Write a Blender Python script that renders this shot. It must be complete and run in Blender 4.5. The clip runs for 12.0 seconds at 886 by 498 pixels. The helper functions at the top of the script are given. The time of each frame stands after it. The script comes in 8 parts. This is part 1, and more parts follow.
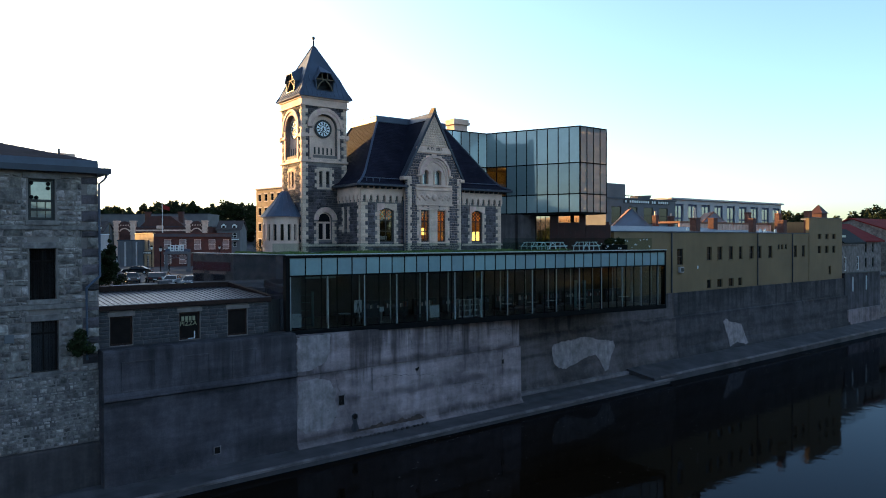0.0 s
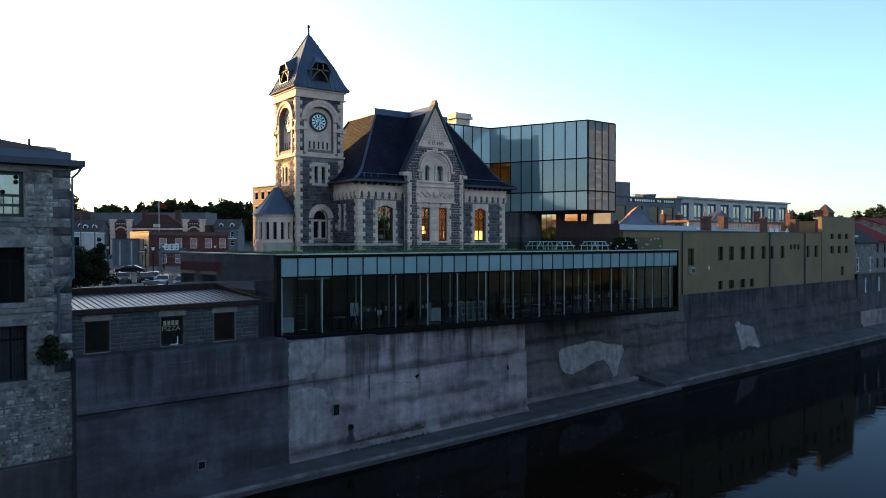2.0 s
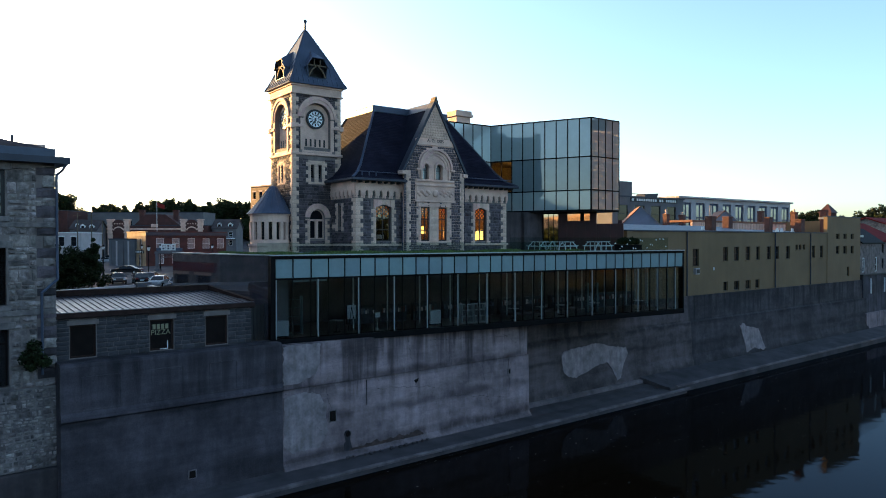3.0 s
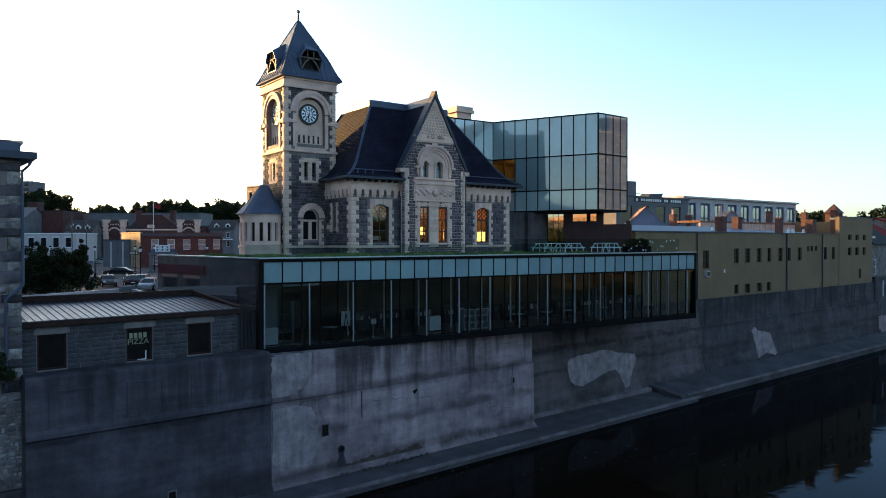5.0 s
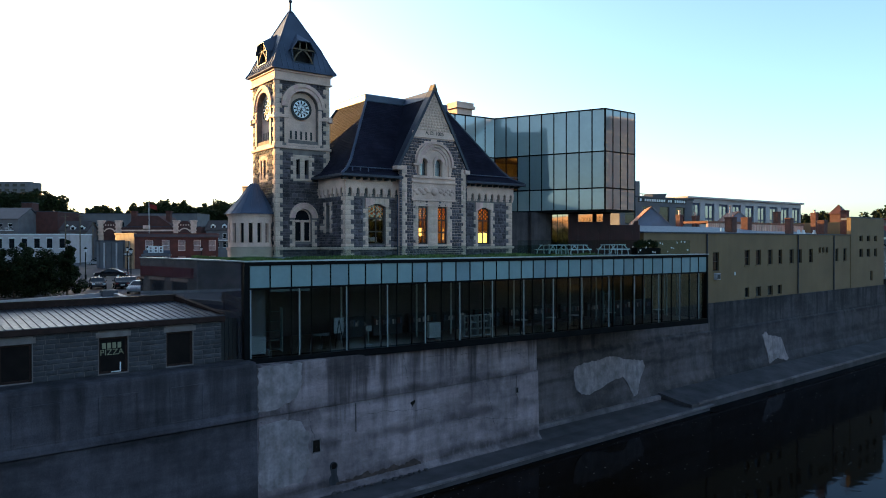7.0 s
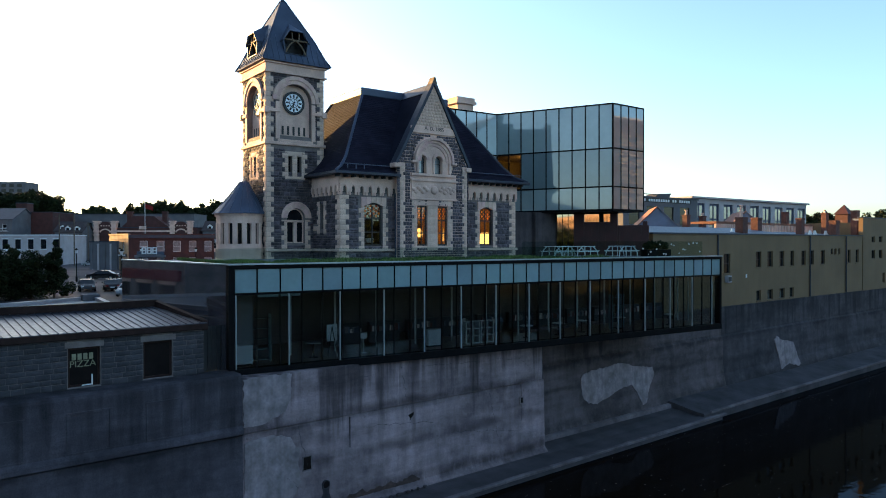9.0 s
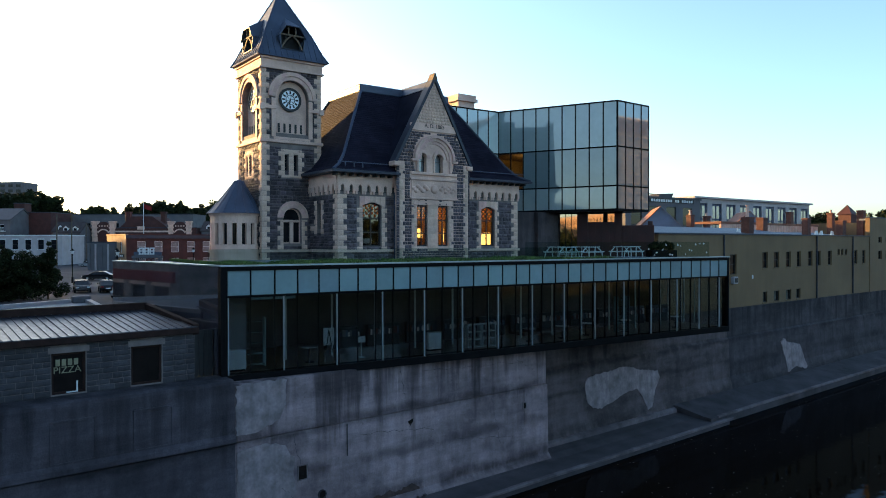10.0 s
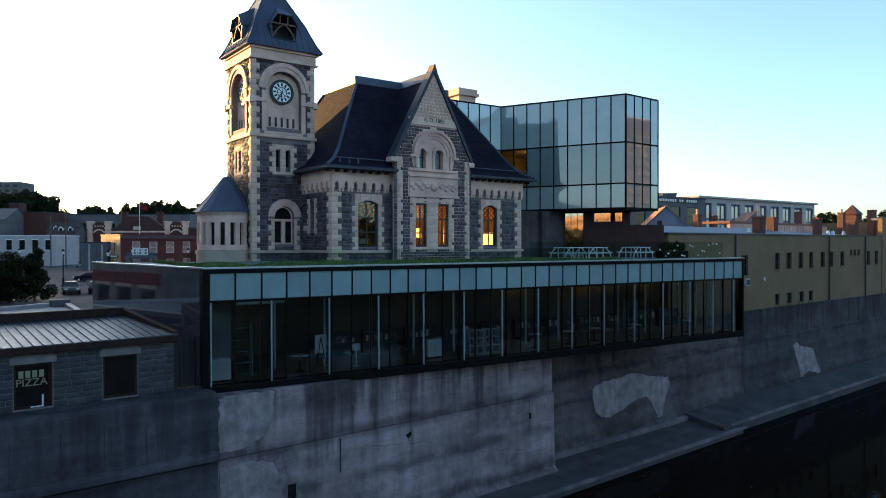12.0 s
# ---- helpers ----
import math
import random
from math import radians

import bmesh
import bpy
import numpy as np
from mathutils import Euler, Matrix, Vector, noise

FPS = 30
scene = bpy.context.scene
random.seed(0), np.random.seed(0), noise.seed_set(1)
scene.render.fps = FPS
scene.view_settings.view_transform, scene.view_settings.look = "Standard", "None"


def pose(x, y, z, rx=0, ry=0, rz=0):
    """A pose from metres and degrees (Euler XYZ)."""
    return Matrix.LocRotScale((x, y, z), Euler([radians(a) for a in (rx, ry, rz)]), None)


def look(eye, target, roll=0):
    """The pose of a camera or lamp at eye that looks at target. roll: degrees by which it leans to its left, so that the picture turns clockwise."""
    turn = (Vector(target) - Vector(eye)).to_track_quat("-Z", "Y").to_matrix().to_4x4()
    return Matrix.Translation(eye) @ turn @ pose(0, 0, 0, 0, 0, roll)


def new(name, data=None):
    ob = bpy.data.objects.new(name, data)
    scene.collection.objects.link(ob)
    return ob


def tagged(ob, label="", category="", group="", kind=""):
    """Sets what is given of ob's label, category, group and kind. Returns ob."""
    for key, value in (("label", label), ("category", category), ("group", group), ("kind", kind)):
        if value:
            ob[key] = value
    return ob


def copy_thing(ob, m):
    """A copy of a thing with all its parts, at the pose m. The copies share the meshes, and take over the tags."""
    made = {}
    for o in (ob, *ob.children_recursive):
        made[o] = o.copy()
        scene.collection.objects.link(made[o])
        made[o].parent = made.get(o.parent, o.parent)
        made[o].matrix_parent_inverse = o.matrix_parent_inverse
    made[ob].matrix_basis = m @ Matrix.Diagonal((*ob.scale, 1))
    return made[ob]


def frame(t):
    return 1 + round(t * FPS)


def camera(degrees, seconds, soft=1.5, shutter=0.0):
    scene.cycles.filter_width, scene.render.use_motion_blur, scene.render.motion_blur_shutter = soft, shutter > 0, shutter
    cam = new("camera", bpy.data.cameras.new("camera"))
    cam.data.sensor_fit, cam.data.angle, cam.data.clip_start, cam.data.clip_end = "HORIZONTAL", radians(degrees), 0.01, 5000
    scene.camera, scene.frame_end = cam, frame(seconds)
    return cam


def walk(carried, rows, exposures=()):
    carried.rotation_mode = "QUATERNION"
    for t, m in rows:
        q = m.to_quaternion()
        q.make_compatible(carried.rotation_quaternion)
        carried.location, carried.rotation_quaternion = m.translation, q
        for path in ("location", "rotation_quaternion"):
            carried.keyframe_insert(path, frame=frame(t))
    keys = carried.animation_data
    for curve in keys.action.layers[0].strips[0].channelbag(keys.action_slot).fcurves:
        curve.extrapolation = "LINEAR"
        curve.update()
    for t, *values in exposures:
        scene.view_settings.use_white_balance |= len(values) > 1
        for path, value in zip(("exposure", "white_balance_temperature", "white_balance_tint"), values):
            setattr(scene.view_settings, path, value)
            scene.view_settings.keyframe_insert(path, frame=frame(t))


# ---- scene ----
cam = camera(64.1, 12.0, soft=0.98)
PATH = [
    (0, (-18.384, -41.082, 5.648), (-17.198, -39.471, 5.626), -0.2),
    (0.5, (-17.983, -40.458, 5.637), (-16.797, -38.848, 5.614), -0.1),
    (1, (-17.581, -39.849, 5.631), (-16.395, -38.239, 5.608), -0.1),
    (1.5, (-17.178, -39.253, 5.631), (-15.992, -37.643, 5.607), -0.1),
    (2, (-16.776, -38.669, 5.635), (-15.59, -37.059, 5.611), -0.1),
    (2.5, (-16.375, -38.095, 5.642), (-15.188, -36.485, 5.618), -0.1),
    (3, (-15.976, -37.529, 5.653), (-14.789, -35.92, 5.629), -0.1),
    (5, (-14.401, -35.335, 5.709), (-13.213, -33.726, 5.687), -0.1),
    (5.5, (-14.015, -34.798, 5.725), (-12.827, -33.19, 5.703), -0.1),
    (6, (-13.633, -34.266, 5.74), (-12.444, -32.658, 5.718), -0.1),
    (6.5, (-13.255, -33.738, 5.754), (-12.065, -32.13, 5.733), -0.1),
    (7, (-12.88, -33.212, 5.767), (-11.69, -31.605, 5.747), -0.1),
    (9, (-11.424, -31.145, 5.804), (-10.232, -29.539, 5.786), -0.1),
    (9.5, (-11.07, -30.639, 5.81), (-9.877, -29.033, 5.792), -0.1),
    (10, (-10.719, -30.138, 5.813), (-9.527, -28.532, 5.796), -0.1),
    (10.5, (-10.373, -29.642, 5.815), (-9.18, -28.037, 5.798), -0.1),
    (11, (-10.029, -29.153, 5.816), (-8.836, -27.548, 5.799), -0.1),
    (11.5, (-9.689, -28.673, 5.816), (-8.496, -27.068, 5.799), -0.1),
    (12, (-9.352, -28.201, 5.814), (-8.158, -26.596, 5.798), -0.1),
]
walk(cam, [(t, look(eye, target, roll)) for t, eye, target, roll in PATH], [(0.0, 3.72, 7150, 4), (12.0, 3.72, 7150, 4)])

# ---- world and sun ----
SUN_AZ, SUN_EL = 106.0, 7.0     # degrees counter-clockwise from +x; height
world = bpy.data.worlds.new("evening_sky")
scene.world = world
world.use_nodes = True
wn = world.node_tree
sky = wn.nodes.new("ShaderNodeTexSky")
sky.sky_type = 'NISHITA'
sky.sun_disc = False
sky.sun_elevation = radians(SUN_EL)
sky.sun_rotation = radians(90.0 - SUN_AZ)
sky.air_density, sky.dust_density, sky.ozone_density = 0.7, 1.6, 2.2
wn.links.new(sky.outputs[0], wn.nodes["Background"].inputs[0])
wn.nodes["Background"].inputs[1].default_value = 0.05
sun = new("sun", bpy.data.lights.new("sun", 'SUN'))
sun.data.energy, sun.data.angle, sun.data.color = 2.05, radians(0.6), (1.0, 0.58, 0.23)
sd = Vector((math.cos(radians(SUN_AZ)) * math.cos(radians(SUN_EL)), math.sin(radians(SUN_AZ)) * math.cos(radians(SUN_EL)), math.sin(radians(SUN_EL))))
sun.matrix_world = look(sd * 100, (0, 0, 0))

# ---- materials ----
def material(name, col, rough=0.8, metal=0.0, vary=0.25, scale=1.5, fine=14.0, bump=0.3, spec=0.4, per="none", tint=None, streak=0.0, coat=0.0, jitter=0.0, blot=0.0):
    """A surface with coarse stains, fine grain and relief. per: "object" or "island" varies piece by piece; streak: vertical run-off marks."""
    m = bpy.data.materials.new(name)
    m.use_nodes = True
    nt = m.node_tree
    b = nt.nodes["Principled BSDF"]
    b.inputs["Roughness"].default_value = rough
    b.inputs["Metallic"].default_value = metal
    b.inputs["Specular IOR Level"].default_value = spec
    b.inputs["Coat Weight"].default_value = coat
    geo = nt.nodes.new("ShaderNodeNewGeometry")
    def noise_node(sc, detail, stretch=None):
        n = nt.nodes.new("ShaderNodeTexNoise")
        n.inputs["Scale"].default_value, n.inputs["Detail"].default_value = sc, detail
        if stretch:
            mp = nt.nodes.new("ShaderNodeMapping")
            mp.inputs["Scale"].default_value = stretch
            nt.links.new(geo.outputs["Position"], mp.inputs[0])
            nt.links.new(mp.outputs[0], n.inputs[0])
        else:
            nt.links.new(geo.outputs["Position"], n.inputs[0])
        return n
    def mix(fac, a, c, mode='MIX', amount=1.0):
        x = nt.nodes.new("ShaderNodeMix")
        x.data_type, x.blend_type = 'RGBA', mode
        if fac is None:
            x.inputs[0].default_value = amount
        else:
            nt.links.new(fac, x.inputs[0])
        for sock, val in ((x.inputs[6], a), (x.inputs[7], c)):
            if isinstance(val, tuple):
                sock.default_value = (*val, 1)
            else:
                nt.links.new(val, sock)
        return x.outputs[2]
    def ramp(src, lo, hi, a, c):
        r = nt.nodes.new("ShaderNodeMapRange")
        r.inputs[1].default_value, r.inputs[2].default_value, r.inputs[3].default_value, r.inputs[4].default_value = lo, hi, a, c
        nt.links.new(src, r.inputs[0])
        return r.outputs[0]
    big, small = noise_node(scale, 5), noise_node(fine, 4)
    dark = tuple(c * (1 - vary) for c in col)
    light = tuple(min(1, c * (1 + vary)) for c in (tint or col))
    out = mix(ramp(big.outputs[0], 0.32, 0.68, 0, 1), dark, light)
    g = nt.nodes.new("ShaderNodeCombineColor")
    f = ramp(small.outputs[0], 0.25, 0.75, 1 - vary * 0.7, 1 + vary * 0.5)
    for i in range(3):
        nt.links.new(f, g.inputs[i])
    out = mix(None, out, g.outputs[0], 'MULTIPLY')
    if blot:
        for sc, lo, stretch in ((0.2, 0.42, (1, 1, 1.6)), (0.7, 0.4, (1, 1, 0.5)), (3.2, 0.62, (1, 1, 1))):
            bl = noise_node(sc, 9, stretch)
            bl.inputs["Roughness"].default_value = 0.62
            h = nt.nodes.new("ShaderNodeCombineColor")
            k = ramp(bl.outputs[0], lo, lo + 0.13, 1 + blot * 0.25, 1 - blot * (0.9 if sc < 3 else 0.6)) if sc > 3 else ramp(bl.outputs[0], lo - 0.06, lo + 0.1, 1 - blot, 1 + blot * 0.3)
            for i in range(3):
                nt.links.new(k, h.inputs[i])
            out = mix(None, out, h.outputs[0], 'MULTIPLY')
    if streak:
        st = noise_node(1.0, 4, (2.2, 2.2, 0.16))
        h = nt.nodes.new("ShaderNodeCombineColor")
        k = ramp(st.outputs[0], 0.38, 0.62, 1 - streak, 1 + streak * 0.35)
        for i in range(3):
            nt.links.new(k, h.inputs[i])
        out = mix(None, out, h.outputs[0], 'MULTIPLY')
    if per != "none":
        if per == "object":
            src = nt.nodes.new("ShaderNodeObjectInfo").outputs["Random"]
        else:
            src = geo.outputs["Random Per Island"]
        hs = nt.nodes.new("ShaderNodeHueSaturation")
        nt.links.new(ramp(src, 0, 1, 1 - jitter, 1 + jitter), hs.inputs["Value"])
        wn_ = nt.nodes.new("ShaderNodeTexWhiteNoise")
        wn_.noise_dimensions = '1D'
        nt.links.new(src, wn_.inputs["W"])
        nt.links.new(ramp(wn_.outputs[0], 0, 1, 0.485, 0.515), hs.inputs["Hue"])
        nt.links.new(out, hs.inputs["Color"])
        out = hs.outputs[0]
    nt.links.new(out, b.inputs["Base Color"])
    nt.links.new(ramp(small.outputs[0], 0.2, 0.8, max(rough * 0.75, rough - 0.12), min(rough * 1.25, rough + 0.1)), b.inputs["Roughness"])
    if bump:
        bp = nt.nodes.new("ShaderNodeBump")
        bp.inputs["Strength"].default_value, bp.inputs["Distance"].default_value = bump, 0.03
        nt.links.new(small.outputs[0], bp.inputs["Height"])
        nt.links.new(bp.outputs[0], b.inputs["Normal"])
    return m

def weathered_concrete(name, dark, pale, top, bands, shift, drip=0.5, bump=0.8):
    """Old river concrete: clouded tone, run-off below the coping, soft seepage bands at the pour joints, darker bands
    below the ledge and at the foot, and pits.
    """
    m = bpy.data.materials.new(name)
    m.use_nodes = True
    nt = m.node_tree
    b = nt.nodes["Principled BSDF"]
    b.inputs["Roughness"].default_value, b.inputs["Specular IOR Level"].default_value = 0.86, 0.3
    geo = nt.nodes.new("ShaderNodeNewGeometry")
    off = nt.nodes.new("ShaderNodeMapping")
    off.inputs["Location"].default_value = (shift, shift * 0.7, 0)
    nt.links.new(geo.outputs["Position"], off.inputs[0])
    def noise_at(sc, detail, rough=0.6, stretch=(1, 1, 1)):
        mp = nt.nodes.new("ShaderNodeMapping")
        mp.inputs["Scale"].default_value = stretch
        nt.links.new(off.outputs[0], mp.inputs[0])
        n = nt.nodes.new("ShaderNodeTexNoise")
        n.inputs["Scale"].default_value, n.inputs["Detail"].default_value, n.inputs["Roughness"].default_value = sc, detail, rough
        nt.links.new(mp.outputs[0], n.inputs[0])
        return n.outputs[0]
    def calc(op, a, c):
        x = nt.nodes.new("ShaderNodeMath")
        x.operation = op
        for sock, val in ((x.inputs[0], a), (x.inputs[1], c)):
            if isinstance(val, (int, float)):
                sock.default_value = val
            else:
                nt.links.new(val, sock)
        return x.outputs[0]
    def ramp(src, lo, hi, a, c):
        r = nt.nodes.new("ShaderNodeMapRange")
        r.interpolation_type = 'SMOOTHSTEP'
        for k, val in enumerate((lo, hi, a, c)):
            r.inputs[k + 1].default_value = val
        nt.links.new(src, r.inputs[0])
        return r.outputs[0]
    sep = nt.nodes.new("ShaderNodeSeparateXYZ")
    nt.links.new(geo.outputs["Position"], sep.inputs[0])
    z = sep.outputs[2]
    cloud, mottle, grain = noise_at(0.28, 9, 0.62, (1, 1, 1.5)), noise_at(2.1, 8, 0.68), noise_at(17, 4)
    base = nt.nodes.new("ShaderNodeMix")
    base.data_type = 'RGBA'
    base.inputs[6].default_value, base.inputs[7].default_value = (*dark, 1), (*pale, 1)
    nt.links.new(calc('ADD', ramp(cloud, 0.36, 0.64, 0.05, 0.62), ramp(mottle, 0.3, 0.7, 0.02, 0.3)), base.inputs[0])
    tone = ramp(grain, 0.25, 0.75, 0.86, 1.1)
    tone = calc('MULTIPLY', tone, ramp(noise_at(1.0, 7, 0.62, (1.5, 1.5, 0.22)), 0.34, 0.66, 0.84, 1.14))
    tone = calc('MULTIPLY', tone, ramp(noise_at(1.0, 5, 0.6, (0.3, 0.3, 2.4)), 0.36, 0.64, 0.88, 1.1))
    # run-off: dark tongues that thin out downwards, and narrow pale lime runs
    below = calc('MULTIPLY', calc('SUBTRACT', top, z), 0.055)
    tongue = calc('SUBTRACT', noise_at(1.0, 5, 0.55, (1.15, 1.15, 0.07)), below)
    tone = calc('MULTIPLY', tone, ramp(tongue, 0.4, 0.58, 1.0, 1.0 - drip))
    lime = calc('SUBTRACT', noise_at(1.0, 4, 0.6, (4.6, 4.6, 0.13)), calc('MULTIPLY', below, 0.5))
    tone = calc('MULTIPLY', tone, ramp(lime, 0.56, 0.68, 1.0, 1.0 + drip * 0.55))
    # seepage at the pour joints, and darker bands below the ledge and at the foot
    wander = calc('MULTIPLY', calc('SUBTRACT', noise_at(0.55, 6), 0.5), 0.9)
    band_noise = noise_at(0.5, 6, 0.65, (1, 1, 0.3))
    for zb, half, amount in bands:
        d = calc('ABSOLUTE', calc('SUBTRACT', calc('ADD', z, wander), zb), 0)
        hit = calc('MULTIPLY', ramp(d, 0.0, half, 1.0, 0.0), ramp(band_noise, 0.36, 0.56, 0.15, 1.0))
        tone = calc('MULTIPLY', tone, calc('SUBTRACT', 1.0, calc('MULTIPLY', hit, amount)))
    # pits
    tone = calc('MULTIPLY', tone, ramp(noise_at(5.5, 5, 0.7), 0.63, 0.72, 1.0, 0.62))
    grey = nt.nodes.new("ShaderNodeCombineColor")
    for k in range(3):
        nt.links.new(tone, grey.inputs[k])
    out = nt.nodes.new("ShaderNodeMix")
    out.data_type, out.blend_type = 'RGBA', 'MULTIPLY'
    out.inputs[0].default_value = 1.0
    nt.links.new(base.outputs[2], out.inputs[6])
    nt.links.new(grey.outputs[0], out.inputs[7])
    nt.links.new(out.outputs[2], b.inputs["Base Color"])
    bp = nt.nodes.new("ShaderNodeBump")
    bp.inputs["Strength"].default_value, bp.inputs["Distance"].default_value = bump, 0.04
    nt.links.new(calc('ADD', mottle, calc('MULTIPLY', grain, 0.5)), bp.inputs["Height"])
    nt.links.new(bp.outputs[0], b.inputs["Normal"])
    return m

def glass(name, tint, through_tint, rough=0.0, ior=1.6, gloss_tint=(1, 1, 1)):
    """Clear or tinted pane: see-through with a mirror coat that grows at grazing angles."""
    m = bpy.data.materials.new(name)
    m.use_nodes = True
    nt = m.node_tree
    nt.nodes.remove(nt.nodes["Principled BSDF"])
    tr, gl, lw, mx = (nt.nodes.new("ShaderNode" + k) for k in ("BsdfTransparent", "BsdfGlossy", "LayerWeight", "MixShader"))
    tr.inputs[0].default_value = (*through_tint, 1)
    gl.inputs[0].default_value = (*gloss_tint, 1)
    gl.inputs["Roughness"].default_value = rough
    power, gain = nt.nodes.new("ShaderNodeMath"), nt.nodes.new("ShaderNodeMath")
    power.operation, power.inputs[1].default_value = 'POWER', 4.0
    gain.operation, gain.inputs[1].default_value, gain.inputs[2].default_value = 'MULTIPLY_ADD', 0.7, ((ior - 1) / (ior + 1)) ** 2
    nt.links.new(lw.outputs["Facing"], power.inputs[0])
    nt.links.new(power.outputs[0], gain.inputs[0])
    nt.links.new(gain.outputs[0], mx.inputs[0])
    nt.links.new(tr.outputs[0], mx.inputs[1])
    nt.links.new(gl.outputs[0], mx.inputs[2])
    nt.links.new(mx.outputs[0], nt.nodes["Material Output"].inputs[0])
    return m

def lit(name, col, strength):
    m = bpy.data.materials.new(name)
    m.use_nodes = True
    b = m.node_tree.nodes["Principled BSDF"]
    b.inputs["Base Color"].default_value = (*col, 1)
    b.inputs["Emission Color"].default_value = (*col, 1)
    b.inputs["Emission Strength"].default_value = strength
    return m

CONCRETE = material("river_wall_concrete", (0.165, 0.12, 0.123), 0.85, vary=0.2, scale=0.3, fine=9, bump=0.9, streak=0.26, blot=0.5)
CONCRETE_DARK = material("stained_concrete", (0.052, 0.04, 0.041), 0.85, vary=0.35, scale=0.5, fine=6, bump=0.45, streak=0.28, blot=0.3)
CONCRETE_SOOT = material("sooty_concrete", (0.04, 0.035, 0.042), 0.85, vary=0.4, scale=0.7, fine=8, bump=0.6, streak=0.4, blot=0.45)
WALL_MID = weathered_concrete("weathered_pale_concrete", (0.121, 0.09, 0.093), (0.345, 0.254, 0.258), -0.15, ((-2.55, 0.5, 0.6), (-4.5, 0.45, 0.45), (-6.6, 0.6, 0.65)), 3.0, 0.68)
WALL_LEFT = weathered_concrete("weathered_dark_concrete", (0.0315, 0.0263, 0.031), (0.086, 0.072, 0.082), 0.0, ((-2.75, 0.3, 0.5), (-6.3, 0.9, 0.4)), 17.0, 0.5)
WALL_RIGHT = weathered_concrete("brown_stained_concrete", (0.039, 0.03, 0.03), (0.135, 0.104, 0.104), 0.2, ((-2.35, 0.4, 0.6), (-4.0, 0.3, 0.4), (-6.4, 0.7, 0.5)), 41.0, 0.5)
WALL_FAR = weathered_concrete("dark_streaked_concrete", (0.019, 0.0165, 0.0185), (0.078, 0.065, 0.07), 0.2, ((-2.35, 0.4, 0.5), (-4.4, 0.5, 0.4), (-6.4, 0.7, 0.5)), 63.0, 0.62)
KERB = material("worn_pale_kerb", (0.12, 0.095, 0.097), 0.85, vary=0.3, scale=0.9, fine=9, bump=0.6, blot=0.35)
RENDER_PATCH = material("pale_mortar_patch", (0.255, 0.203, 0.203), 0.85, vary=0.3, scale=1.6, fine=7, bump=0.9, streak=0.2)
QUAY = material("quay_concrete", (0.058, 0.048, 0.051), 0.8, vary=0.35, scale=0.7, fine=6, bump=0.3)
QUAY_DARK = material("darker_quay_concrete", (0.043, 0.036, 0.039), 0.8, vary=0.4, scale=0.5, fine=5, bump=0.4, blot=0.35)
LIMESTONE = material("limestone_trim", (0.6, 0.388, 0.308), 0.8, vary=0.18, scale=0.9, fine=12, bump=0.3)
LIME_PIECE = material("limestone_block", (0.6, 0.388, 0.308), 0.8, vary=0.18, scale=1.2, fine=12, bump=0.4, per="island", jitter=0.16)
DARK_PIECE = material("dark_stone_block", (0.07, 0.054, 0.06), 0.85, vary=0.35, scale=2.0, fine=11, bump=0.7, per="object", jitter=0.5)
DARK_ISLAND = material("dark_stone_joined", (0.07, 0.054, 0.06), 0.85, vary=0.35, scale=2.0, fine=11, bump=0.7, per="island", jitter=0.5)
MORTAR = material("mortar", (0.17, 0.135, 0.125), 0.9, vary=0.2, scale=2.0, fine=20, bump=0.3)
RUBBLE = material("grey_rubble_stone", (0.185, 0.152, 0.14), 0.85, vary=0.5, scale=2.6, fine=8, bump=1.0, per="object", jitter=0.55)
RUBBLE_ISLAND = material("grey_rubble_joined", (0.185, 0.152, 0.14), 0.85, vary=0.5, scale=2.6, fine=8, bump=1.0, per="island", jitter=0.55)
RUBBLE_FACE = material("worn_rubble_face", (0.15, 0.125, 0.118), 0.9, vary=0.45, scale=1.6, fine=6, bump=0.9)
BLOCK = material("grey_concrete_block", (0.043, 0.039, 0.043), 0.85, vary=0.25, scale=2.0, fine=16, bump=0.4, per="object", jitter=0.22)
SLATE = material("dark_slate", (0.0145, 0.0132, 0.0225), 0.85, spec=0.05, vary=0.25, scale=1.0, fine=9, bump=0.2, per="island", jitter=0.14)
LEAD = material("blue_grey_sheet_metal", (0.048, 0.062, 0.096), 0.5, metal=0.15, vary=0.2, scale=0.8, fine=6, bump=0.1)
LEAD_DARK = material("dark_sheet_metal", (0.026, 0.031, 0.046), 0.55, metal=0.2, vary=0.2, scale=0.8, fine=6, bump=0.1)
STEEL_ROOF = material("zinc_roof", (0.043, 0.052, 0.072), 0.4, metal=0.6, vary=0.12, scale=0.7, fine=5, bump=0.08)
BLACK_METAL = material("black_metal", (0.006, 0.006, 0.0065), 0.55, spec=0.04, vary=0.2, scale=1, fine=20, bump=0.05)
PALE_FIN = material("pale_aluminium", (0.33, 0.37, 0.39), 0.35, metal=0.6, vary=0.1, scale=2, fine=20, bump=0.03)
FRIT = material("teal_frosted_glass", (0.18, 0.262, 0.278), 0.16, vary=0.07, scale=0.8, fine=5, bump=0.0, spec=0.6, per="object", jitter=0.1)
PANEL_STONE = material("polished_dark_cladding", (0.05, 0.047, 0.056), 0.06, vary=0.2, scale=0.8, fine=7, bump=0.0, spec=0.9, coat=1.0)
YELLOW = material("ochre_painted_wall", (0.162, 0.1, 0.048), 0.75, vary=0.12, scale=0.35, fine=6, bump=0.2, streak=0.05)
BRICK = material("red_brick_wall", (0.062, 0.021, 0.018), 0.85, vary=0.2, scale=0.8, fine=12, bump=0.3)
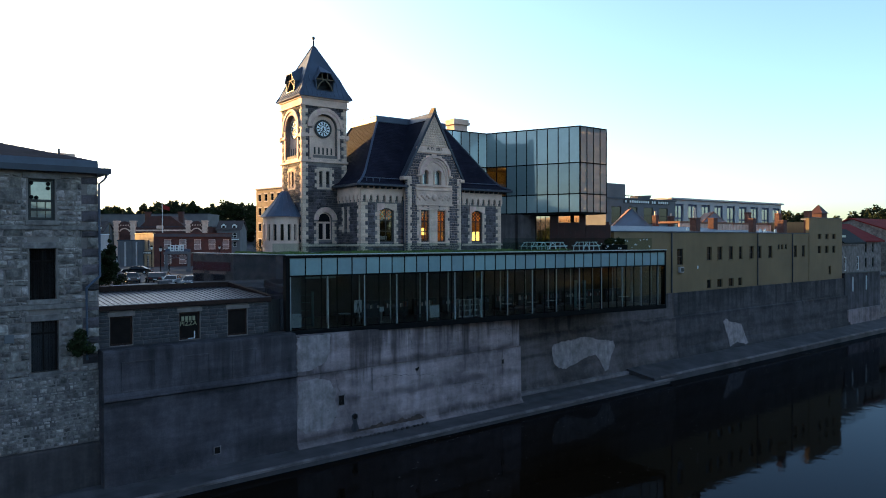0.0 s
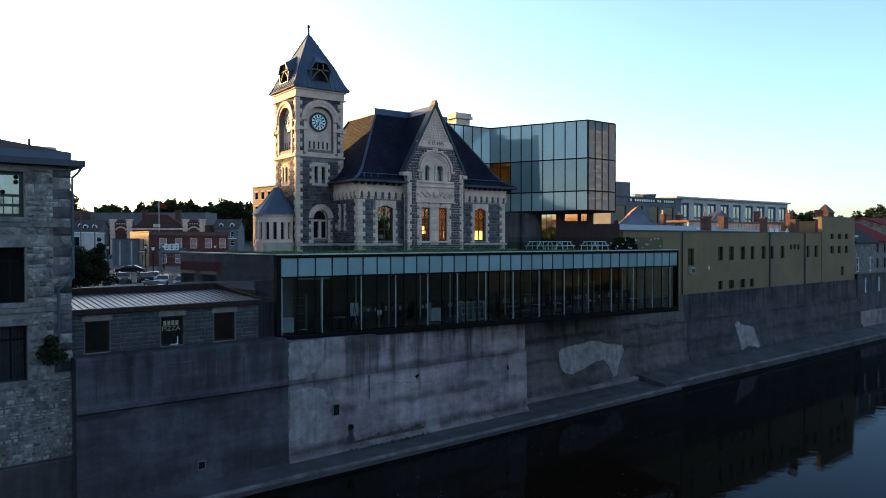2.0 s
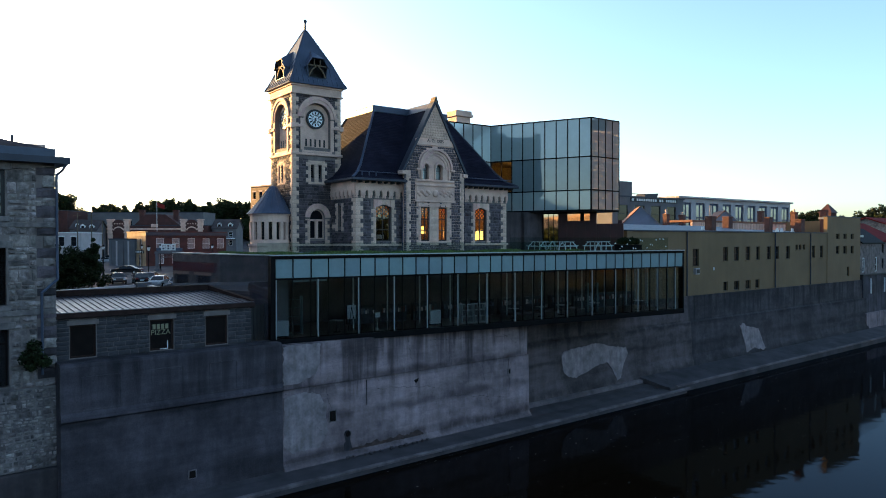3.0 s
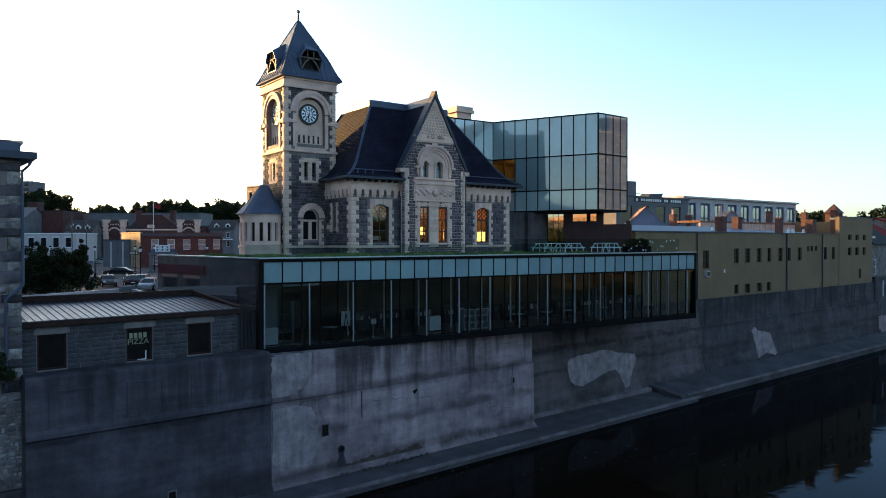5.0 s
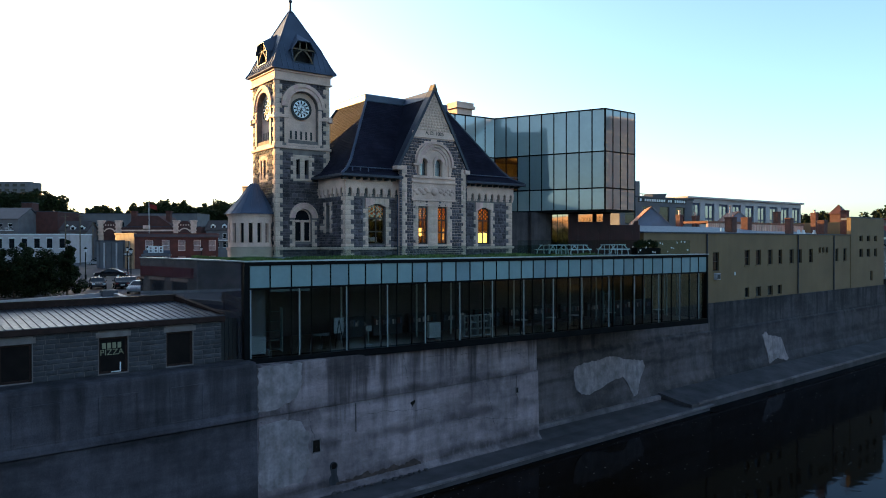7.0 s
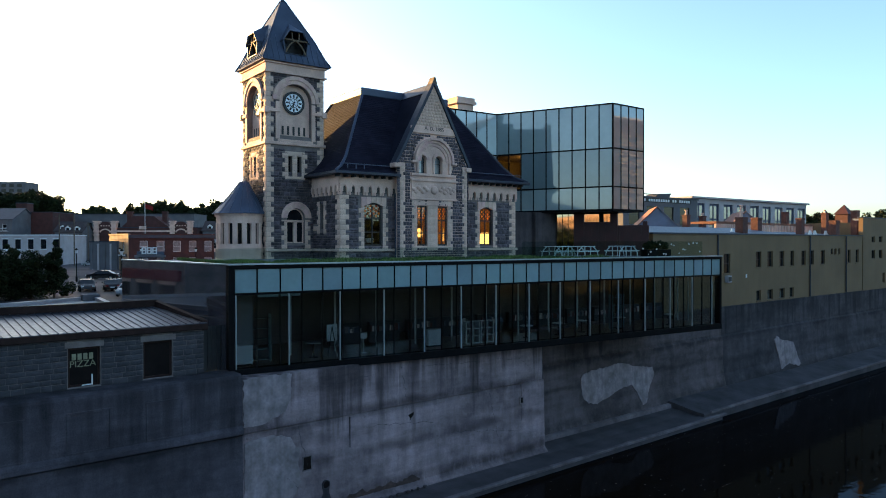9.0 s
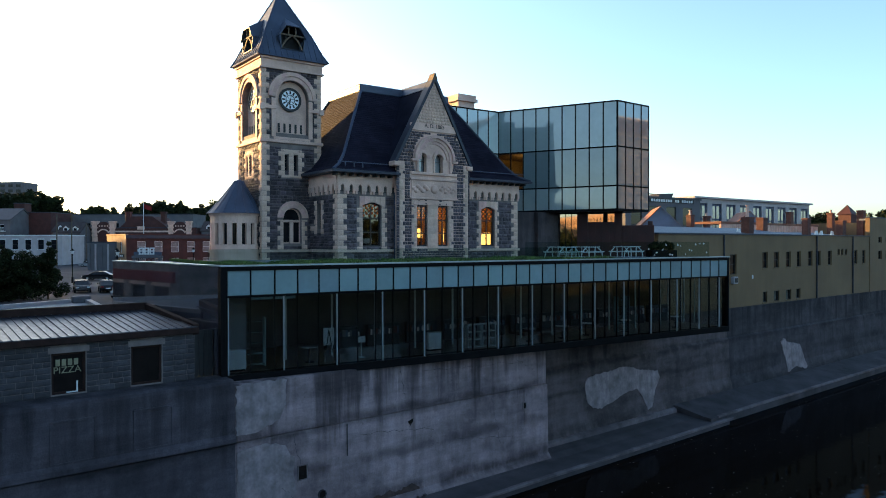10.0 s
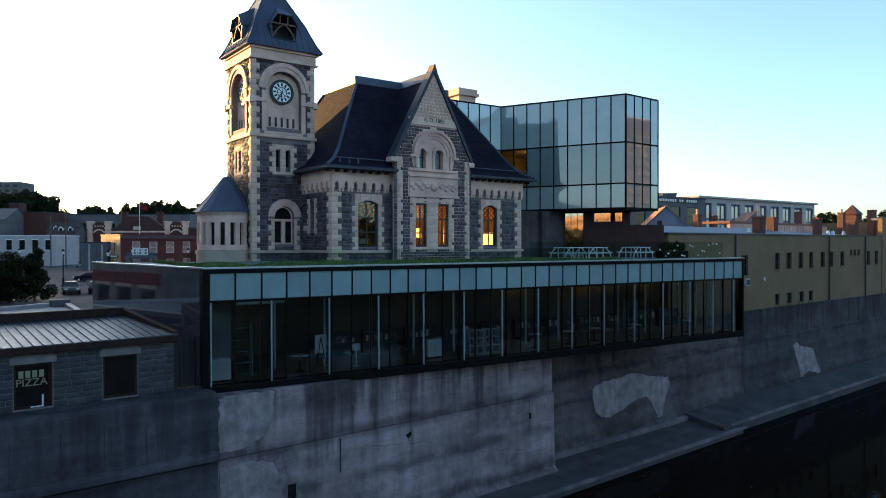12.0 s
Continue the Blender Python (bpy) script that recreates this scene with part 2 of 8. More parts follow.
# orange brick; on the brick shop's end its warmth replaces sunlight
BRICK_WARM = material("orange_brick", (0.3, 0.18, 0.1), 0.85, vary=0.2, scale=0.8, fine=12, bump=0.3)
WHITE_WALL = material("white_cladding", (0.36, 0.325, 0.325), 0.7, vary=0.1, scale=0.6, fine=8, bump=0.1)
GREY_WALL = material("grey_render", (0.1, 0.097, 0.105), 0.8, vary=0.15, scale=0.5, fine=8, bump=0.15)
ROOF_GREY = material("grey_roofing", (0.14, 0.155, 0.18), 0.7, vary=0.2, scale=0.5, fine=6, bump=0.15)
ROOF_RED = material("red_roofing", (0.15, 0.018, 0.018), 0.9, spec=0.08, vary=0.2, scale=0.5, fine=6, bump=0.15)
ASPHALT = material("asphalt", (0.065, 0.062, 0.068), 0.95, spec=0.05, vary=0.3, scale=0.15, fine=4, bump=0.2)
HILL = material("hillside_grass", (0.02, 0.024, 0.014), 0.95, vary=0.35, scale=0.05, fine=0.6, bump=0.2)
GRASS = material("roof_grass", (0.07, 0.12, 0.028), 0.9, vary=0.4, scale=2.0, fine=10, bump=0.3, per="island", jitter=0.4)
LEAF = material("tree_leaves", (0.017, 0.024, 0.009), 0.85, spec=0.1, vary=0.3, scale=0.6, fine=5, bump=0.0, per="island", jitter=0.5)
BARK = material("bark", (0.09, 0.07, 0.05), 0.9, vary=0.3, scale=3, fine=12, bump=0.5)
PANE_DARK = material("dark_window_glass", (0.008, 0.009, 0.011), 0.08, vary=0.1, scale=1, fine=4, bump=0.0, spec=0.3)
FRAME_DARK = material("dark_window_frame", (0.018, 0.016, 0.016), 0.6, vary=0.2, scale=3, fine=20, bump=0.1)
FRAME_BROWN = material("dark_brown_timber", (0.032, 0.017, 0.014), 0.75, spec=0.1, vary=0.25, scale=3, fine=20, bump=0.15)
SHUTTER = material("blackened_brown_boards", (0.011, 0.0075, 0.0065), 0.8, spec=0.1, vary=0.3, scale=2, fine=14, bump=0.2)
FRAME_WHITE = material("white_window_frame", (0.7, 0.7, 0.7), 0.5, vary=0.1, scale=3, fine=20, bump=0.1)
CLEAR = glass("clear_glass", (1, 1, 1), (0.8, 0.82, 0.81), 0.0, 1.5)
BOX_GLASS = material("teal_mirror_glass", (0.145, 0.19, 0.198), 0.03, vary=0.06, scale=0.6, fine=3, bump=0.0, spec=1.0, coat=1.0)
BOX_FROST = material("frosted_teal_glass", (0.275, 0.335, 0.33), 0.05, vary=0.06, scale=0.6, fine=3, bump=0.0, spec=1.0, coat=1.0)
SCREEN_GLASS = material("coated_mirror_glass", (0.7, 0.66, 0.6), 0.03, metal=1.0, vary=0.08, scale=0.6, fine=3, bump=0.0)
RUST = material("rust_red_cladding", (0.04, 0.008, 0.006), 0.6, vary=0.3, scale=1.0, fine=9, bump=0.2)
# rust brown darkened to double as shade of the wall's undercut
RUST_SHADE = material("rusty_undercut_shade", (0.06, 0.036, 0.03), 0.9, vary=0.4, scale=2.5, fine=9, bump=0.4)
WHITE_PAINT = material("white_paint", (0.6, 0.61, 0.61), 0.5, vary=0.08, scale=2, fine=14, bump=0.05)
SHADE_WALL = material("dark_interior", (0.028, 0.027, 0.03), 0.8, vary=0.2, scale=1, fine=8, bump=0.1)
# white furniture, its base colour darkened for the weak light in the hall
HALL_PALE = material("white_furniture_dimmed", (0.3, 0.32, 0.33), 0.5, vary=0.12, scale=2, fine=14, bump=0.05)
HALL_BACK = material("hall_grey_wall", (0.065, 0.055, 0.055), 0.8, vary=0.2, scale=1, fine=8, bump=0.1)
FLOOR_IN = material("dark_wood_floor", (0.1, 0.075, 0.058), 0.4, vary=0.2, scale=1, fine=8, bump=0.1)
ROOM_WALL = material("warm_room_wall", (0.3, 0.17, 0.08), 0.8, vary=0.25, scale=1.2, fine=6, bump=0.1)

SHADE_GLOW = lit("glowing_lamp_shade", (1.0, 0.5, 0.12), 0.38)

def water_material():
    m = bpy.data.materials.new("river_water")
    m.use_nodes = True
    nt = m.node_tree
    nt.nodes.remove(nt.nodes["Principled BSDF"])
    df, gl, fr, mx = (nt.nodes.new("ShaderNode" + k) for k in ("BsdfDiffuse", "BsdfGlossy", "Fresnel", "MixShader"))
    df.inputs[0].default_value = (0.0078, 0.0044, 0.0023, 1)
    gl.inputs[0].default_value = (0.35, 0.42, 0.51, 1)
    gl.inputs["Roughness"].default_value = 0.03
    fr.inputs[0].default_value = 1.165
    geo = nt.nodes.new("ShaderNodeNewGeometry")
    n = nt.nodes.new("ShaderNodeTexNoise")
    n.inputs["Scale"].default_value, n.inputs["Detail"].default_value = 1.3, 4
    nt.links.new(geo.outputs["Position"], n.inputs[0])
    bp = nt.nodes.new("ShaderNodeBump")
    bp.inputs["Strength"].default_value, bp.inputs["Distance"].default_value = 0.12, 0.05
    nt.links.new(n.outputs[0], bp.inputs["Height"])
    nt.links.new(bp.outputs[0], gl.inputs["Normal"])
    nt.links.new(fr.outputs[0], mx.inputs[0])
    nt.links.new(df.outputs[0], mx.inputs[1])
    nt.links.new(gl.outputs[0], mx.inputs[2])
    nt.links.new(mx.outputs[0], nt.nodes["Material Output"].inputs[0])
    return m
WATER = water_material()

# ---- building helpers ----
def part(name, bm, mat, parent=None, label="", m=None, smooth=False):
    me = bpy.data.meshes.new(name)
    bmesh.ops.recalc_face_normals(bm, faces=bm.faces)
    bm.to_mesh(me)
    bm.free()
    me.materials.append(mat)
    if smooth:
        for p in me.polygons:
            p.use_smooth = True
    ob = new(name, me)
    ob.parent = parent
    if m is not None:
        ob.matrix_basis = m
    return tagged(ob, label)

def thing(name, m, label, category, group="", kind=""):
    ob = new(name)
    ob.empty_display_size = 0.3
    ob.matrix_basis = m
    return tagged(ob, label, category, group, kind)

def cuboid(bm, x0, x1, y0, y1, z0, z1, m=None):
    vs = [bm.verts.new((x, y, z)) for x in (x0, x1) for y in (y0, y1) for z in (z0, z1)]
    for f in ((0, 1, 3, 2), (4, 6, 7, 5), (0, 4, 5, 1), (2, 3, 7, 6), (0, 2, 6, 4), (1, 5, 7, 3)):
        bm.faces.new([vs[i] for i in f])
    if m is not None:
        bmesh.ops.transform(bm, matrix=m, verts=vs)
    return vs

def bmesh_box(*dims):
    bm = bmesh.new()
    cuboid(bm, *dims)
    return bm

def slab(name, dims, mat, parent=None, label="", bevel=0.0, m=None):
    bm = bmesh.new()
    cuboid(bm, *dims)
    if bevel:
        bmesh.ops.bevel(bm, geom=bm.edges[:], offset=bevel, segments=1, affect='EDGES')
    return part(name, bm, mat, parent, label, m)

def prism(bm, loop, y0, y1):
    """A loop of (x, z) drawn out from y0 to y1."""
    a = [bm.verts.new((x, y0, z)) for x, z in loop]
    b = [bm.verts.new((x, y1, z)) for x, z in loop]
    bm.faces.new(a)
    bm.faces.new(b[::-1])
    for i in range(len(a)):
        j = (i + 1) % len(a)
        bm.faces.new((a[i], b[i], b[j], a[j]))

def arch_loop(x0, x1, z0, z1, rise=None, n=10):
    """The outline of an opening whose head is an arch; rise None: half round."""
    w = (x1 - x0) / 2
    rise = w if rise is None else rise
    if rise <= 0:
        return [(x0, z0), (x1, z0), (x1, z1), (x0, z1)]
    cx, spring = (x0 + x1) / 2, z1 - rise
    pts = [(x0, z0), (x1, z0)]
    pts += [(cx + w * math.cos(math.pi * i / n), spring + rise * math.sin(math.pi * i / n)) for i in range(n + 1)]
    return pts

def pierced(bm, outline, holes, y0, y1):
    """A wall of that outline (x, z) with holes through it, from y0 (front) to y1 (back)."""
    edges = []
    for loop in [outline, *holes]:
        vs = [bm.verts.new((x, y0, z)) for x, z in loop]
        edges += [bm.edges.new((vs[i], vs[(i + 1) % len(vs)])) for i in range(len(vs))]
    r = bmesh.ops.triangle_fill(bm, use_beauty=True, use_dissolve=False, edges=edges)
    faces = [g for g in r["geom"] if isinstance(g, bmesh.types.BMFace)]
    e = bmesh.ops.extrude_face_region(bm, geom=faces)
    bmesh.ops.translate(bm, vec=(0, y1 - y0, 0), verts=[v for v in e["geom"] if isinstance(v, bmesh.types.BMVert)])

def rock_mesh(name, mat, rough=0.25, rim_wave=0.0):
    """A unit block, x and z from 0 to 1, front face broken and proud towards -y."""
    bm = bmesh.new()
    g = [[None] * 4 for _ in range(4)]
    st = (0.0, 0.3, 0.7, 1.0)
    for i in range(4):
        for j in range(4):
            edge = i in (0, 3) or j in (0, 3)
            y = -0.35 if edge else -1.0 + random.uniform(-rough, rough)
            dx, dz = (random.uniform(-rim_wave, rim_wave), random.uniform(-rim_wave, rim_wave)) if edge else (random.uniform(-0.08, 0.08), random.uniform(-0.08, 0.08))
            g[i][j] = bm.verts.new((st[i] + dx, y, st[j] + dz))
    for i in range(3):
        for j in range(3):
            bm.faces.new((g[i][j], g[i + 1][j], g[i + 1][j + 1], g[i][j + 1]))
    rim = [g[i][0] for i in range(4)] + [g[3][j] for j in range(1, 4)] + [g[i][3] for i in (2, 1, 0)] + [g[0][j] for j in (2, 1)]
    back = [bm.verts.new((v.co.x, 0.3, v.co.z)) for v in rim]
    for i in range(len(rim)):
        j = (i + 1) % len(rim)
        bm.faces.new((rim[i], back[i], back[j], rim[j]))
    bmesh.ops.recalc_face_normals(bm, faces=bm.faces)
    me = bpy.data.meshes.new(name)
    bm.to_mesh(me)
    bm.free()
    me.materials.append(mat)
    return me

def courses(x0, x1, z0, z1, height, length, blocked, inside=None, gap=0.012, rng=random):
    """Blocks (x0, x1, z0, z1) laid in uneven courses, cut round the blocked rectangles."""
    out, z = [], z0
    while z < z1 - 0.06:
        h = min(rng.choice(height), z1 - z)
        spans = [(x0, x1)]
        for bx0, bx1, bz0, bz1 in blocked:
            if bz0 < z + h - 0.02 and bz1 > z + 0.02:
                nxt = []
                for a, b in spans:
                    if bx1 <= a or bx0 >= b:
                        nxt.append((a, b))
                    else:
                        if bx0 - a > 0.04:
                            nxt.append((a, bx0))
                        if b - bx1 > 0.04:
                            nxt.append((bx1, b))
                spans = nxt
        for a, b in spans:
            x = a
            while x < b - 0.02:
                w = rng.uniform(*length)
                if b - x - w < length[0] * 0.6:
                    w = b - x
                if inside is None or all(inside(px, pz) for px, pz in ((x, z), (x + w, z), (x, z + h), (x + w, z + h))):
                    out.append((x + gap, x + w - gap, z + gap, z + h - gap))
                x += w
        z += h
    return out

def lay(blocks, meshes, parent, name, depth=0.05, limit=300, joined=None, y=0.0, key=None):
    """Blocks as pieces of their own up to the limit, picked by key; the rest joined as one part."""
    blocks = sorted(blocks, key=key) if key else blocks
    for k, (a, b, c, d) in enumerate(blocks[:limit]):
        ob = new(name, meshes[k % len(meshes)])
        ob.parent = parent
        ob.matrix_basis = Matrix.Translation((a, y, c)) @ Matrix.Diagonal((b - a, depth * (0.8 + 0.4 * ((k * 37) % 10) / 10), d - c, 1))
    rest = blocks[limit:]
    if rest and joined is not None:
        verts, faces = [], []
        for k, (a, b, c, d) in enumerate(rest):
            me, n, s = meshes[k % len(meshes)], len(verts), depth * (0.8 + 0.4 * ((k * 37) % 10) / 10)
            verts += [(a + v.co.x * (b - a), y + v.co.y * s, c + v.co.z * (d - c)) for v in me.vertices]
            faces += [[n + i for i in p.vertices] for p in me.polygons]
        me = bpy.data.meshes.new(name + "_facing")
        me.from_pydata(verts, [], faces)
        me.materials.append(joined)
        ob = new(name + "_facing", me)
        ob.parent = parent
        tagged(ob, kind="stuff")

RIVER = pose(0, 0, 0, 0, 0, 3.3)
PAVILION = pose(0, 0, 0, 0, 0, -4.72)
WATER_Z = -7.5

# ---- ground and river ----
def ground_height(u, v):
    d = math.hypot(u - 20, v)
    rise = max(0.0, min(1.0, (d - 170) / 260))
    # added western rise, out of view, under the sun-blocking ridge
    west = max(0.0, min(1.0, (-u - 12) / 60))
    return rise * rise * (3 - 2 * rise) * (12 + 22 * west)

def build_ground():
    us = [-3000, -1400, -800] + list(range(-600, 900, 30)) + [1000, 1500, 3000]
    vs = [1.2, 8, 20, 40, 60] + list(range(90, 720, 30)) + [900, 1500, 3000]
    bm = bmesh.new()
    g = [[bm.verts.new((u, v, ground_height(u, v))) for v in vs] for u in us]
    for i in range(len(us) - 1):
        for j in range(len(vs) - 1):
            bm.faces.new((g[i][j], g[i + 1][j], g[i + 1][j + 1], g[i][j + 1]))
    ob = part("ground", bm, ASPHALT, None, "dark asphalt town ground rising to low hills", RIVER)
    tagged(ob, category="ground", kind="structure")
    bm = bmesh.new()
    cuboid(bm, -3000, 3000, -3000, -85, -12, -3.0)
    tagged(part("ground", bm, HILL, None, "grassy ground of the opposite river bank", RIVER), category="ground", kind="structure")
    bm = bmesh.new()
    vs = [bm.verts.new(p) for p in ((-3000, -200, WATER_Z), (3000, -200, WATER_Z), (3000, 3, WATER_Z), (-3000, 3, WATER_Z))]
    bm.faces.new(vs)
    river = part("water", bm, WATER, None, "dark calm river water with small ripples", RIVER)
    if river.data.polygons[0].normal.z < 0:
        river.data.flip_normals()
    tagged(river, category="water", kind="structure")

build_ground()

def build_river_walls():
    def loopwall(name, prof, u0, u1, mat, label):
        bm = bmesh.new()
        a = [bm.verts.new((u0, v, z)) for v, z in prof]
        b = [bm.verts.new((u1, v, z)) for v, z in prof]
        bm.faces.new(a)
        bm.faces.new(b[::-1])
        for i in range(len(a)):
            j = (i + 1) % len(a)
            bm.faces.new((a[i], b[i], b[j], a[j]))
        return tagged(part(name, bm, mat, None, label, RIVER), category="retaining wall", kind="structure")
    w = loopwall("wall_left", [(0.6, 0.06), (-0.85, 0.06), (-0.97, -0.02), (-1.0, -0.12), (-1.03, -2.2), (-1.16, -2.38), (-1.18, -2.55), (-1.02, -2.66), (-1.12, -8.5), (0.6, -8.5)], -11.05, -0.1, WALL_LEFT, "stained dark concrete river wall with a stepped base")
    w = loopwall("wall_middle_top", [(0.6, -0.17), (-0.9, -0.17), (-0.95, -0.22), (-0.95, -2.6), (-0.9, -2.628), (0.6, -2.628)], -0.1, 19.4, WALL_MID, "pale weathered concrete river wall above the joint")
    w = loopwall("wall_middle", [(0.6, -2.64), (-0.94, -2.64), (-0.98, -2.67), (-1.06, -6.7), (-1.3, -6.98), (-1.3, -8.5), (0.6, -8.5)], -0.1, 19.5, WALL_MID, "pale weathered concrete river wall below the joint")
    w = loopwall("wall_right", [(2.0, 0.25), (0.85, 0.25), (0.8, 0.2), (0.8, -2.15), (0.64, -2.3), (0.5, -5.4), (0.12, -6.9), (0.12, -8.5), (2.0, -8.5)], 19.45, 43.9, WALL_RIGHT, "brown-stained battered concrete river wall under the glass hall")
    w = loopwall("wall_right_far", [(2.0, 0.25), (0.85, 0.25), (0.8, 0.2), (0.8, -2.15), (0.64, -2.3), (0.5, -5.4), (0.12, -6.9), (0.12, -8.5), (2.0, -8.5)], 43.92, 87.6, WALL_FAR, "long dark streaked concrete river wall under the ochre building")
    loopwall("quay", [(0.6, -6.9), (-0.9, -6.95), (-1.5, -7.08), (-3.2, -7.14), (-3.25, -7.2), (-3.25, -9), (0.6, -9)], -40, 36.8, QUAY, "worn concrete apron along the river wall")
    loopwall("quay_far", [(0.8, -6.3), (-2.2, -6.84), (-2.75, -6.88), (-2.8, -6.95), (-2.8, -9), (0.8, -9)], 35.0, 130, QUAY_DARK, "raised concrete apron along the far river wall")
    loopwall("foot_ledge", [(0.4, -6.55), (0.0, -6.62), (-0.06, -6.68), (-0.06, -7.0), (0.4, -7.0)], 19.6, 36.2, KERB, "pale concrete ledge along the foot of the wall")
    loopwall("wall_far", [(5.0, 0.2), (2.6, 0.2), (2.4, -7.6), (5.0, -7.6)], 98.0, 150, RUBBLE_FACE, "dark stone bank wall beyond the houses")
    # edge stones, long pieces laid end to end with open joints
    rng = random.Random(12)
    for u, end, v, z in ((-40.0, 37.4, -3.3, -7.08), (36.0, 130.0, -2.86, -6.82)):
        while u < end - 0.5:
            w = min(rng.uniform(3.0, 6.5), end - u)
            dv, dz = rng.uniform(-0.03, 0.03), rng.uniform(-0.015, 0.015)
            loopwall("kerb_edge", [(v + 0.24 + dv, z + dz), (v + 0.03 + dv, z - 0.01 + dz), (v + dv, z - 0.05 + dz), (v + 0.02 + dv, z - 0.17), (v + 0.24 + dv, z - 0.17)], u + 0.012, u + w - 0.012, KERB, "pale worn concrete edge stone of the apron")
            u += w

build_river_walls()

# ---- windows ----
def window(parent, x0, x1, z0, z1, y, rise=0.0, frame=None, pane=None, bar=0.06, across=(), upright=(), depth=0.08, label="", m=None, name="window"):
    """A frame with its bars as one part, the pane as its sub-part. The front of the frame lies at y."""
    frame, pane = frame or FRAME_DARK, pane or PANE_DARK
    outer = arch_loop(x0, x1, z0, z1, rise)
    inner = arch_loop(x0 + bar, x1 - bar, z0 + bar, z1 - bar, max(0, rise - bar * 0.3) if rise else 0.0)
    bm = bmesh.new()
    pierced(bm, outer, [inner], y, y + depth)
    for z in across:
        cuboid(bm, x0 + bar, x1 - bar, y + 0.01, y + depth - 0.01, z - bar * 0.4, z + bar * 0.4)
    for x in upright:
        cuboid(bm, x - bar * 0.4, x + bar * 0.4, y + 0.012, y + depth - 0.012, z0 + bar, z1 - bar - (rise or 0) * 0.4)
    w = part(name, bm, frame, parent, label, m)
    bm = bmesh.new()
    prism(bm, arch_loop(x0 + bar * 0.5, x1 - bar * 0.5, z0 + bar * 0.5, z1 - bar * 0.5, rise), y + depth * 0.5, y + depth * 0.5 + 0.01)
    part("pane", bm, pane, w)
    return w

# ---- stone mill at the river ----
def build_mill():
    mill = thing("stone_mill", RIVER @ Matrix.Translation((0, 0, WATER_Z)), "grey rubble-stone riverside mill with dark openings", "mill building")
    def zz(z):
        return z - WATER_Z
    holes = [(-14.17, -12.97, 6.76, 8.84), (-14.13, -12.95, 2.8, 5.35), (-14.1, -12.86, -0.82, 1.72)]
    bm = bmesh.new()
    more = [(a - 3.4 * k, b - 3.4 * k, c, d) for a, b, c, d in holes for k in (0, 1, 2, 3)]
    pierced(bm, [(-30, zz(-1)), (-11, zz(-1)), (-11, zz(9.2)), (-30, zz(9.2))], [[(a, zz(c)), (b, zz(c)), (b, zz(d)), (a, zz(d))] for a, b, c, d in more], 0.05, 0.6)
    wall = part("wall", bm, MORTAR, mill, "grey rubble-stone wall")
    blocked = [(a - 0.05, b + 0.05, zz(c) - 0.28, zz(d) + 0.33) for a, b, c, d in holes]
    quoins = []
    z, k = zz(-1), 0
    while z < zz(9.1):
        h = 0.36 + 0.1 * ((k * 7) % 3)
        quoins.append((-11.75 if k % 2 else -11.5, -10.98, z + 0.012, min(z + h, zz(9.1)) - 0.012))
        blocked.append((quoins[-1][0], -10.9, z, z + h))
        z += h
        k += 1
    rocks = [rock_mesh("stone", RUBBLE, 0.4, 0.07) for _ in range(10)]
    rng = random.Random(17)
    def uneven(blocks):
        """Some stones halved or stacked, all edges a little out of line."""
        out = []
        for a, b, c, d in blocks:
            bits = [(a, b, c, d)]
            if d - c > 0.3 and rng.random() < 0.5:
                m = c + (d - c) * rng.uniform(0.35, 0.65)
                bits = [(a, b, c, m - 0.012), (a, b, m + 0.012, d)]
            for e, f, g, h in bits:
                if f - e > 0.4 and rng.random() < 0.35:
                    q = e + (f - e) * rng.uniform(0.35, 0.65)
                    out += [(e, q - 0.012, g, h - rng.uniform(0, 0.03)), (q + 0.012, f, g + rng.uniform(0, 0.03), h)]
                else:
                    out.append((e + rng.uniform(0, 0.03), f - rng.uniform(0, 0.03), g + rng.uniform(0, 0.03), h))
        return out
    bl = uneven(courses(-15.9, -11, zz(-1), zz(9.0), (0.26, 0.34, 0.42, 0.54), (0.3, 0.95), blocked, gap=0.02))
    low = uneven(courses(-15.9, -11, zz(-4.65), zz(-1.05), (0.14, 0.2, 0.26), (0.14, 0.42), [], gap=0.02))
    lay(bl, rocks, wall, "stone", 0.07, 320, RUBBLE_ISLAND, 0.05)
    lay(low, rocks, mill, "stone", 0.05, 0, RUBBLE_ISLAND, -0.11)
    dark = [rock_mesh("quoin_stone", DARK_PIECE, 0.2) for _ in range(3)]
    lay(quoins[::2], rocks, wall, "quoin_stone", 0.1, 60, None, 0.05)
    lay(quoins[1::2], dark, wall, "quoin_stone", 0.1, 60, None, 0.05)
    for a, b, c, d in holes:
        slab("lintel", (a - 0.25, b + 0.25, -0.03, 0.3, zz(d), zz(d) + 0.32), RUBBLE_FACE, mill, "grey stone lintel", 0.02)
        slab("sill", (a - 0.15, b + 0.15, -0.08, 0.3, zz(c) - 0.24, zz(c)), RUBBLE_FACE, mill, "worn stone sill", 0.02)
    slab("string_course", (-30, -11, -0.05, 0.3, zz(6.28), zz(6.5)), RUBBLE_FACE, mill, "", 0.02)
    slab("string_course", (-30, -11, -0.05, 0.3, zz(2.3), zz(2.55)), RUBBLE_FACE, mill, "", 0.02)
    slab("lower_wall", (-30, -10.92, -0.12, 0.6, zz(-4.7), zz(-1.0)), RUBBLE_FACE, mill, "weathered rubble wall under the string course", 0.04)
    slab("footing", (-30, -10.85, -0.4, 0.6, zz(-8.5), zz(-4.7)), CONCRETE_DARK, mill, "smooth concrete footing beside the water", 0.05)
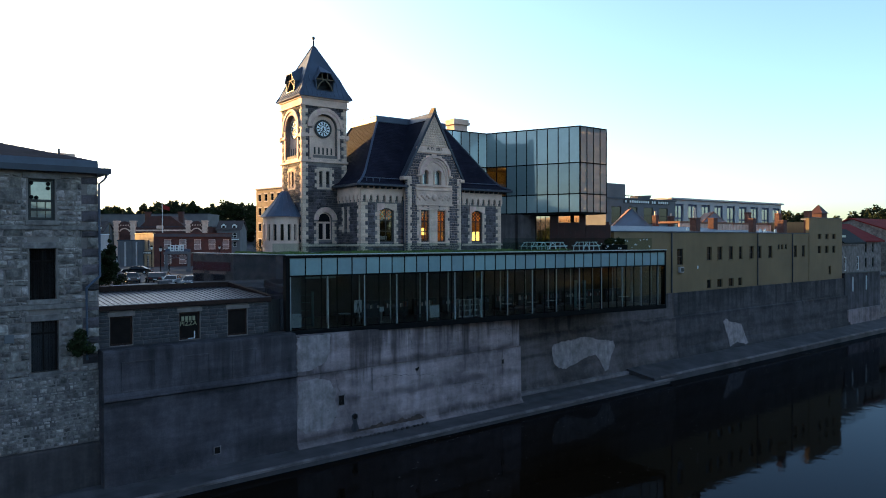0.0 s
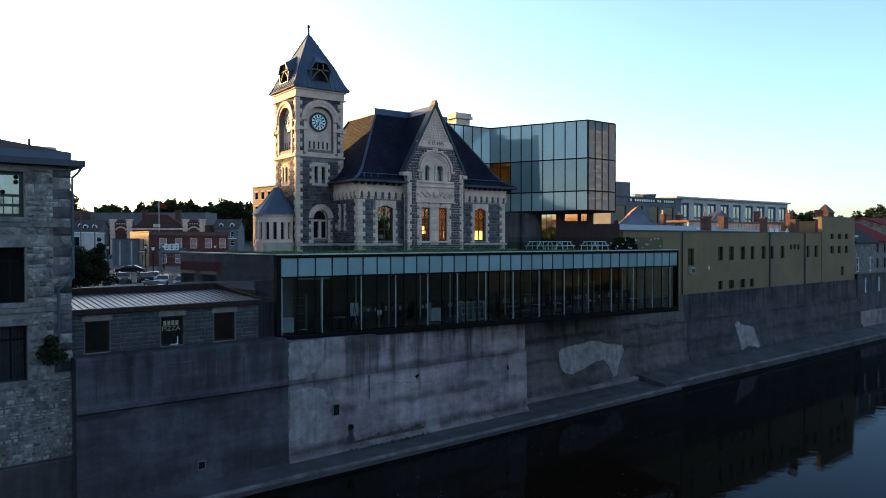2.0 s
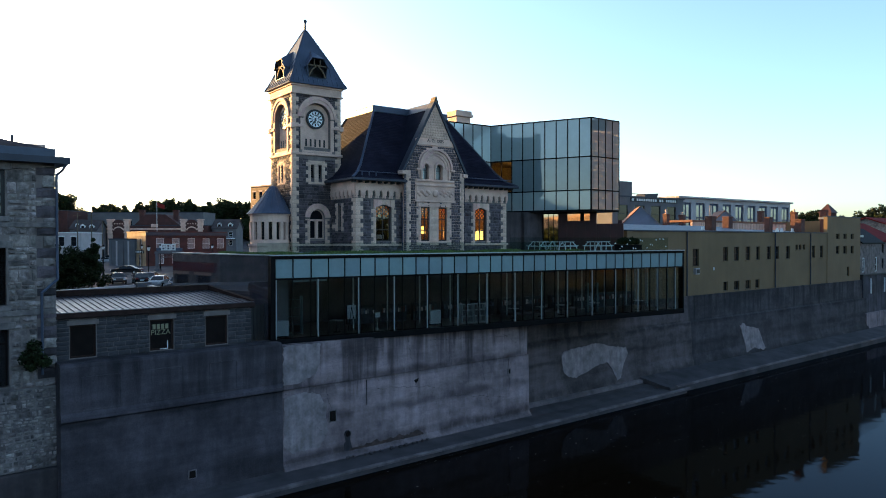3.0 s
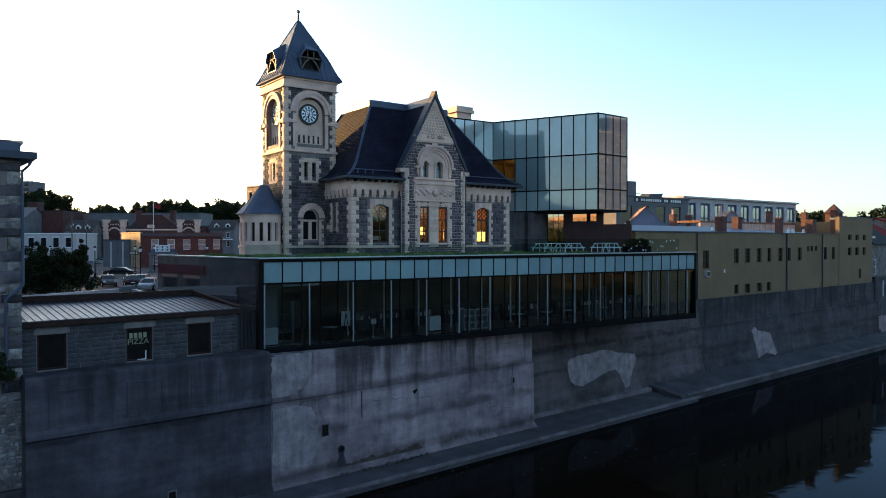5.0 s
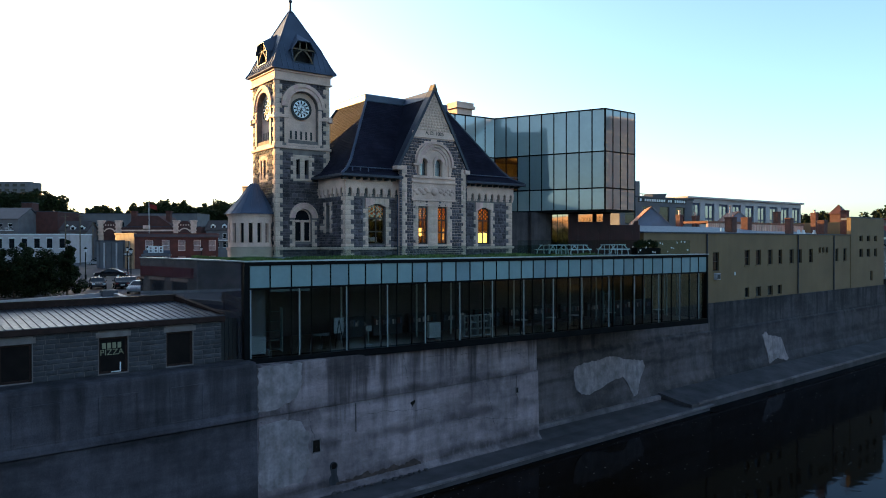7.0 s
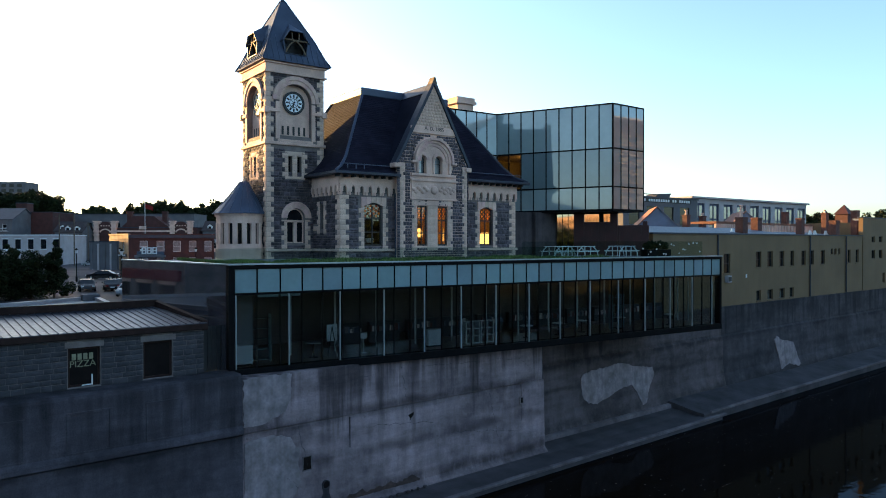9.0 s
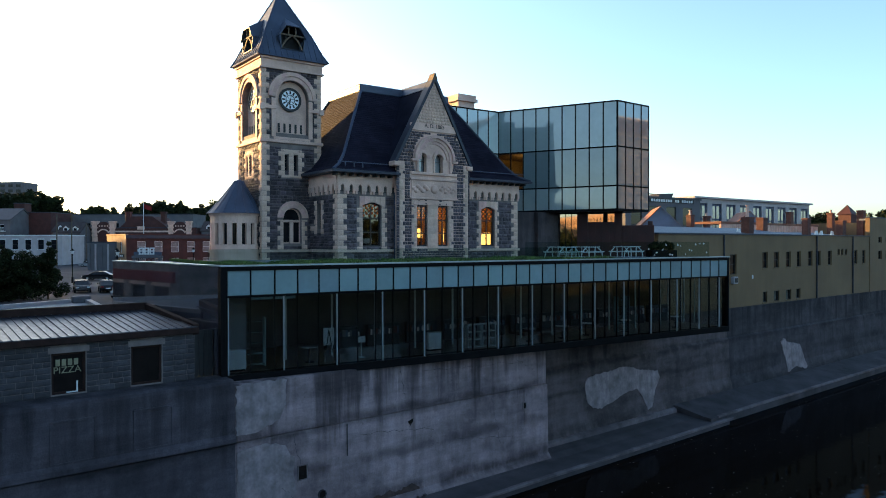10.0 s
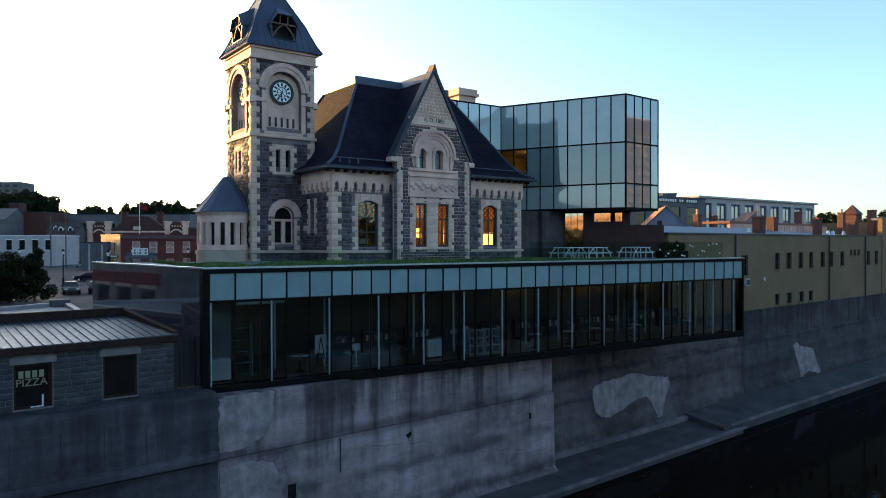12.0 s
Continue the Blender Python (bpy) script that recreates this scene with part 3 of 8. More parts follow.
    window(mill, -14.17, -12.97, zz(6.76), zz(8.84), 0.22, 0, FRAME_DARK, MILL_PANE, 0.15, (zz(7.75), zz(7.3)), (), 0.1, "old sash window with a pale upper pane")
    bm = bmesh.new()
    for x in (-13.75, -13.38):
        cuboid(bm, x - 0.02, x + 0.02, 0.235, 0.26, zz(6.86), zz(7.75))
    part("glazing_bars", bm, FRAME_DARK, mill, "thin glazing bars of the lower sash")
    for x, z in ((-14.0, 8.62), (-13.25, 8.6), (-13.25, 8.38), (-14.0, 7.92), (-13.78, 7.9)):
        bm = bmesh.new()
        prism(bm, [(x + 0.1 * math.cos(math.tau * k / 12), zz(z) + 0.1 * math.sin(math.tau * k / 12)) for k in range(12)], 0.2, 0.245)
        part("suction_cup", bm, BLACK_METAL, mill, "round black disc on the pane")
    for c, d in ((2.8, 5.35), (-0.82, 1.72)):
        shut = slab("boarded_opening", (-14.15, -12.9, 0.35, 0.45, zz(c), zz(d)), SHUTTER, mill, "dark brown boarded-up opening")
        slab("rail", (-14.15, -12.9, 0.31, 0.35, zz(c) + 1.85, zz(c) + 1.95), SHUTTER, shut)
        for x in (-14.13, -13.55, -12.98):
            slab("stile", (x, x + 0.08, 0.32, 0.35, zz(c), zz(d)), SHUTTER, shut)
    for a, b, c, d in more[3:]:
        slab("boarded_opening", (a, b, 0.35, 0.45, zz(c), zz(d)), SHADE_WALL, mill)
    # side wall facing the glass hall, with openings and a dull red band
    bm = bmesh.new()
    sm = Matrix.Translation((-11, 0.05, 0)) @ pose(0, 0, 0, 0, 0, 90)
    sh = [(2.2 + 3.2 * k, 3.4 + 3.2 * k, zz(c), zz(d)) for k in range(5) for c, d in ((6.76, 8.84), (3.0, 5.3))]
    pierced(bm, [(0, zz(-1)), (18, zz(-1)), (18, zz(9.2)), (0, zz(9.2))], [[(a, c), (b, c), (b, d), (a, d)] for a, b, c, d in sh], 0.0, 0.5)
    part("wall", bm, RUBBLE_FACE, mill, "grey stone side wall", sm)
    for a, b, c, d in sh:
        window(mill, a, b, c, d, 0.15, 0, FRAME_DARK, PANE_DARK, 0.08, ((c + d) / 2,), (), 0.08, m=sm)
    bm = bmesh.new()
    cuboid(bm, -30.4, -10.45, -0.5, 18.5, zz(9.2), zz(9.5))
    part("eave", bm, LEAD_DARK, mill, "dark boxed eave with gutter")
    bm = bmesh.new()
    cuboid(bm, -30.2, -11.0, -0.15, 18.0, zz(9.5), zz(9.88))
    part("parapet", bm, LEAD, mill, "blue-grey metal parapet over the eave")
    bm = bmesh.new()
    base = [bm.verts.new(p) for p in ((-30.2, -0.1, zz(9.884)), (-11.05, -0.1, zz(9.884)), (-11.05, 17.95, zz(9.884)), (-30.2, 17.95, zz(9.884)))]
    ridge = [bm.verts.new(p) for p in ((-30.2, 9.0, zz(12.4)), (-20.1, 9.0, zz(12.4)))]
    for f in ((base[0], base[1], ridge[1], ridge[0]), (base[1], base[2], ridge[1]), (base[2], base[3], ridge[0], ridge[1]), (base[3], base[0], ridge[0]), base[::-1]):
        bm.faces.new(f)
    part("roof", bm, SLATE, mill, "dark low-pitched metal roof")
    bm = bmesh.new()
    bmesh.ops.create_cone(bm, cap_ends=True, segments=10, radius1=0.06, radius2=0.06, depth=0.7, matrix=Matrix.Translation((-12.4, 2, zz(10.3))))
    part("vent_pipe", bm, LEAD_DARK, mill)
    pipe_part("downpipe", [(-10.6, -0.35, zz(9.2)), (-10.75, -0.3, zz(8.9)), (-10.95, -0.1, zz(8.7)), (-10.95, -0.1, zz(5.0)), (-10.95, -0.12, zz(3.9)), (-11.6, -0.15, zz(3.3)), (-11.6, -0.15, zz(-0.4))], 0.06, LEAD, mill, "grey metal downpipe")
    slab("junction_box", (-15.25, -14.85, -0.12, 0.1, zz(0.75), zz(1.15)), GREY_WALL, mill, "small pale wall box", 0.01)

def pipe_part(name, pts, r, mat, parent=None, label="", seg=8, m=None):
    bm = bmesh.new()
    for a, b in zip(pts, pts[1:]):
        a, b = Vector(a), Vector(b)
        d = b - a
        mm = Matrix.Translation((a + b) / 2) @ d.to_track_quat('Z', 'Y').to_matrix().to_4x4()
        bmesh.ops.create_cone(bm, cap_ends=True, segments=seg, radius1=r, radius2=r, depth=d.length + r * 0.8, matrix=mm)
    return part(name, bm, mat, parent, label, m)

# pale base colour stands in for sky reflected in the panes
MILL_PANE = material("pale_sky_lit_glass", (0.12, 0.15, 0.16), 0.05, vary=0.2, scale=1.5, fine=4, bump=0.0, spec=1.0, coat=1.0)
build_mill()

# ---- low concrete-block shop with a metal roof ----
def build_shop():
    shop = thing("block_shop", RIVER @ Matrix.Translation((0, 0.25, 0.05)), "low grey concrete-block shop with a zinc roof on the river wall", "shop")
    wins = [(-10.38, -9.22), (-6.72, -5.53), (-3.87, -2.66)]
    bm = bmesh.new()
    pierced(bm, [(-10.95, 0), (-1.3, 0), (-1.3, 2.05), (-10.95, 2.05)], [[(a, 0.05), (b, 0.05), (b, 1.62), (a, 1.62)] for a, b in wins], 0.05, 0.3)
    cuboid(bm, -1.55, -1.3, 0.3, 5.2, 0, 2.05)
    cuboid(bm, -10.95, -10.7, 0.3, 5.2, 0, 2.05)
    cuboid(bm, -10.7, -1.55, 4.95, 5.2, 0, 2.05)
    wall = part("wall", bm, MORTAR, shop, "grey concrete-block wall")
    blocked = [(a - 0.02, b + 0.02, 0.0, 1.9) for a, b in wins]
    rocks = [rock_mesh("block", BLOCK, 0.1) for _ in range(5)]
    lay(courses(-10.95, -1.3, 0, 2.04, (0.2, 0.2, 0.24), (0.36, 0.6), blocked, gap=0.008), rocks, wall, "block", 0.035, 300, None, 0.05)
    for a, b in wins:
        slab("lintel", (a - 0.12, b + 0.12, 0.0, 0.3, 1.62, 1.86), MORTAR, shop, "pale concrete lintel", 0.01)
        window(shop, a, b, 0.05, 1.62, 0.16, 0, FRAME_BROWN, SHUTTER, 0.09, (), (), 0.06, "dark window in a brown timber frame")
    # lettering in the middle window
    for k in range(4):
        slab("letter_bar", (-6.56 + 0.21 * k, -6.41 + 0.21 * k, 0.142, 0.15, 1.12, 1.37), SIGN_YELLOW, shop, "faded yellow bar")
    for word, z in (("PIZZA", 0.84),):
        cu = bpy.data.curves.new("lettering", 'FONT')
        cu.body, cu.size, cu.extrude, cu.align_x = word, 0.36, 0.004, 'CENTER'
        tmp = new("lettering_curve", cu)
        me = bpy.data.meshes.new_from_object(tmp.evaluated_get(bpy.context.evaluated_depsgraph_get()))
        bpy.data.objects.remove(tmp)
        me.materials.append(SIGN_YELLOW)
        ob = new("lettering", me)
        ob.parent = shop
        ob.matrix_basis = pose(-6.16, 0.15, z, 90, 0, 0)
        tagged(ob, "faded yellow window lettering")
    bm = bmesh.new()
    cuboid(bm, -5.85, -5.8, 0.12, 0.15, 0.1, 0.5)
    cuboid(bm, -6.2, -5.8, 0.12, 0.15, 0.08, 0.12)
    part("vent_grille", bm, WHITE_PAINT, shop)
    # roof: sloping sheet with standing seams, dark parapet behind and on one side
    bm = bmesh.new()
    vs = [(-11.0, -0.15, 2.2), (-1.2, -0.15, 2.2), (-1.9, 4.6, 2.62), (-11.0, 4.6, 2.62)]
    lo = [bm.verts.new(v) for v in vs]
    hi = [bm.verts.new((x, y, z + 0.05)) for x, y, z in vs]
    bm.faces.new(hi)
    bm.faces.new(lo[::-1])
    for i in range(4):
        j = (i + 1) % 4
        bm.faces.new((lo[i], lo[j], hi[j], hi[i]))
    roof = part("roof", bm, STEEL_ROOF, shop, "pale zinc standing-seam roof")
    x = -10.8
    while x < -1.5:
        bm = bmesh.new()
        vs = cuboid(bm, x - 0.012, x + 0.012, -0.14, 4.58, 0, 0.045)
        for v in vs:
            v.co.z += 2.24 + (v.co.y + 0.15) / 4.75 * 0.42
        part("seam", bm, STEEL_ROOF, roof)
        x += 0.31
    slab("fascia", (-11.05, -1.2, -0.22, -0.15, 1.98, 2.22), FRAME_BROWN, shop, "dark brown fascia board", 0.01)
    slab("parapet", (-11.0, -1.85, 4.6, 4.85, 2.0, 3.0), FRAME_BROWN, shop, "dark parapet")
    bm = bmesh.new()
    vs = cuboid(bm, -0.12, 0.12, 0.0, 4.8, 1.9, 2.35)
    for v in vs:
        v.co.x += -1.25 - v.co.y / 4.8 * 0.6
        v.co.z += (v.co.y / 4.8) * 0.62
    part("side_parapet", bm, FRAME_BROWN, shop, "dark sloping parapet")

SIGN_YELLOW = material("dull_yellow_paint", (0.24, 0.22, 0.14), 0.6, vary=0.15, scale=4, fine=20, bump=0.0)
build_shop()

# ---- glass hall over the river wall ----
def build_hall():
    hall = thing("glass_hall", PAVILION, "long single-storey glass library hall with dark frames on the river wall", "library hall")
    W = 33.98
    slab("base_beam", (-0.25, W + 0.1, -0.1, 0.5, -0.28, 0.08), BLACK_METAL, hall, "black steel edge beam", 0.01)
    slab("top_beam", (-0.25, W + 0.1, -0.1, 0.5, 4.62, 4.8), BLACK_METAL, hall, "black steel top beam", 0.01)
    slab("transom", (0.0, W, -0.04, 0.12, 3.44, 3.53), BLACK_METAL, hall, "black transom", 0.005)
    slab("corner_post", (-0.28, -0.02, -0.1, 0.4, 0.08, 4.62), BLACK_METAL, hall, "black corner post", 0.01)
    slab("corner_post", (W - 0.05, W + 0.08, -0.1, 0.4, 0.08, 4.62), BLACK_METAL, hall, "black corner post", 0.01)
    bm = bmesh.new()
    cuboid(bm, -0.3, W + 0.12, -0.14, 0.4, 4.8, 4.86)
    part("coping", bm, PALE_FIN, hall, "pale metal coping")
    edges = [0.0, 1.03, 2.12, 3.19, 4.22, 5.24, 6.21, 7.16, 8.12, 9.06, 10.01, 10.98, 11.93, 12.9, 13.85, 14.8, 15.74, 16.67, 17.6, 18.55,
             19.53, 20.49, 21.5, 22.5, 23.48, 24.47, 25.42, 26.36, 27.28, 28.22, 29.23, 30.22, 31.18, 32.12, 33.04, W]
    def unit(name, dims, mat):
        bm = bmesh.new()
        cuboid(bm, *dims)
        me = bpy.data.meshes.new(name)
        bm.to_mesh(me)
        bm.free()
        me.materials.append(mat)
        return me
    frit = unit("fascia_panel", (0, 1, -0.02, 0.03, 3.54, 4.61), FRIT)
    lower = unit("pane", (0, 1, 0.03, 0.045, 0.08, 3.44), CLEAR)
    slim = unit("mullion_lower", (-0.012, 0.012, 0.0, 0.1, 0.08, 3.44), BLACK_METAL)
    upper = unit("mullion_upper", (-0.035, 0.035, -0.045, 0.1, 3.5, 4.62), BLACK_METAL)
    for k, (a, b) in enumerate(zip(edges, edges[1:])):
        for name, me, gap in (("fascia_panel", frit, 0.035), ("pane", lower, 0.015)):
            ob = new(name, me)
            ob.parent = hall
            ob.matrix_basis = Matrix.Translation((a + gap, 0, 0)) @ Matrix.Diagonal((b - a - 2 * gap, 1, 1, 1))
            if name == "pane":
                ob.visible_shadow = False
        if k:
            for me in (upper, slim):
                ob = new("mullion", me)
                ob.parent = hall
                ob.matrix_basis = Matrix.Translation((a, 0, 0))
    fin = bpy.data.meshes.new("fin")
    bm = bmesh.new()
    cuboid(bm, -0.022, 0.022, -0.08, 0.0, 0.1, 3.44)
    bm.to_mesh(fin)
    bm.free()
    fin.materials.append(PALE_FIN)
    for s in (0.05, 2.53, 5.11, 7.51, 9.88, 12.18, 14.5, 16.85, 19.2, 21.6, 24.0, 26.4, 28.8, 31.0, 33.05):
        ob = new("fin", fin)
        ob.parent = hall
        ob.matrix_basis = Matrix.Translation((s, 0, 0))
    return hall

HALL = build_hall()
def build_hall_shell():
    # floor, roof, back and side walls as world-plan outlines
    def plate(name, pts, z0, z1, mat, label, parent=HALL):
        inv = PAVILION.inverted()
        bm = bmesh.new()
        lo = [bm.verts.new(inv @ Vector((x, y, z0))) for x, y in pts]
        hi = [bm.verts.new(inv @ Vector((x, y, z1))) for x, y in pts]
        bm.faces.new(lo[::-1])
        bm.faces.new(hi)
        for i in range(len(pts)):
            j = (i + 1) % len(pts)
            bm.faces.new((lo[i], lo[j], hi[j], hi[i]))
        return part(name, bm, mat, parent, label)
    A, B, C, D = (-0.05, 0.12), (33.8, -2.65), (34.6, 7.0), (-1.45, 13.6)
    plate("floor_slab", [(0.1, 0.3), (33.7, -2.5), (34.4, 7.0), (0.0, 7.0)], -0.2, 0.06, FLOOR_IN, "dark timber floor")
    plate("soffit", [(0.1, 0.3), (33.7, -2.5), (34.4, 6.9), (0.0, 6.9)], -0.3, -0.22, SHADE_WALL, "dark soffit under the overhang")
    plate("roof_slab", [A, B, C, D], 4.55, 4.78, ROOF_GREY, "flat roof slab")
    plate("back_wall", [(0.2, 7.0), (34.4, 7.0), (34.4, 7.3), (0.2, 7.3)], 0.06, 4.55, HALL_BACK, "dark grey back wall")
    a, b = Vector((33.82, -2.5)), Vector((34.55, 7.0))
    for k in range(8):
        p, q = a.lerp(b, k / 8 + 0.005), a.lerp(b, (k + 1) / 8 - 0.005)
        plate("end_pane", [(p.x, p.y), (p.x + 0.02, p.y), (q.x + 0.02, q.y), (q.x, q.y)], 0.06, 4.5, CLEAR, "").visible_shadow = False
        plate("end_mullion", [(q.x - 0.03, q.y), (q.x + 0.05, q.y), (q.x + 0.05, q.y + 0.06), (q.x - 0.03, q.y + 0.06)], 0.06, 4.5, PALE_FIN, "")
    # polished side wall, in upright panels
    a, d = Vector((-0.26, 0.4)), Vector((-1.75, 13.7))
    for k in range(8):
        p, q = a.lerp(d, k / 8 + 0.0006), a.lerp(d, (k + 1) / 8 - 0.0006)
        plate("side_panel", [(p.x, p.y), (p.x + 0.2, p.y + 0.02), (q.x + 0.2, q.y + 0.02), (q.x, q.y)], -0.2, 4.8, PANEL_STONE, "polished dark cladding panel")
    p, q = a, d
    plate("side_coping", [(p.x - 0.05, p.y - 0.3), (p.x + 0.3, p.y - 0.3), (q.x + 0.3, q.y), (q.x - 0.05, q.y)], 4.8, 4.86, PALE_FIN, "pale metal coping")
build_hall_shell()

# ---- stone post office with a clock tower ----
PO = thing("post_office", Matrix.Identity(4), "Victorian stone post office with a clock tower and slate roof", "post office")
WING_PIECE = material("grey_stone_block", (0.094, 0.075, 0.082), 0.85, vary=0.35, scale=2.0, fine=11, bump=0.7, per="object", jitter=0.42)
WING_ISLAND = material("grey_stone_joined", (0.094, 0.075, 0.082), 0.85, vary=0.35, scale=2.0, fine=11, bump=0.7, per="island", jitter=0.42)
ROCKS = [rock_mesh("stone", DARK_PIECE, 0.35) for _ in range(8)]
WING_ROCKS = [rock_mesh("stone", WING_PIECE, 0.3) for _ in range(8)]
LIMES = []
for _ in range(4):
    LIMES.append(rock_mesh("trim_block", LIME_PIECE, 0.08))
TOW = (6.4, 10.45, 11.7, 15.75)

ARCH_PIECE = material("arch_limestone", (0.57, 0.36, 0.298), 0.8, vary=0.18, scale=1.2, fine=12, bump=0.4, per="object", jitter=0.07)

def quoin_runs(x, z0, z1, side, wide=(0.62, 0.38), h=0.32):
    """Light corner blocks, long and short in turn; side 1: they reach to +x from x, -1: to -x."""
    out, z, k = [], z0, 0
    while z < z1 - 0.05:
        w = wide[k % 2]
        out.append((x, x + w, z, min(z + h, z1)) if side > 0 else (x - w, x, z, min(z + h, z1)))
        z += h
        k += 1
    return out

def trims(parent, rects, m=None, y=0.0, proud=0.05, name="trim_block", gap=0.006):
    """Dressed light stone blocks, each a piece of its own."""
    for k, (a, b, c, d) in enumerate(rects):
        ob = new(name, LIMES[k % len(LIMES)])
        ob.parent = parent
        mm = Matrix.Translation((a + gap, y, c + gap)) @ Matrix.Diagonal((b - a - 2 * gap, proud, d - c - 2 * gap, 1))
        ob.matrix_basis = mm

def surround(x0, x1, z0, z1, wide=(0.42, 0.24), h=0.3):
    return quoin_runs(x0, z0, z1, -1, wide, h) + quoin_runs(x1, z0, z1, 1, wide, h)

def arch_ring(parent, cx, cz, r0, r1, y0, y1, n=11, name="arch", m=None, mat=None, a0=0.0, a1=math.pi):
    """An arch of n stones as one part."""
    for k in range(n):
        lo, hi = a0 + (a1 - a0) * (k + 0.008) / n, a0 + (a1 - a0) * (k + 0.992) / n
        steps = [lo + (hi - lo) * i / 3 for i in range(4)]
        loop = [(cx + r0 * math.cos(t), cz + r0 * math.sin(t)) for t in steps] + [(cx + r1 * math.cos(t), cz + r1 * math.sin(t)) for t in reversed(steps)]
        bm = bmesh.new()
        prism(bm, loop, y0 - 0.003 * (k % 2), y1)
        part("arch_stone", bm, mat or ARCH_PIECE, parent, "", m)

def face(x, y, turn=0):
    return pose(x, y, 0, 0, 0, turn)

def stone_wall(name, width, z0, z1, holes, blocks_blocked, m, outline=None, inside=None, limit=150, trim=(), end=0.0, rocks=None, joined=None, label="dark rock-faced stone wall with pale dressings"):
    """A wall with openings, rock-faced dark courses and pale trims. holes: (x0, x1, z0, z1, rise)."""
    bm = bmesh.new()
    pierced(bm, outline or [(0, z0), (width - end, z0), (width - end, z1), (0, z1)], [arch_loop(*h) for h in holes], 0.0, 0.45)
    wall = part(name, bm, MORTAR, PO, label, m)
    blocked = [(a, b, c, d) for a, b, c, d, r in holes] + list(blocks_blocked) + list(trim)
    bl = courses(0, width, z0, z1, (0.14, 0.19, 0.25, 0.29), (0.22, 0.6), blocked, inside)
    lay(bl, rocks or ROCKS, wall, "stone", 0.06, limit, joined or DARK_ISLAND, 0.0)
    trims(wall, trim)
    return wall


BRACE = material("weathered_timber", (0.12, 0.085, 0.055), 0.8, vary=0.25, scale=3, fine=14, bump=0.3)

def build_front():
    zb = 4.7
    # left wing
    x0, y0 = 9.65, 7.95
    h = [(1.72, 3.08, 5.6, 8.36, 0.22)]
    tr = quoin_runs(0, zb, 8.8, 1) + surround(1.72, 3.08, 5.3, 8.2)
    stone_wall("wall", 4.45, zb, 10.1, h, [(0, 4.45, 8.8, 10.1), (1.3, 3.4, 8.2, 8.85)], face(x0, y0), limit=260, trim=tr, rocks=WING_ROCKS, joined=WING_ISLAND)
    # right wing
    h = [(1.38, 2.6, 5.6, 8.36, 0.22)]
    tr = quoin_runs(4.8, zb, 8.8, -1) + surround(1.38, 2.6, 5.3, 8.2)
    stone_wall("wall", 4.8, zb, 10.1, h, [(0, 4.8, 8.8, 10.1), (1.0, 3.0, 8.2, 8.85)], face(19.5, y0), limit=260, trim=tr, rocks=WING_ROCKS, joined=WING_ISLAND)
    for a, b in ((11.37, 12.73), (20.88, 22.1)):
        arch_flat(a, b, 8.36, y0)
        lit_window(a, b, 5.6, 8.36, y0 + 0.16, 0.22)
    # side wall of the left wing, facing the tower's street
    stone_wall("wall", 3.75, zb, 10.1, [(1.0, 1.5, 6.7, 8.3, 0.0)], [(0, 3.75, 8.8, 10.1)], face(9.65, 11.7, -90), limit=60, end=0.46, trim=surround(1.0, 1.5, 6.4, 8.5) + quoin_runs(3.75, zb, 8.8, -1) + [(0.0, 0.9, 6.6, 6.9)])
    window(PO, 1.0, 1.5, 6.7, 8.3, 0.2, 0, FRAME_DARK, PANE_DARK, 0.05, (7.5,), (), 0.06, "narrow dark window", face(9.65, 11.7, -90))
    # right side and back walls
    slab("wall", (24.1, 24.29, 8.42, 19.28, 0, 10.1), MORTAR, PO, "grey stone side wall")
    slab("wall", (9.65, 24.3, 19.3, 19.5, 0, 10.1), MORTAR, PO, "grey stone back wall")
    slab("wall", (9.66, 9.85, 15.76, 19.28, 0, 10.1), MORTAR, PO, "grey stone side wall")
    slab("wall", (9.65, 24.3, 8.0, 8.3, 0, 4.7), MORTAR, PO, "stone base wall")
    # gabled bay
    yb = 7.25
    cx = 16.3
    out = [(13.62, zb), (19.14, zb), (19.14, 11.0), (19.3, 11.0), (cx, 16.6), (13.3, 11.0), (13.62, 11.0)]
    def inside(x, z):
        return z < 11.0 or abs(x - cx) < (16.74 - z) * (3.12 / 5.79) - 0.06
    holes = [(14.96, 15.79, 5.6, 8.25, 0.0), (16.63, 17.47, 5.6, 8.25, 0.0), (15.08, 15.72, 10.4, 11.6, None), (16.4, 17.04, 10.4, 11.6, None)]
    band = [(14.41, 18.2, 8.65, 10.3), (14.3, 18.3, 13.0, 13.55)]
    tr = surround(14.96, 17.47, 5.3, 8.6) + [(15.79, 16.63, 5.3 + 0.55 * k, 5.85 + 0.55 * k) for k in range(6)]
    tr += quoin_runs(13.62, zb, 10.8, 1, (0.4, 0.25)) + quoin_runs(19.14, zb, 10.8, -1, (0.4, 0.25))
    arch_block = [(cx - math.sqrt(max(0, 1.62 ** 2 - (z - 11.2) ** 2)), cx + math.sqrt(max(0, 1.62 ** 2 - (z - 11.2) ** 2)), z, z + 0.1) for z in [10.3 + 0.1 * i for i in range(30)] if abs(z - 11.2) < 1.62]
    tri = [(cx - 1.75, cx + 1.75, 13.55, 17.0)]
    bm = bmesh.new()
    pierced(bm, out, [arch_loop(*hh) for hh in holes], 0.0, 0.5)
    wall = part("gable_wall", bm, LIMESTONE, PO, "stone gable with pale dressings and an inscribed date band", face(0, yb))
    blocked = [hh[:4] for hh in holes] + band + arch_block + tri + tr
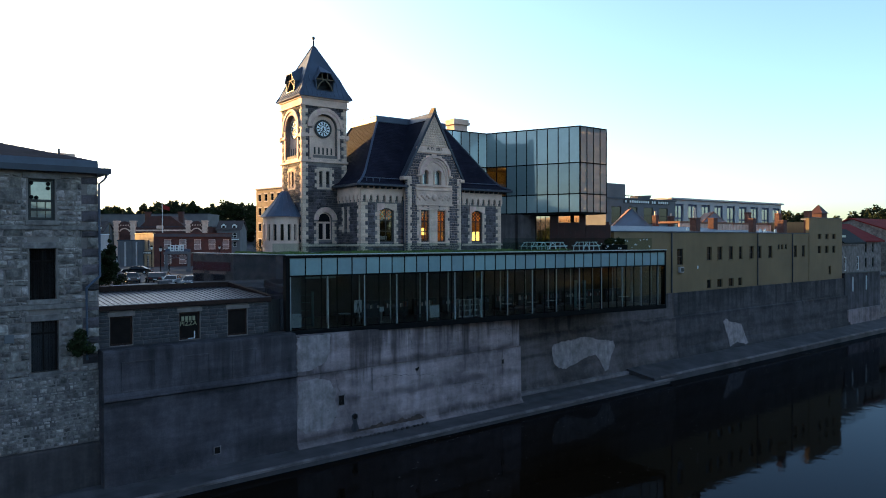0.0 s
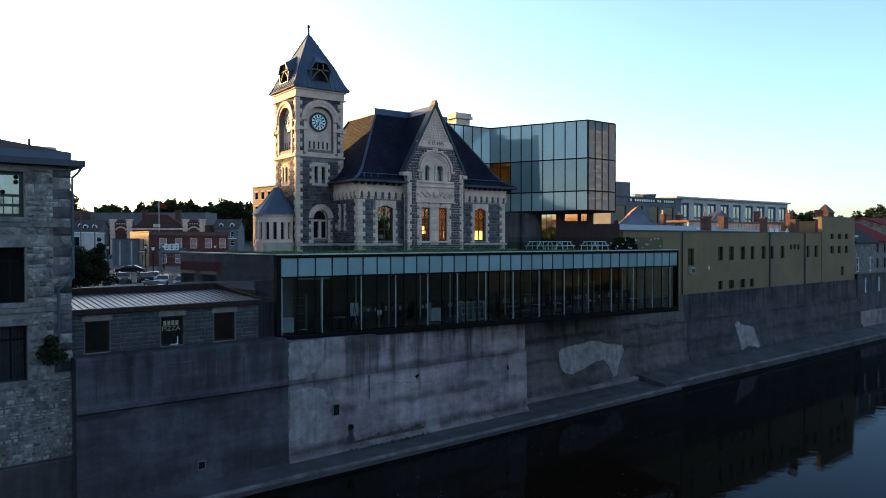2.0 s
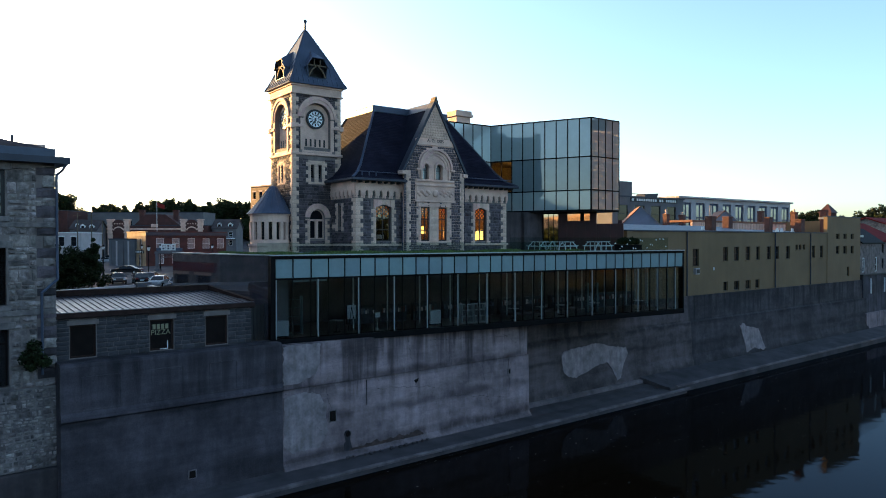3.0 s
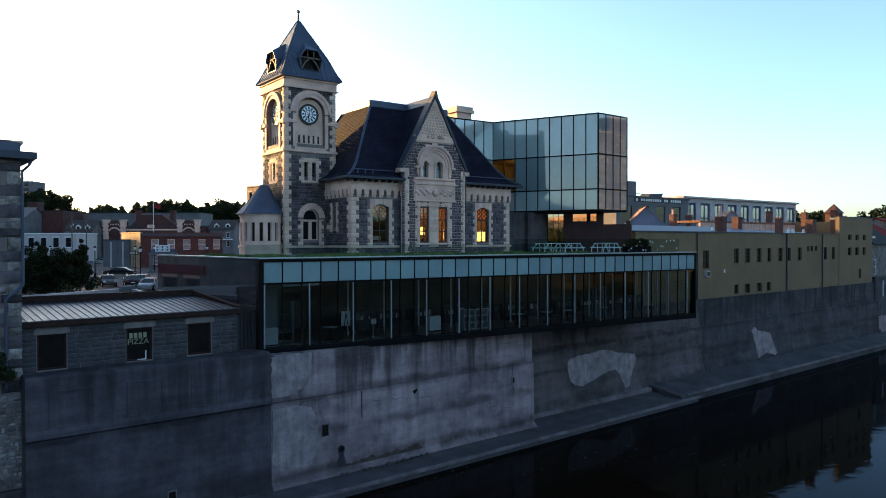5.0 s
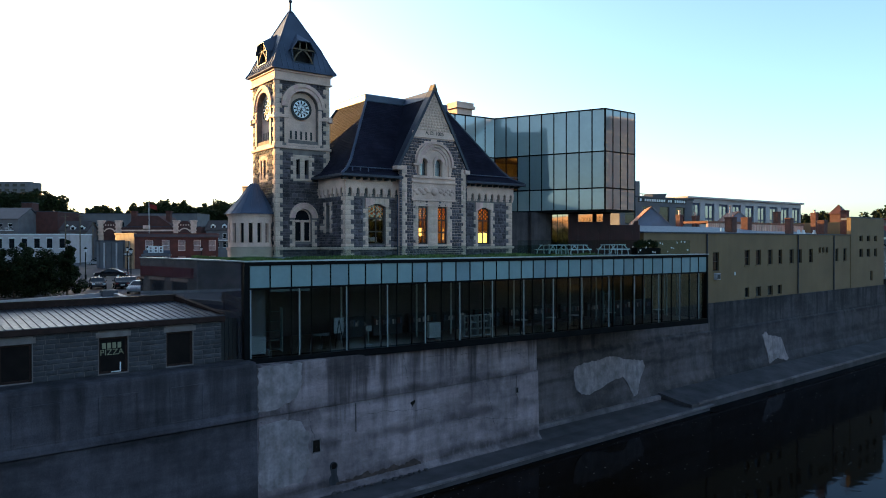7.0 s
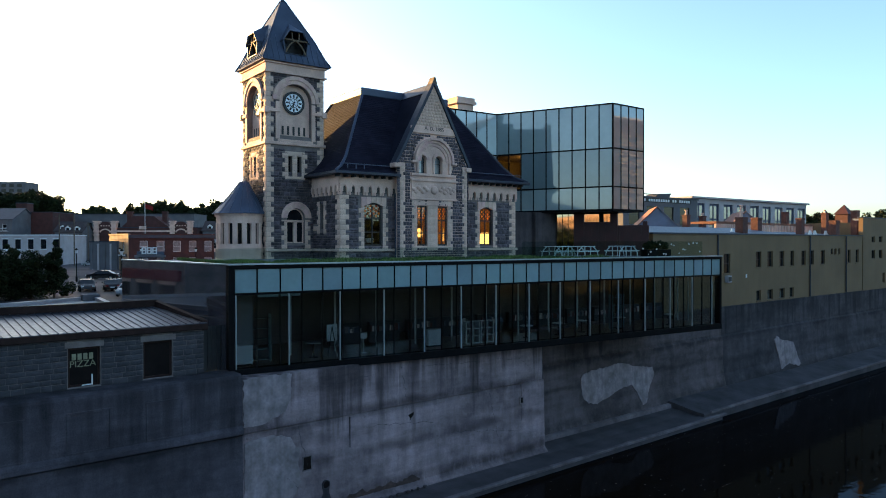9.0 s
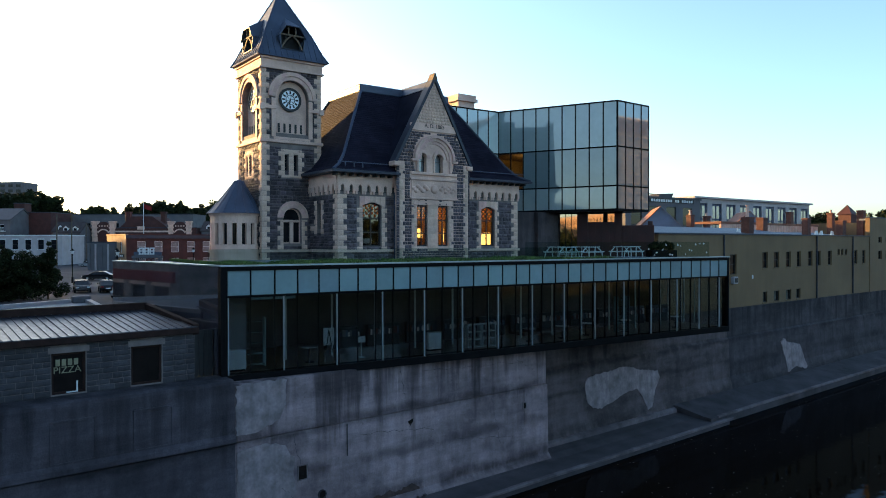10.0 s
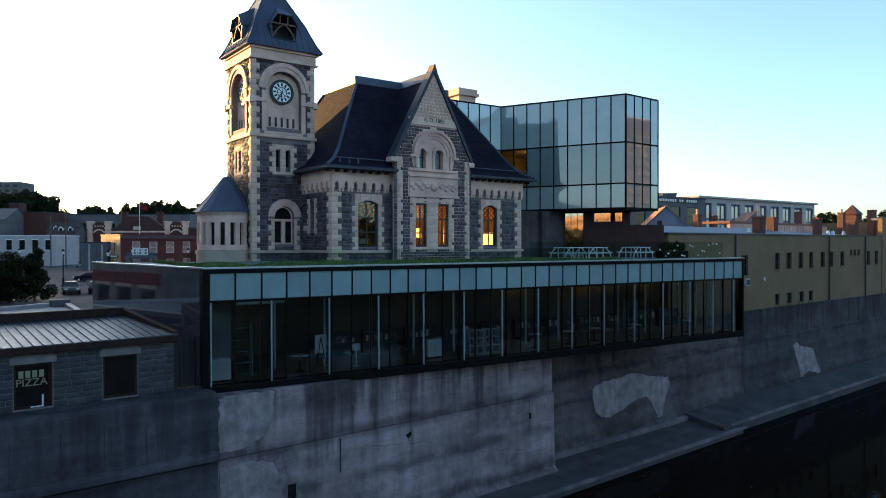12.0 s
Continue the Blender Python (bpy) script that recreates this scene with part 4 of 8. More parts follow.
    lay(courses(13.4, 19.26, zb, 13.1, (0.15, 0.2, 0.26), (0.16, 0.34), blocked, inside), WING_ROCKS, wall, "stone", 0.06, 190, WING_ISLAND, 0.0)
    trims(wall, tr)
    # pale scale-cut courses in the peak
    pk = courses(14.3, 18.3, 13.56, 16.4, (0.2,), (0.2, 0.3), [], lambda x, z: abs(x - cx) < (16.74 - z) * 0.539 - 0.12)
    trims(wall, pk, name="peak_block", proud=0.05)
    arch_ring(PO, cx, 11.2, 1.22, 1.42, yb - 0.12, yb + 0.05, 13)
    arch_ring(PO, cx, 11.2, 1.42, 1.6, yb - 0.24, yb + 0.05, 17)
    for s in (-1, 1):
        slab("label_stop", (cx + s * 1.62 - 0.22, cx + s * 1.62 + 0.22, yb - 0.22, yb + 0.02, 11.04, 11.2), LIMESTONE, PO, "pale label stop", 0.03)
        slab("shaft", (cx + s * 1.32 - 0.1, cx + s * 1.32 + 0.1, yb - 0.14, yb + 0.02, 10.4, 11.2), LIMESTONE, PO, "pale stone shaft", 0.04)
    arch_ring(PO, cx, 11.2, 1.02, 1.22, yb - 0.06, yb + 0.05, 11)
    for a, b in ((15.08, 15.72), (16.4, 17.04)):
        arch_ring(PO, (a + b) / 2, 11.6 - (b - a) / 2, (b - a) / 2 + 0.01, (b - a) / 2 + 0.22, yb - 0.07, yb + 0.05, 7)
        window(PO, a, b, 10.4, 11.6, yb + 0.3, (b - a) / 2, FRAME_DARK, MILL_PANE, 0.05, (11.1,), (), 0.06, "small round-headed window")
        slab("column", (a - 0.17, a - 0.05, yb - 0.07, yb + 0.02, 10.4, 11.4), LIMESTONE, PO, "", 0.02)
    slab("sill", (14.45, 18.12, yb - 0.12, yb + 0.1, 10.2, 10.38), LIMESTONE, PO, "pale stone sill", 0.02)
    slab("date_band", (14.45, 18.15, yb - 0.09, yb + 0.02, 13.02, 13.48), LIMESTONE, PO, "pale band carved with a date", 0.02)
    cu = bpy.data.curves.new("lettering", 'FONT')
    cu.body, cu.size, cu.extrude, cu.align_x = "A. D. 1885", 0.36, 0.01, 'CENTER'
    tmp = new("lettering_curve", cu)
    me = bpy.data.meshes.new_from_object(tmp.evaluated_get(bpy.context.evaluated_depsgraph_get()))
    bpy.data.objects.remove(tmp)
    me.materials.append(CARVED_SHADE)
    ob = new("lettering", me)
    ob.parent = PO
    ob.matrix_basis = pose(cx, yb - 0.095, 13.26, 90, 0, 0)
    # carved frieze
    slab("frieze", (14.5, 18.12, yb - 0.06, yb + 0.02, 8.75, 9.85), LIMESTONE, PO, "pale carved frieze", 0.015)
    slab("frieze_ledge", (14.4, 18.22, yb - 0.16, yb + 0.02, 9.85, 10.0), LIMESTONE, PO, "", 0.02)
    slab("frieze_ledge", (14.4, 18.22, yb - 0.14, yb + 0.02, 8.62, 8.75), LIMESTONE, PO, "", 0.02)
    for s in (-1, 1):
        for i in range(7):
            bm = bmesh.new()
            bmesh.ops.create_icosphere(bm, subdivisions=2, radius=0.13, matrix=Matrix.Translation((cx + s * (0.55 + i * 0.18), yb - 0.07, 9.3 + 0.17 * math.sin(i * 2.1))) @ Matrix.Diagonal((1.3, 0.6, 1.0, 1)))
            part("carved_leaf", bm, LIMESTONE, PO, "", None, True)
    bm = bmesh.new()
    bmesh.ops.create_icosphere(bm, subdivisions=2, radius=0.3, matrix=Matrix.Translation((cx, yb - 0.07, 9.3)) @ Matrix.Diagonal((1, 0.5, 1, 1)))
    part("carved_boss", bm, LIMESTONE, PO, "round carved boss", None, True)
    lit_window(14.96, 15.79, 5.6, 8.25, yb + 0.1, 0.0)
    lit_window(16.63, 17.47, 5.6, 8.25, yb + 0.1, 0.0)
    slab("lintel", (14.7, 17.75, yb - 0.06, yb + 0.1, 8.26, 8.6), LIMESTONE, PO, "pale stone lintel", 0.02)
    # gable coping, kneelers, finial
    for s in (-1, 1):
        bm = bmesh.new()
        prism(bm, [(cx, 16.74), (cx + s * 3.12, 10.95), (cx + s * 2.9, 10.95), (cx, 16.34)], yb - 0.15, yb + 0.5)
        part("gable_coping", bm, LEAD_DARK, PO, "lead-capped gable coping")
        slab("kneeler", (cx + s * 2.92 - 0.24, cx + s * 2.92 + 0.24, yb - 0.17, yb + 0.5, 10.66, 10.97), LIMESTONE, PO, "pale stone kneeler", 0.05)
    bm = bmesh.new()
    prism(bm, [(cx - 0.2, 16.4), (cx + 0.2, 16.4), (cx + 0.04, 16.84), (cx - 0.04, 16.84)], yb - 0.17, yb + 0.4)
    part("apex_stone", bm, BRACE, PO, "brown apex stone")
    # corbel tables and eaves of the wings
    for x0, x1, yy, m in ((9.6, 13.85, 7.95, Matrix.Identity(4)), (19.3, 24.35, 7.95, Matrix.Identity(4))):
        corbel_table(x0, x1, yy, m)
    corbel_table(0.0, 3.75, 0.0, face(9.65, 11.7, -90))
    slab("plinth_course", (9.55, 24.4, 7.8, 8.0, 5.25, 5.42), LIMESTONE, PO, "pale plinth course", 0.02)
    slab("plinth_course", (9.5, 9.66, 7.85, 11.7, 5.25, 5.42), LIMESTONE, PO, "pale plinth course", 0.02)
    for x, z1 in ((13.62, 9.0), (19.35, 10.0)):
        pipe_part("downpipe", [(x, 7.8, z1), (x, 7.8, 4.8)], 0.06, LEAD, PO, "grey downpipe")

def arch_flat(x0, x1, z, y, up=0.36):
    """A pale segmental head in one piece with its joints."""
    bm = bmesh.new()
    n = 5
    w = (x1 - x0 + 0.5)
    for k in range(n):
        a, b = x0 - 0.25 + w * (k + 0.02) / n, x0 - 0.25 + w * (k + 0.98) / n
        def zb(x):
            t = (x - (x0 + x1) / 2) / ((x1 - x0) / 2)
            return z - 0.25 * min(1, t * t) + 0.01
        prism(bm, [(a, zb(a)), (b, zb(b)), (b, z + up), (a, z + up)], y - 0.07, y + 0.1)
    part("window_head", bm, LIME_PIECE, PO, "pale stone window head")

def lit_window(x0, x1, z0, z1, y, rise):
    """A tall window: leaded amber top light, clear sashes below, a lit room behind."""
    zt = z0 + (z1 - z0) * 0.64
    window(PO, x0, x1, z0, z1, y, rise, FRAME_DARK, CLEAR, 0.1, (zt, z0 + (z1 - z0) * 0.32), ((x0 + x1) / 2,), 0.08, "tall window with a leaded amber top light")
    bm = bmesh.new()
    n = 6
    w = (x1 - x0 - 0.14)
    for i in range(n):
        for j in range(5):
            cx, cz, r = x0 + 0.07 + w * (i + 0.5) / n, zt + 0.08 + (z1 - zt - 0.2) * (j + 0.5) / 5, w / n * 0.46
            if (i + j) % 2 == 0:
                prism(bm, [(cx - r, cz), (cx, cz - r * 1.1), (cx + r, cz), (cx, cz + r * 1.1)], y + 0.03, y + 0.036)
    part("leaded_light", bm, AMBER, PO, "amber leaded glass pattern")

# dark tone painted for the shade in cut letters and corbel recesses
CARVED_SHADE = material("carved_shade_stone", (0.07, 0.06, 0.052), 0.9, vary=0.2, scale=3, fine=12, bump=0.1)
def amber_material():
    m = bpy.data.materials.new("amber_glass")
    m.use_nodes = True
    nt = m.node_tree
    tl, mx, geo, cr = (nt.nodes.new("ShaderNode" + k) for k in ("BsdfTranslucent", "MixShader", "NewGeometry", "ValToRGB"))
    cr.color_ramp.elements[0].color, cr.color_ramp.elements[1].color = (0.5, 0.1, 0.03, 1), (0.9, 0.42, 0.1, 1)
    nt.links.new(geo.outputs["Random Per Island"], cr.inputs[0])
    nt.links.new(cr.outputs[0], tl.inputs[0])
    b = nt.nodes["Principled BSDF"]
    nt.links.new(cr.outputs[0], b.inputs["Base Color"])
    b.inputs["Roughness"].default_value = 0.2
    mx.inputs[0].default_value = 0.75
    nt.links.new(b.outputs[0], mx.inputs[1])
    nt.links.new(tl.outputs[0], mx.inputs[2])
    nt.links.new(mx.outputs[0], nt.nodes["Material Output"].inputs[0])
    return m
AMBER = amber_material()

def corbel_table(x0, x1, y, m):
    bm = bmesh.new()
    cuboid(bm, x0, x1, y - 0.12, y + 0.1, 9.45, 10.1)
    part("cornice", bm, LIMESTONE, PO, "pale stone cornice", m)
    n = max(3, round((x1 - x0) / 0.62))
    p = (x1 - x0) / n
    bm = bmesh.new()
    cuboid(bm, -p * 0.5, -p * 0.2, -0.16, 0.05, 9.0, 9.46)
    cuboid(bm, p * 0.2, p * 0.5, -0.16, 0.05, 9.0, 9.46)
    prism(bm, [(-p * 0.2, 9.46), (p * 0.2, 9.46), (p * 0.2, 9.28), (0, 9.42), (-p * 0.2, 9.28)], -0.159, 0.049)
    cuboid(bm, -p * 0.46, -p * 0.24, -0.1, 0.04, 8.82, 9.0)
    cuboid(bm, p * 0.24, p * 0.46, -0.1, 0.04, 8.82, 9.0)
    first = part("corbel", bm, LIMESTONE, PO, "small pointed stone corbel", m @ Matrix.Translation((x0 + p * 0.5, y, 0)))
    for k in range(1, n):
        ob = new("corbel", first.data)
        ob.parent = PO
        ob.matrix_basis = m @ Matrix.Translation((x0 + p * (k + 0.5), y, 0))
    # dark strip between the corbels, coloured for the shade of the recess
    bm = bmesh.new()
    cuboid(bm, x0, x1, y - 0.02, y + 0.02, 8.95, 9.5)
    part("corbel_back", bm, CARVED_SHADE, PO, "", m)

build_front()

def build_main_roof():
    def ring(x0, x1, y0, y1, z):
        return [(x0, y0, z), (x1, y0, z), (x1, y1, z), (x0, y1, z)]
    rings = [ring(9.05, 24.95, 7.3, 18.6, 10.25), ring(9.75, 24.25, 8.0, 17.9, 10.62), ring(10.3, 23.5, 8.4, 17.3, 11.3), ring(12.85, 20.05, 10.75, 15.1, 15.85)]
    # slates in courses, each ring a slightly stepped band
    bm = bmesh.new()
    for r0, r1, n in ((rings[0], rings[1], 3), (rings[1], rings[2], 4), (rings[2], rings[3], 34)):
        for k in range(n):
            a, b = k / n, (k + 1) / n
            for i in range(4):
                j = (i + 1) % 4
                p0, p1 = Vector(r0[i]).lerp(Vector(r1[i]), a), Vector(r0[j]).lerp(Vector(r1[j]), a)
                q0, q1 = Vector(r0[i]).lerp(Vector(r1[i]), b), Vector(r0[j]).lerp(Vector(r1[j]), b)
                nrm = (p1 - p0).cross(q0 - p0).normalized()
                out = nrm * 0.014
                m = max(1, int((p1 - p0).length / 0.45))
                for s in range(m):
                    f0, f1 = s / m, (s + 1) / m
                    vs = [bm.verts.new(v) for v in (p0.lerp(p1, f0) + out, p0.lerp(p1, f1) + out, q0.lerp(q1, f1), q0.lerp(q1, f0))]
                    bm.faces.new(vs)
                vs = [bm.verts.new(v) for v in (p0, p1, p1 + out, p0 + out)]
                bm.faces.new(vs)
    part("roof", bm, SLATE, PO, "steep dark slate hipped roof")
    bm = bmesh.new()
    cuboid(bm, 12.77, 20.13, 10.68, 15.15, 15.8, 16.36)
    bmesh.ops.bevel(bm, geom=bm.edges[:], offset=0.06, segments=1, affect='EDGES')
    part("roof_cap", bm, LEAD, PO, "blue-grey metal ridge cap")
    # hips
    for i, (a, b) in enumerate(zip(rings[2], rings[3])):
        pipe_part("hip_roll", [rings[0][i], rings[1][i], a, b], 0.1, LEAD_DARK if i != 0 else LEAD, PO, "sheet metal hip")
    # gutter and soffit
    for x0, x1 in ((8.95, 13.68), (19.22, 25.05)):
        slab("gutter", (x0, x1, 7.15, 7.3, 10.06, 10.24), LEAD_DARK, PO, "dark metal gutter", 0.02)
        slab("soffit", (x0 + 0.1, x1 - 0.02, 7.3, 8.0, 10.06, 10.1), LEAD_DARK, PO, "dark boarded soffit")
        k = x0 + 0.3
        while k < x1 - 0.2:
            slab("eave_bracket", (k, k + 0.12, 7.38, 7.9, 9.9, 10.06), FRAME_DARK, PO, "dark eave bracket", 0.01)
            k += 0.55
        pipe_part("snow_rail", [(x0 + 0.6, 7.75, 10.75), (x1 - 0.3, 7.75, 10.75)], 0.03, LEAD, PO, "thin snow rail", 6)
    slab("gutter", (8.95, 9.1, 7.3, 11.6, 10.06, 10.24), LEAD_DARK, PO, "dark metal gutter", 0.02)
    slab("soffit", (9.1, 9.65, 7.4, 11.6, 10.06, 10.1), LEAD_DARK, PO, "dark boarded soffit")
    # roof of the gabled bay
    cx = 16.3
    for s in (-1, 1):
        bm = bmesh.new()
        loop = [(cx, 16.38), (cx + s * 2.98, 10.9), (cx + s * 2.8, 10.8), (cx, 16.1)]
        prism(bm, loop, 7.75, 12.6)
        part("gable_roof", bm, SLATE, PO, "slate slope behind the gable")
    bm = bmesh.new()
    prism(bm, [(cx - 0.34, 15.86), (cx, 16.46), (cx + 0.34, 15.86)], 7.7, 11.2)
    part("ridge_cap", bm, LEAD, PO, "blue-grey metal ridge")
    # chimney
    bm = bmesh.new()
    cuboid(bm, 24.35, 26.0, 15.0, 16.3, 9.0, 17.3)
    cuboid(bm, 24.15, 26.2, 14.8, 16.5, 17.3, 17.55)
    cuboid(bm, 24.25, 26.1, 14.9, 16.4, 17.55, 17.85)
    part("chimney", bm, LIMESTONE, PO, "pale stone chimney")
    for x in (10.0, 10.6, 11.2):
        slab("snow_guard", (x, x + 0.06, 7.65, 7.72, 10.4, 10.7), LEAD, PO)

build_main_roof()

def build_tower():
    x0, x1, y0, y1 = TOW
    W = x1 - x0
    zb, zt = 4.6, 16.75
    for name, m, front in (("tower_wall", face(x0, y0), True), ("tower_wall", face(x0, y1, -90), False)):
        c = W / 2
        holes = [(c - 0.62, c + 0.62, 5.8, 8.05, None)] if front else []
        holes += [(c - 0.52, c - 0.25, 10.4, 11.42, 0.0), (c + 0.1, c + 0.37, 10.4, 11.42, 0.0)] if front else [(c - 0.45, c - 0.2, 10.4, 11.42, 0.0), (c + 0.15, c + 0.4, 10.4, 11.42, 0.0)]
        holes += [(c - 1.12, c + 1.12, 12.75, 16.12, None)]
        tr = quoin_runs(0, zb, 16.7, 1, (0.5, 0.3)) + quoin_runs(W, zb, 16.7, -1, (0.5, 0.3))
        tr += surround(c - 0.52 if front else c - 0.45, c + 0.4, 10.1, 11.75, (0.42, 0.25)) + [(c - 0.25, c + 0.1, 10.1 + 0.4 * k, 10.5 + 0.4 * k) for k in range(4)]
        tr += [(c - 0.55, c + 0.45, 11.45, 11.75), (c - 0.75, c + 0.65, 9.95, 10.12)]
        if front:
            tr += surround(c - 0.62, c + 0.62, 5.4, 7.3, (0.4, 0.22))
        ring = [(c - math.sqrt(max(0, 1.62 ** 2 - (z - 15.0) ** 2)), c + math.sqrt(max(0, 1.62 ** 2 - (z - 15.0) ** 2)), z, z + 0.1) for z in [15.0 + 0.1 * i for i in range(17)]]
        ring += [(c - 1.4, c + 1.4, 12.3, 15.0)]
        if front:
            ring += [(c - math.sqrt(max(0, 1.0 - (z - 7.42) ** 2)), c + math.sqrt(max(0, 1.0 - (z - 7.42) ** 2)), z, z + 0.1) for z in [7.42 + 0.1 * i for i in range(10)]]
        ring += [(0, W, 12.1, 12.35)]
        wall = stone_wall(name, W, zb, zt, holes, ring, m, limit=290 if front else 220, trim=tr, end=0.0 if front else 0.46)
        # arch over the clock niche, jambs, recessed back
        reach = 2.165 if front else 1.97
        arch_ring(PO, c, 15.0, 1.13, 1.38, -0.08, 0.05, 15, m=m)
        arch_ring(PO, c, 15.0, 1.38, 1.62, -0.14, 0.05, 15, m=m)
        for s in (-1, 1):
            slab("jamb", (c + s * 1.26 - 0.14, c + s * 1.26 + 0.14, -0.06, 0.06, 12.5, 14.9), LIMESTONE, PO, "pale stone jamb", 0.02, m)
            slab("impost", (min(c + s * 1.1, c + s * reach), max(c + s * 1.1, c + s * reach), -0.14, 0.05, 14.2, 14.42), LIMESTONE, PO, "pale impost band", 0.02, m)
        slab("niche_back", (c - 1.15, c + 1.15, 0.35, 0.45, 12.7, 16.2), LIMESTONE, PO, "pale stone niche", 0.0, m)
        bm = bmesh.new()
        for k in range(5):
            xx = c - 0.76 + k * 0.38
            cuboid(bm, xx - 0.07, xx + 0.07, 0.325, 0.34, 12.85, 13.42)
        part("niche_slots", bm, FRAME_DARK, PO, "row of narrow dark slots", m)
        bm = bmesh.new()
        prism(bm, [(c - 1.25, 12.35), (c + 1.25, 12.35), (c + 1.25, 12.75), (c - 1.25, 12.75)], -0.02, 0.4)
        for v in bm.verts:
            if v.co.z > 12.5 and v.co.y < 0.1:
                v.co.z = 12.5
        part("niche_sill", bm, LIMESTONE, PO, "sloping pale stone sill", m)
        slab("string_course", (-0.1, W + 0.1, -0.14, 0.1, 12.12, 12.32), LIMESTONE, PO, "pale string course", 0.03, m)
        if front:
            arch_ring(PO, c, 7.43, 0.63, 0.95, -0.09, 0.05, 11, m=m)
            arch_ring(PO, c, 7.43, 0.95, 1.05, -0.13, 0.05, 11, m=m)
            window(PO, c - 0.62, c + 0.62, 5.8, 8.05, 0.22, 0.62, LIMESTONE, PANE_DARK, 0.07, (7.22,), (), 0.1, "round-headed window in stone mullions", m)
            slab("mullion", (c - 0.12, c + 0.12, 0.12, 0.3, 5.8, 7.25), LIMESTONE, PO, "pale stone mullion", 0.02, m)
            slab("transom", (c - 0.6, c + 0.6, 0.12, 0.3, 7.15, 7.3), LIMESTONE, PO, "pale stone transom", 0.02, m)
            slab("plinth_course", (-0.08, W + 0.08, -0.12, 0.05, 5.25, 5.42), LIMESTONE, PO, "pale plinth course", 0.02, m)
        slab("slit_back", (c - 0.6, c + 0.6, 0.3, 0.4, 10.3, 11.5), PANE_DARK, PO, "dark slit glass", 0.0, m)
        clock(m @ Matrix.Translation((c - 0.02, 0.3, 14.95)))
    slab("tower_wall", (x1 - 0.4, x1, y0 + 0.45, y1, 8.0, zt), MORTAR, PO, "dark stone tower wall")
    slab("tower_wall", (x0 + 0.45, x1 - 0.4, y1 - 0.4, y1, 0, zt), MORTAR, PO, "dark stone tower wall")
    # frieze and eave
    bm = bmesh.new()
    cuboid(bm, x0 - 0.06, x1 + 0.06, y0 - 0.06, y1 + 0.06, 16.75, 17.35)
    part("tower_frieze", bm, LIMESTONE, PO, "plain pale stone frieze")
    bm = bmesh.new()
    cuboid(bm, x0 - 0.16, x1 + 0.16, y0 - 0.16, y1 + 0.16, 16.7, 16.8)
    cuboid(bm, x0 - 0.16, x1 + 0.16, y0 - 0.16, y1 + 0.16, 17.3, 17.5)
    part("tower_cornice", bm, LIMESTONE, PO, "pale moulded cornice")
    for x, y in ((x0, y0), (x1, y0), (x0, y1)):
        slab("corner_corbel", (x - 0.17, x + 0.17, y - 0.17, y + 0.17, 14.1, 14.5), LIMESTONE, PO, "", 0.03)

def clock(m):
    ck = part("clock", disc(0.62, 0.05, 28), CLOCK_WHITE, PO, "white skeleton clock with roman hours and dark hands", m)
    for k in range(12):
        bm = bmesh.new()
        cuboid(bm, -0.05, 0.05, -0.075, -0.052, 0.36, 0.55, pose(0, 0, 0, 0, 30.0 * k, 0))
        part("hour_mark", bm, FRAME_DARK, ck)
    for k in range(6):
        bm = bmesh.new()
        cuboid(bm, -0.012, 0.012, -0.07, -0.052, 0.0, 0.33, pose(0, 0, 0, 0, 60.0 * k + 15, 0))
        part("spoke", bm, FRAME_DARK, ck)
    for nm, r0, r1 in (("rim", 0.60, 0.76), ("inner_ring", 0.28, 0.31)):
        arch = bmesh.new()
        for k in range(24):
            a, b = math.tau * k / 24, math.tau * (k + 1) / 24
            prism(arch, [(r0 * math.cos(a), r0 * math.sin(a)), (r0 * math.cos(b), r0 * math.sin(b)), (r1 * math.cos(b), r1 * math.sin(b)), (r1 * math.cos(a), r1 * math.sin(a))], -0.09, 0.0)
        bmesh.ops.remove_doubles(arch, verts=arch.verts[:], dist=1e-4)
        part(nm, arch, FRAME_DARK, ck, "dark clock ring")
    bm = bmesh.new()
    cuboid(bm, -0.03, 0.03, -0.1, -0.085, -0.08, 0.32, pose(0, 0, 0, 0, 190, 0))
    cuboid(bm, -0.022, 0.022, -0.115, -0.1, -0.08, 0.5, pose(0, 0, 0, 0, 215, 0))
    part("clock_hands", bm, FRAME_DARK, ck)

def disc(r, t, n):
    bm = bmesh.new()
    prism(bm, [(r * math.cos(math.tau * k / n), r * math.sin(math.tau * k / n)) for k in range(n)], -t, 0)
    return bm

CLOCK_WHITE = material("milk_glass", (0.75, 0.78, 0.8), 0.3, vary=0.08, scale=3, fine=12, bump=0.0)
build_tower()

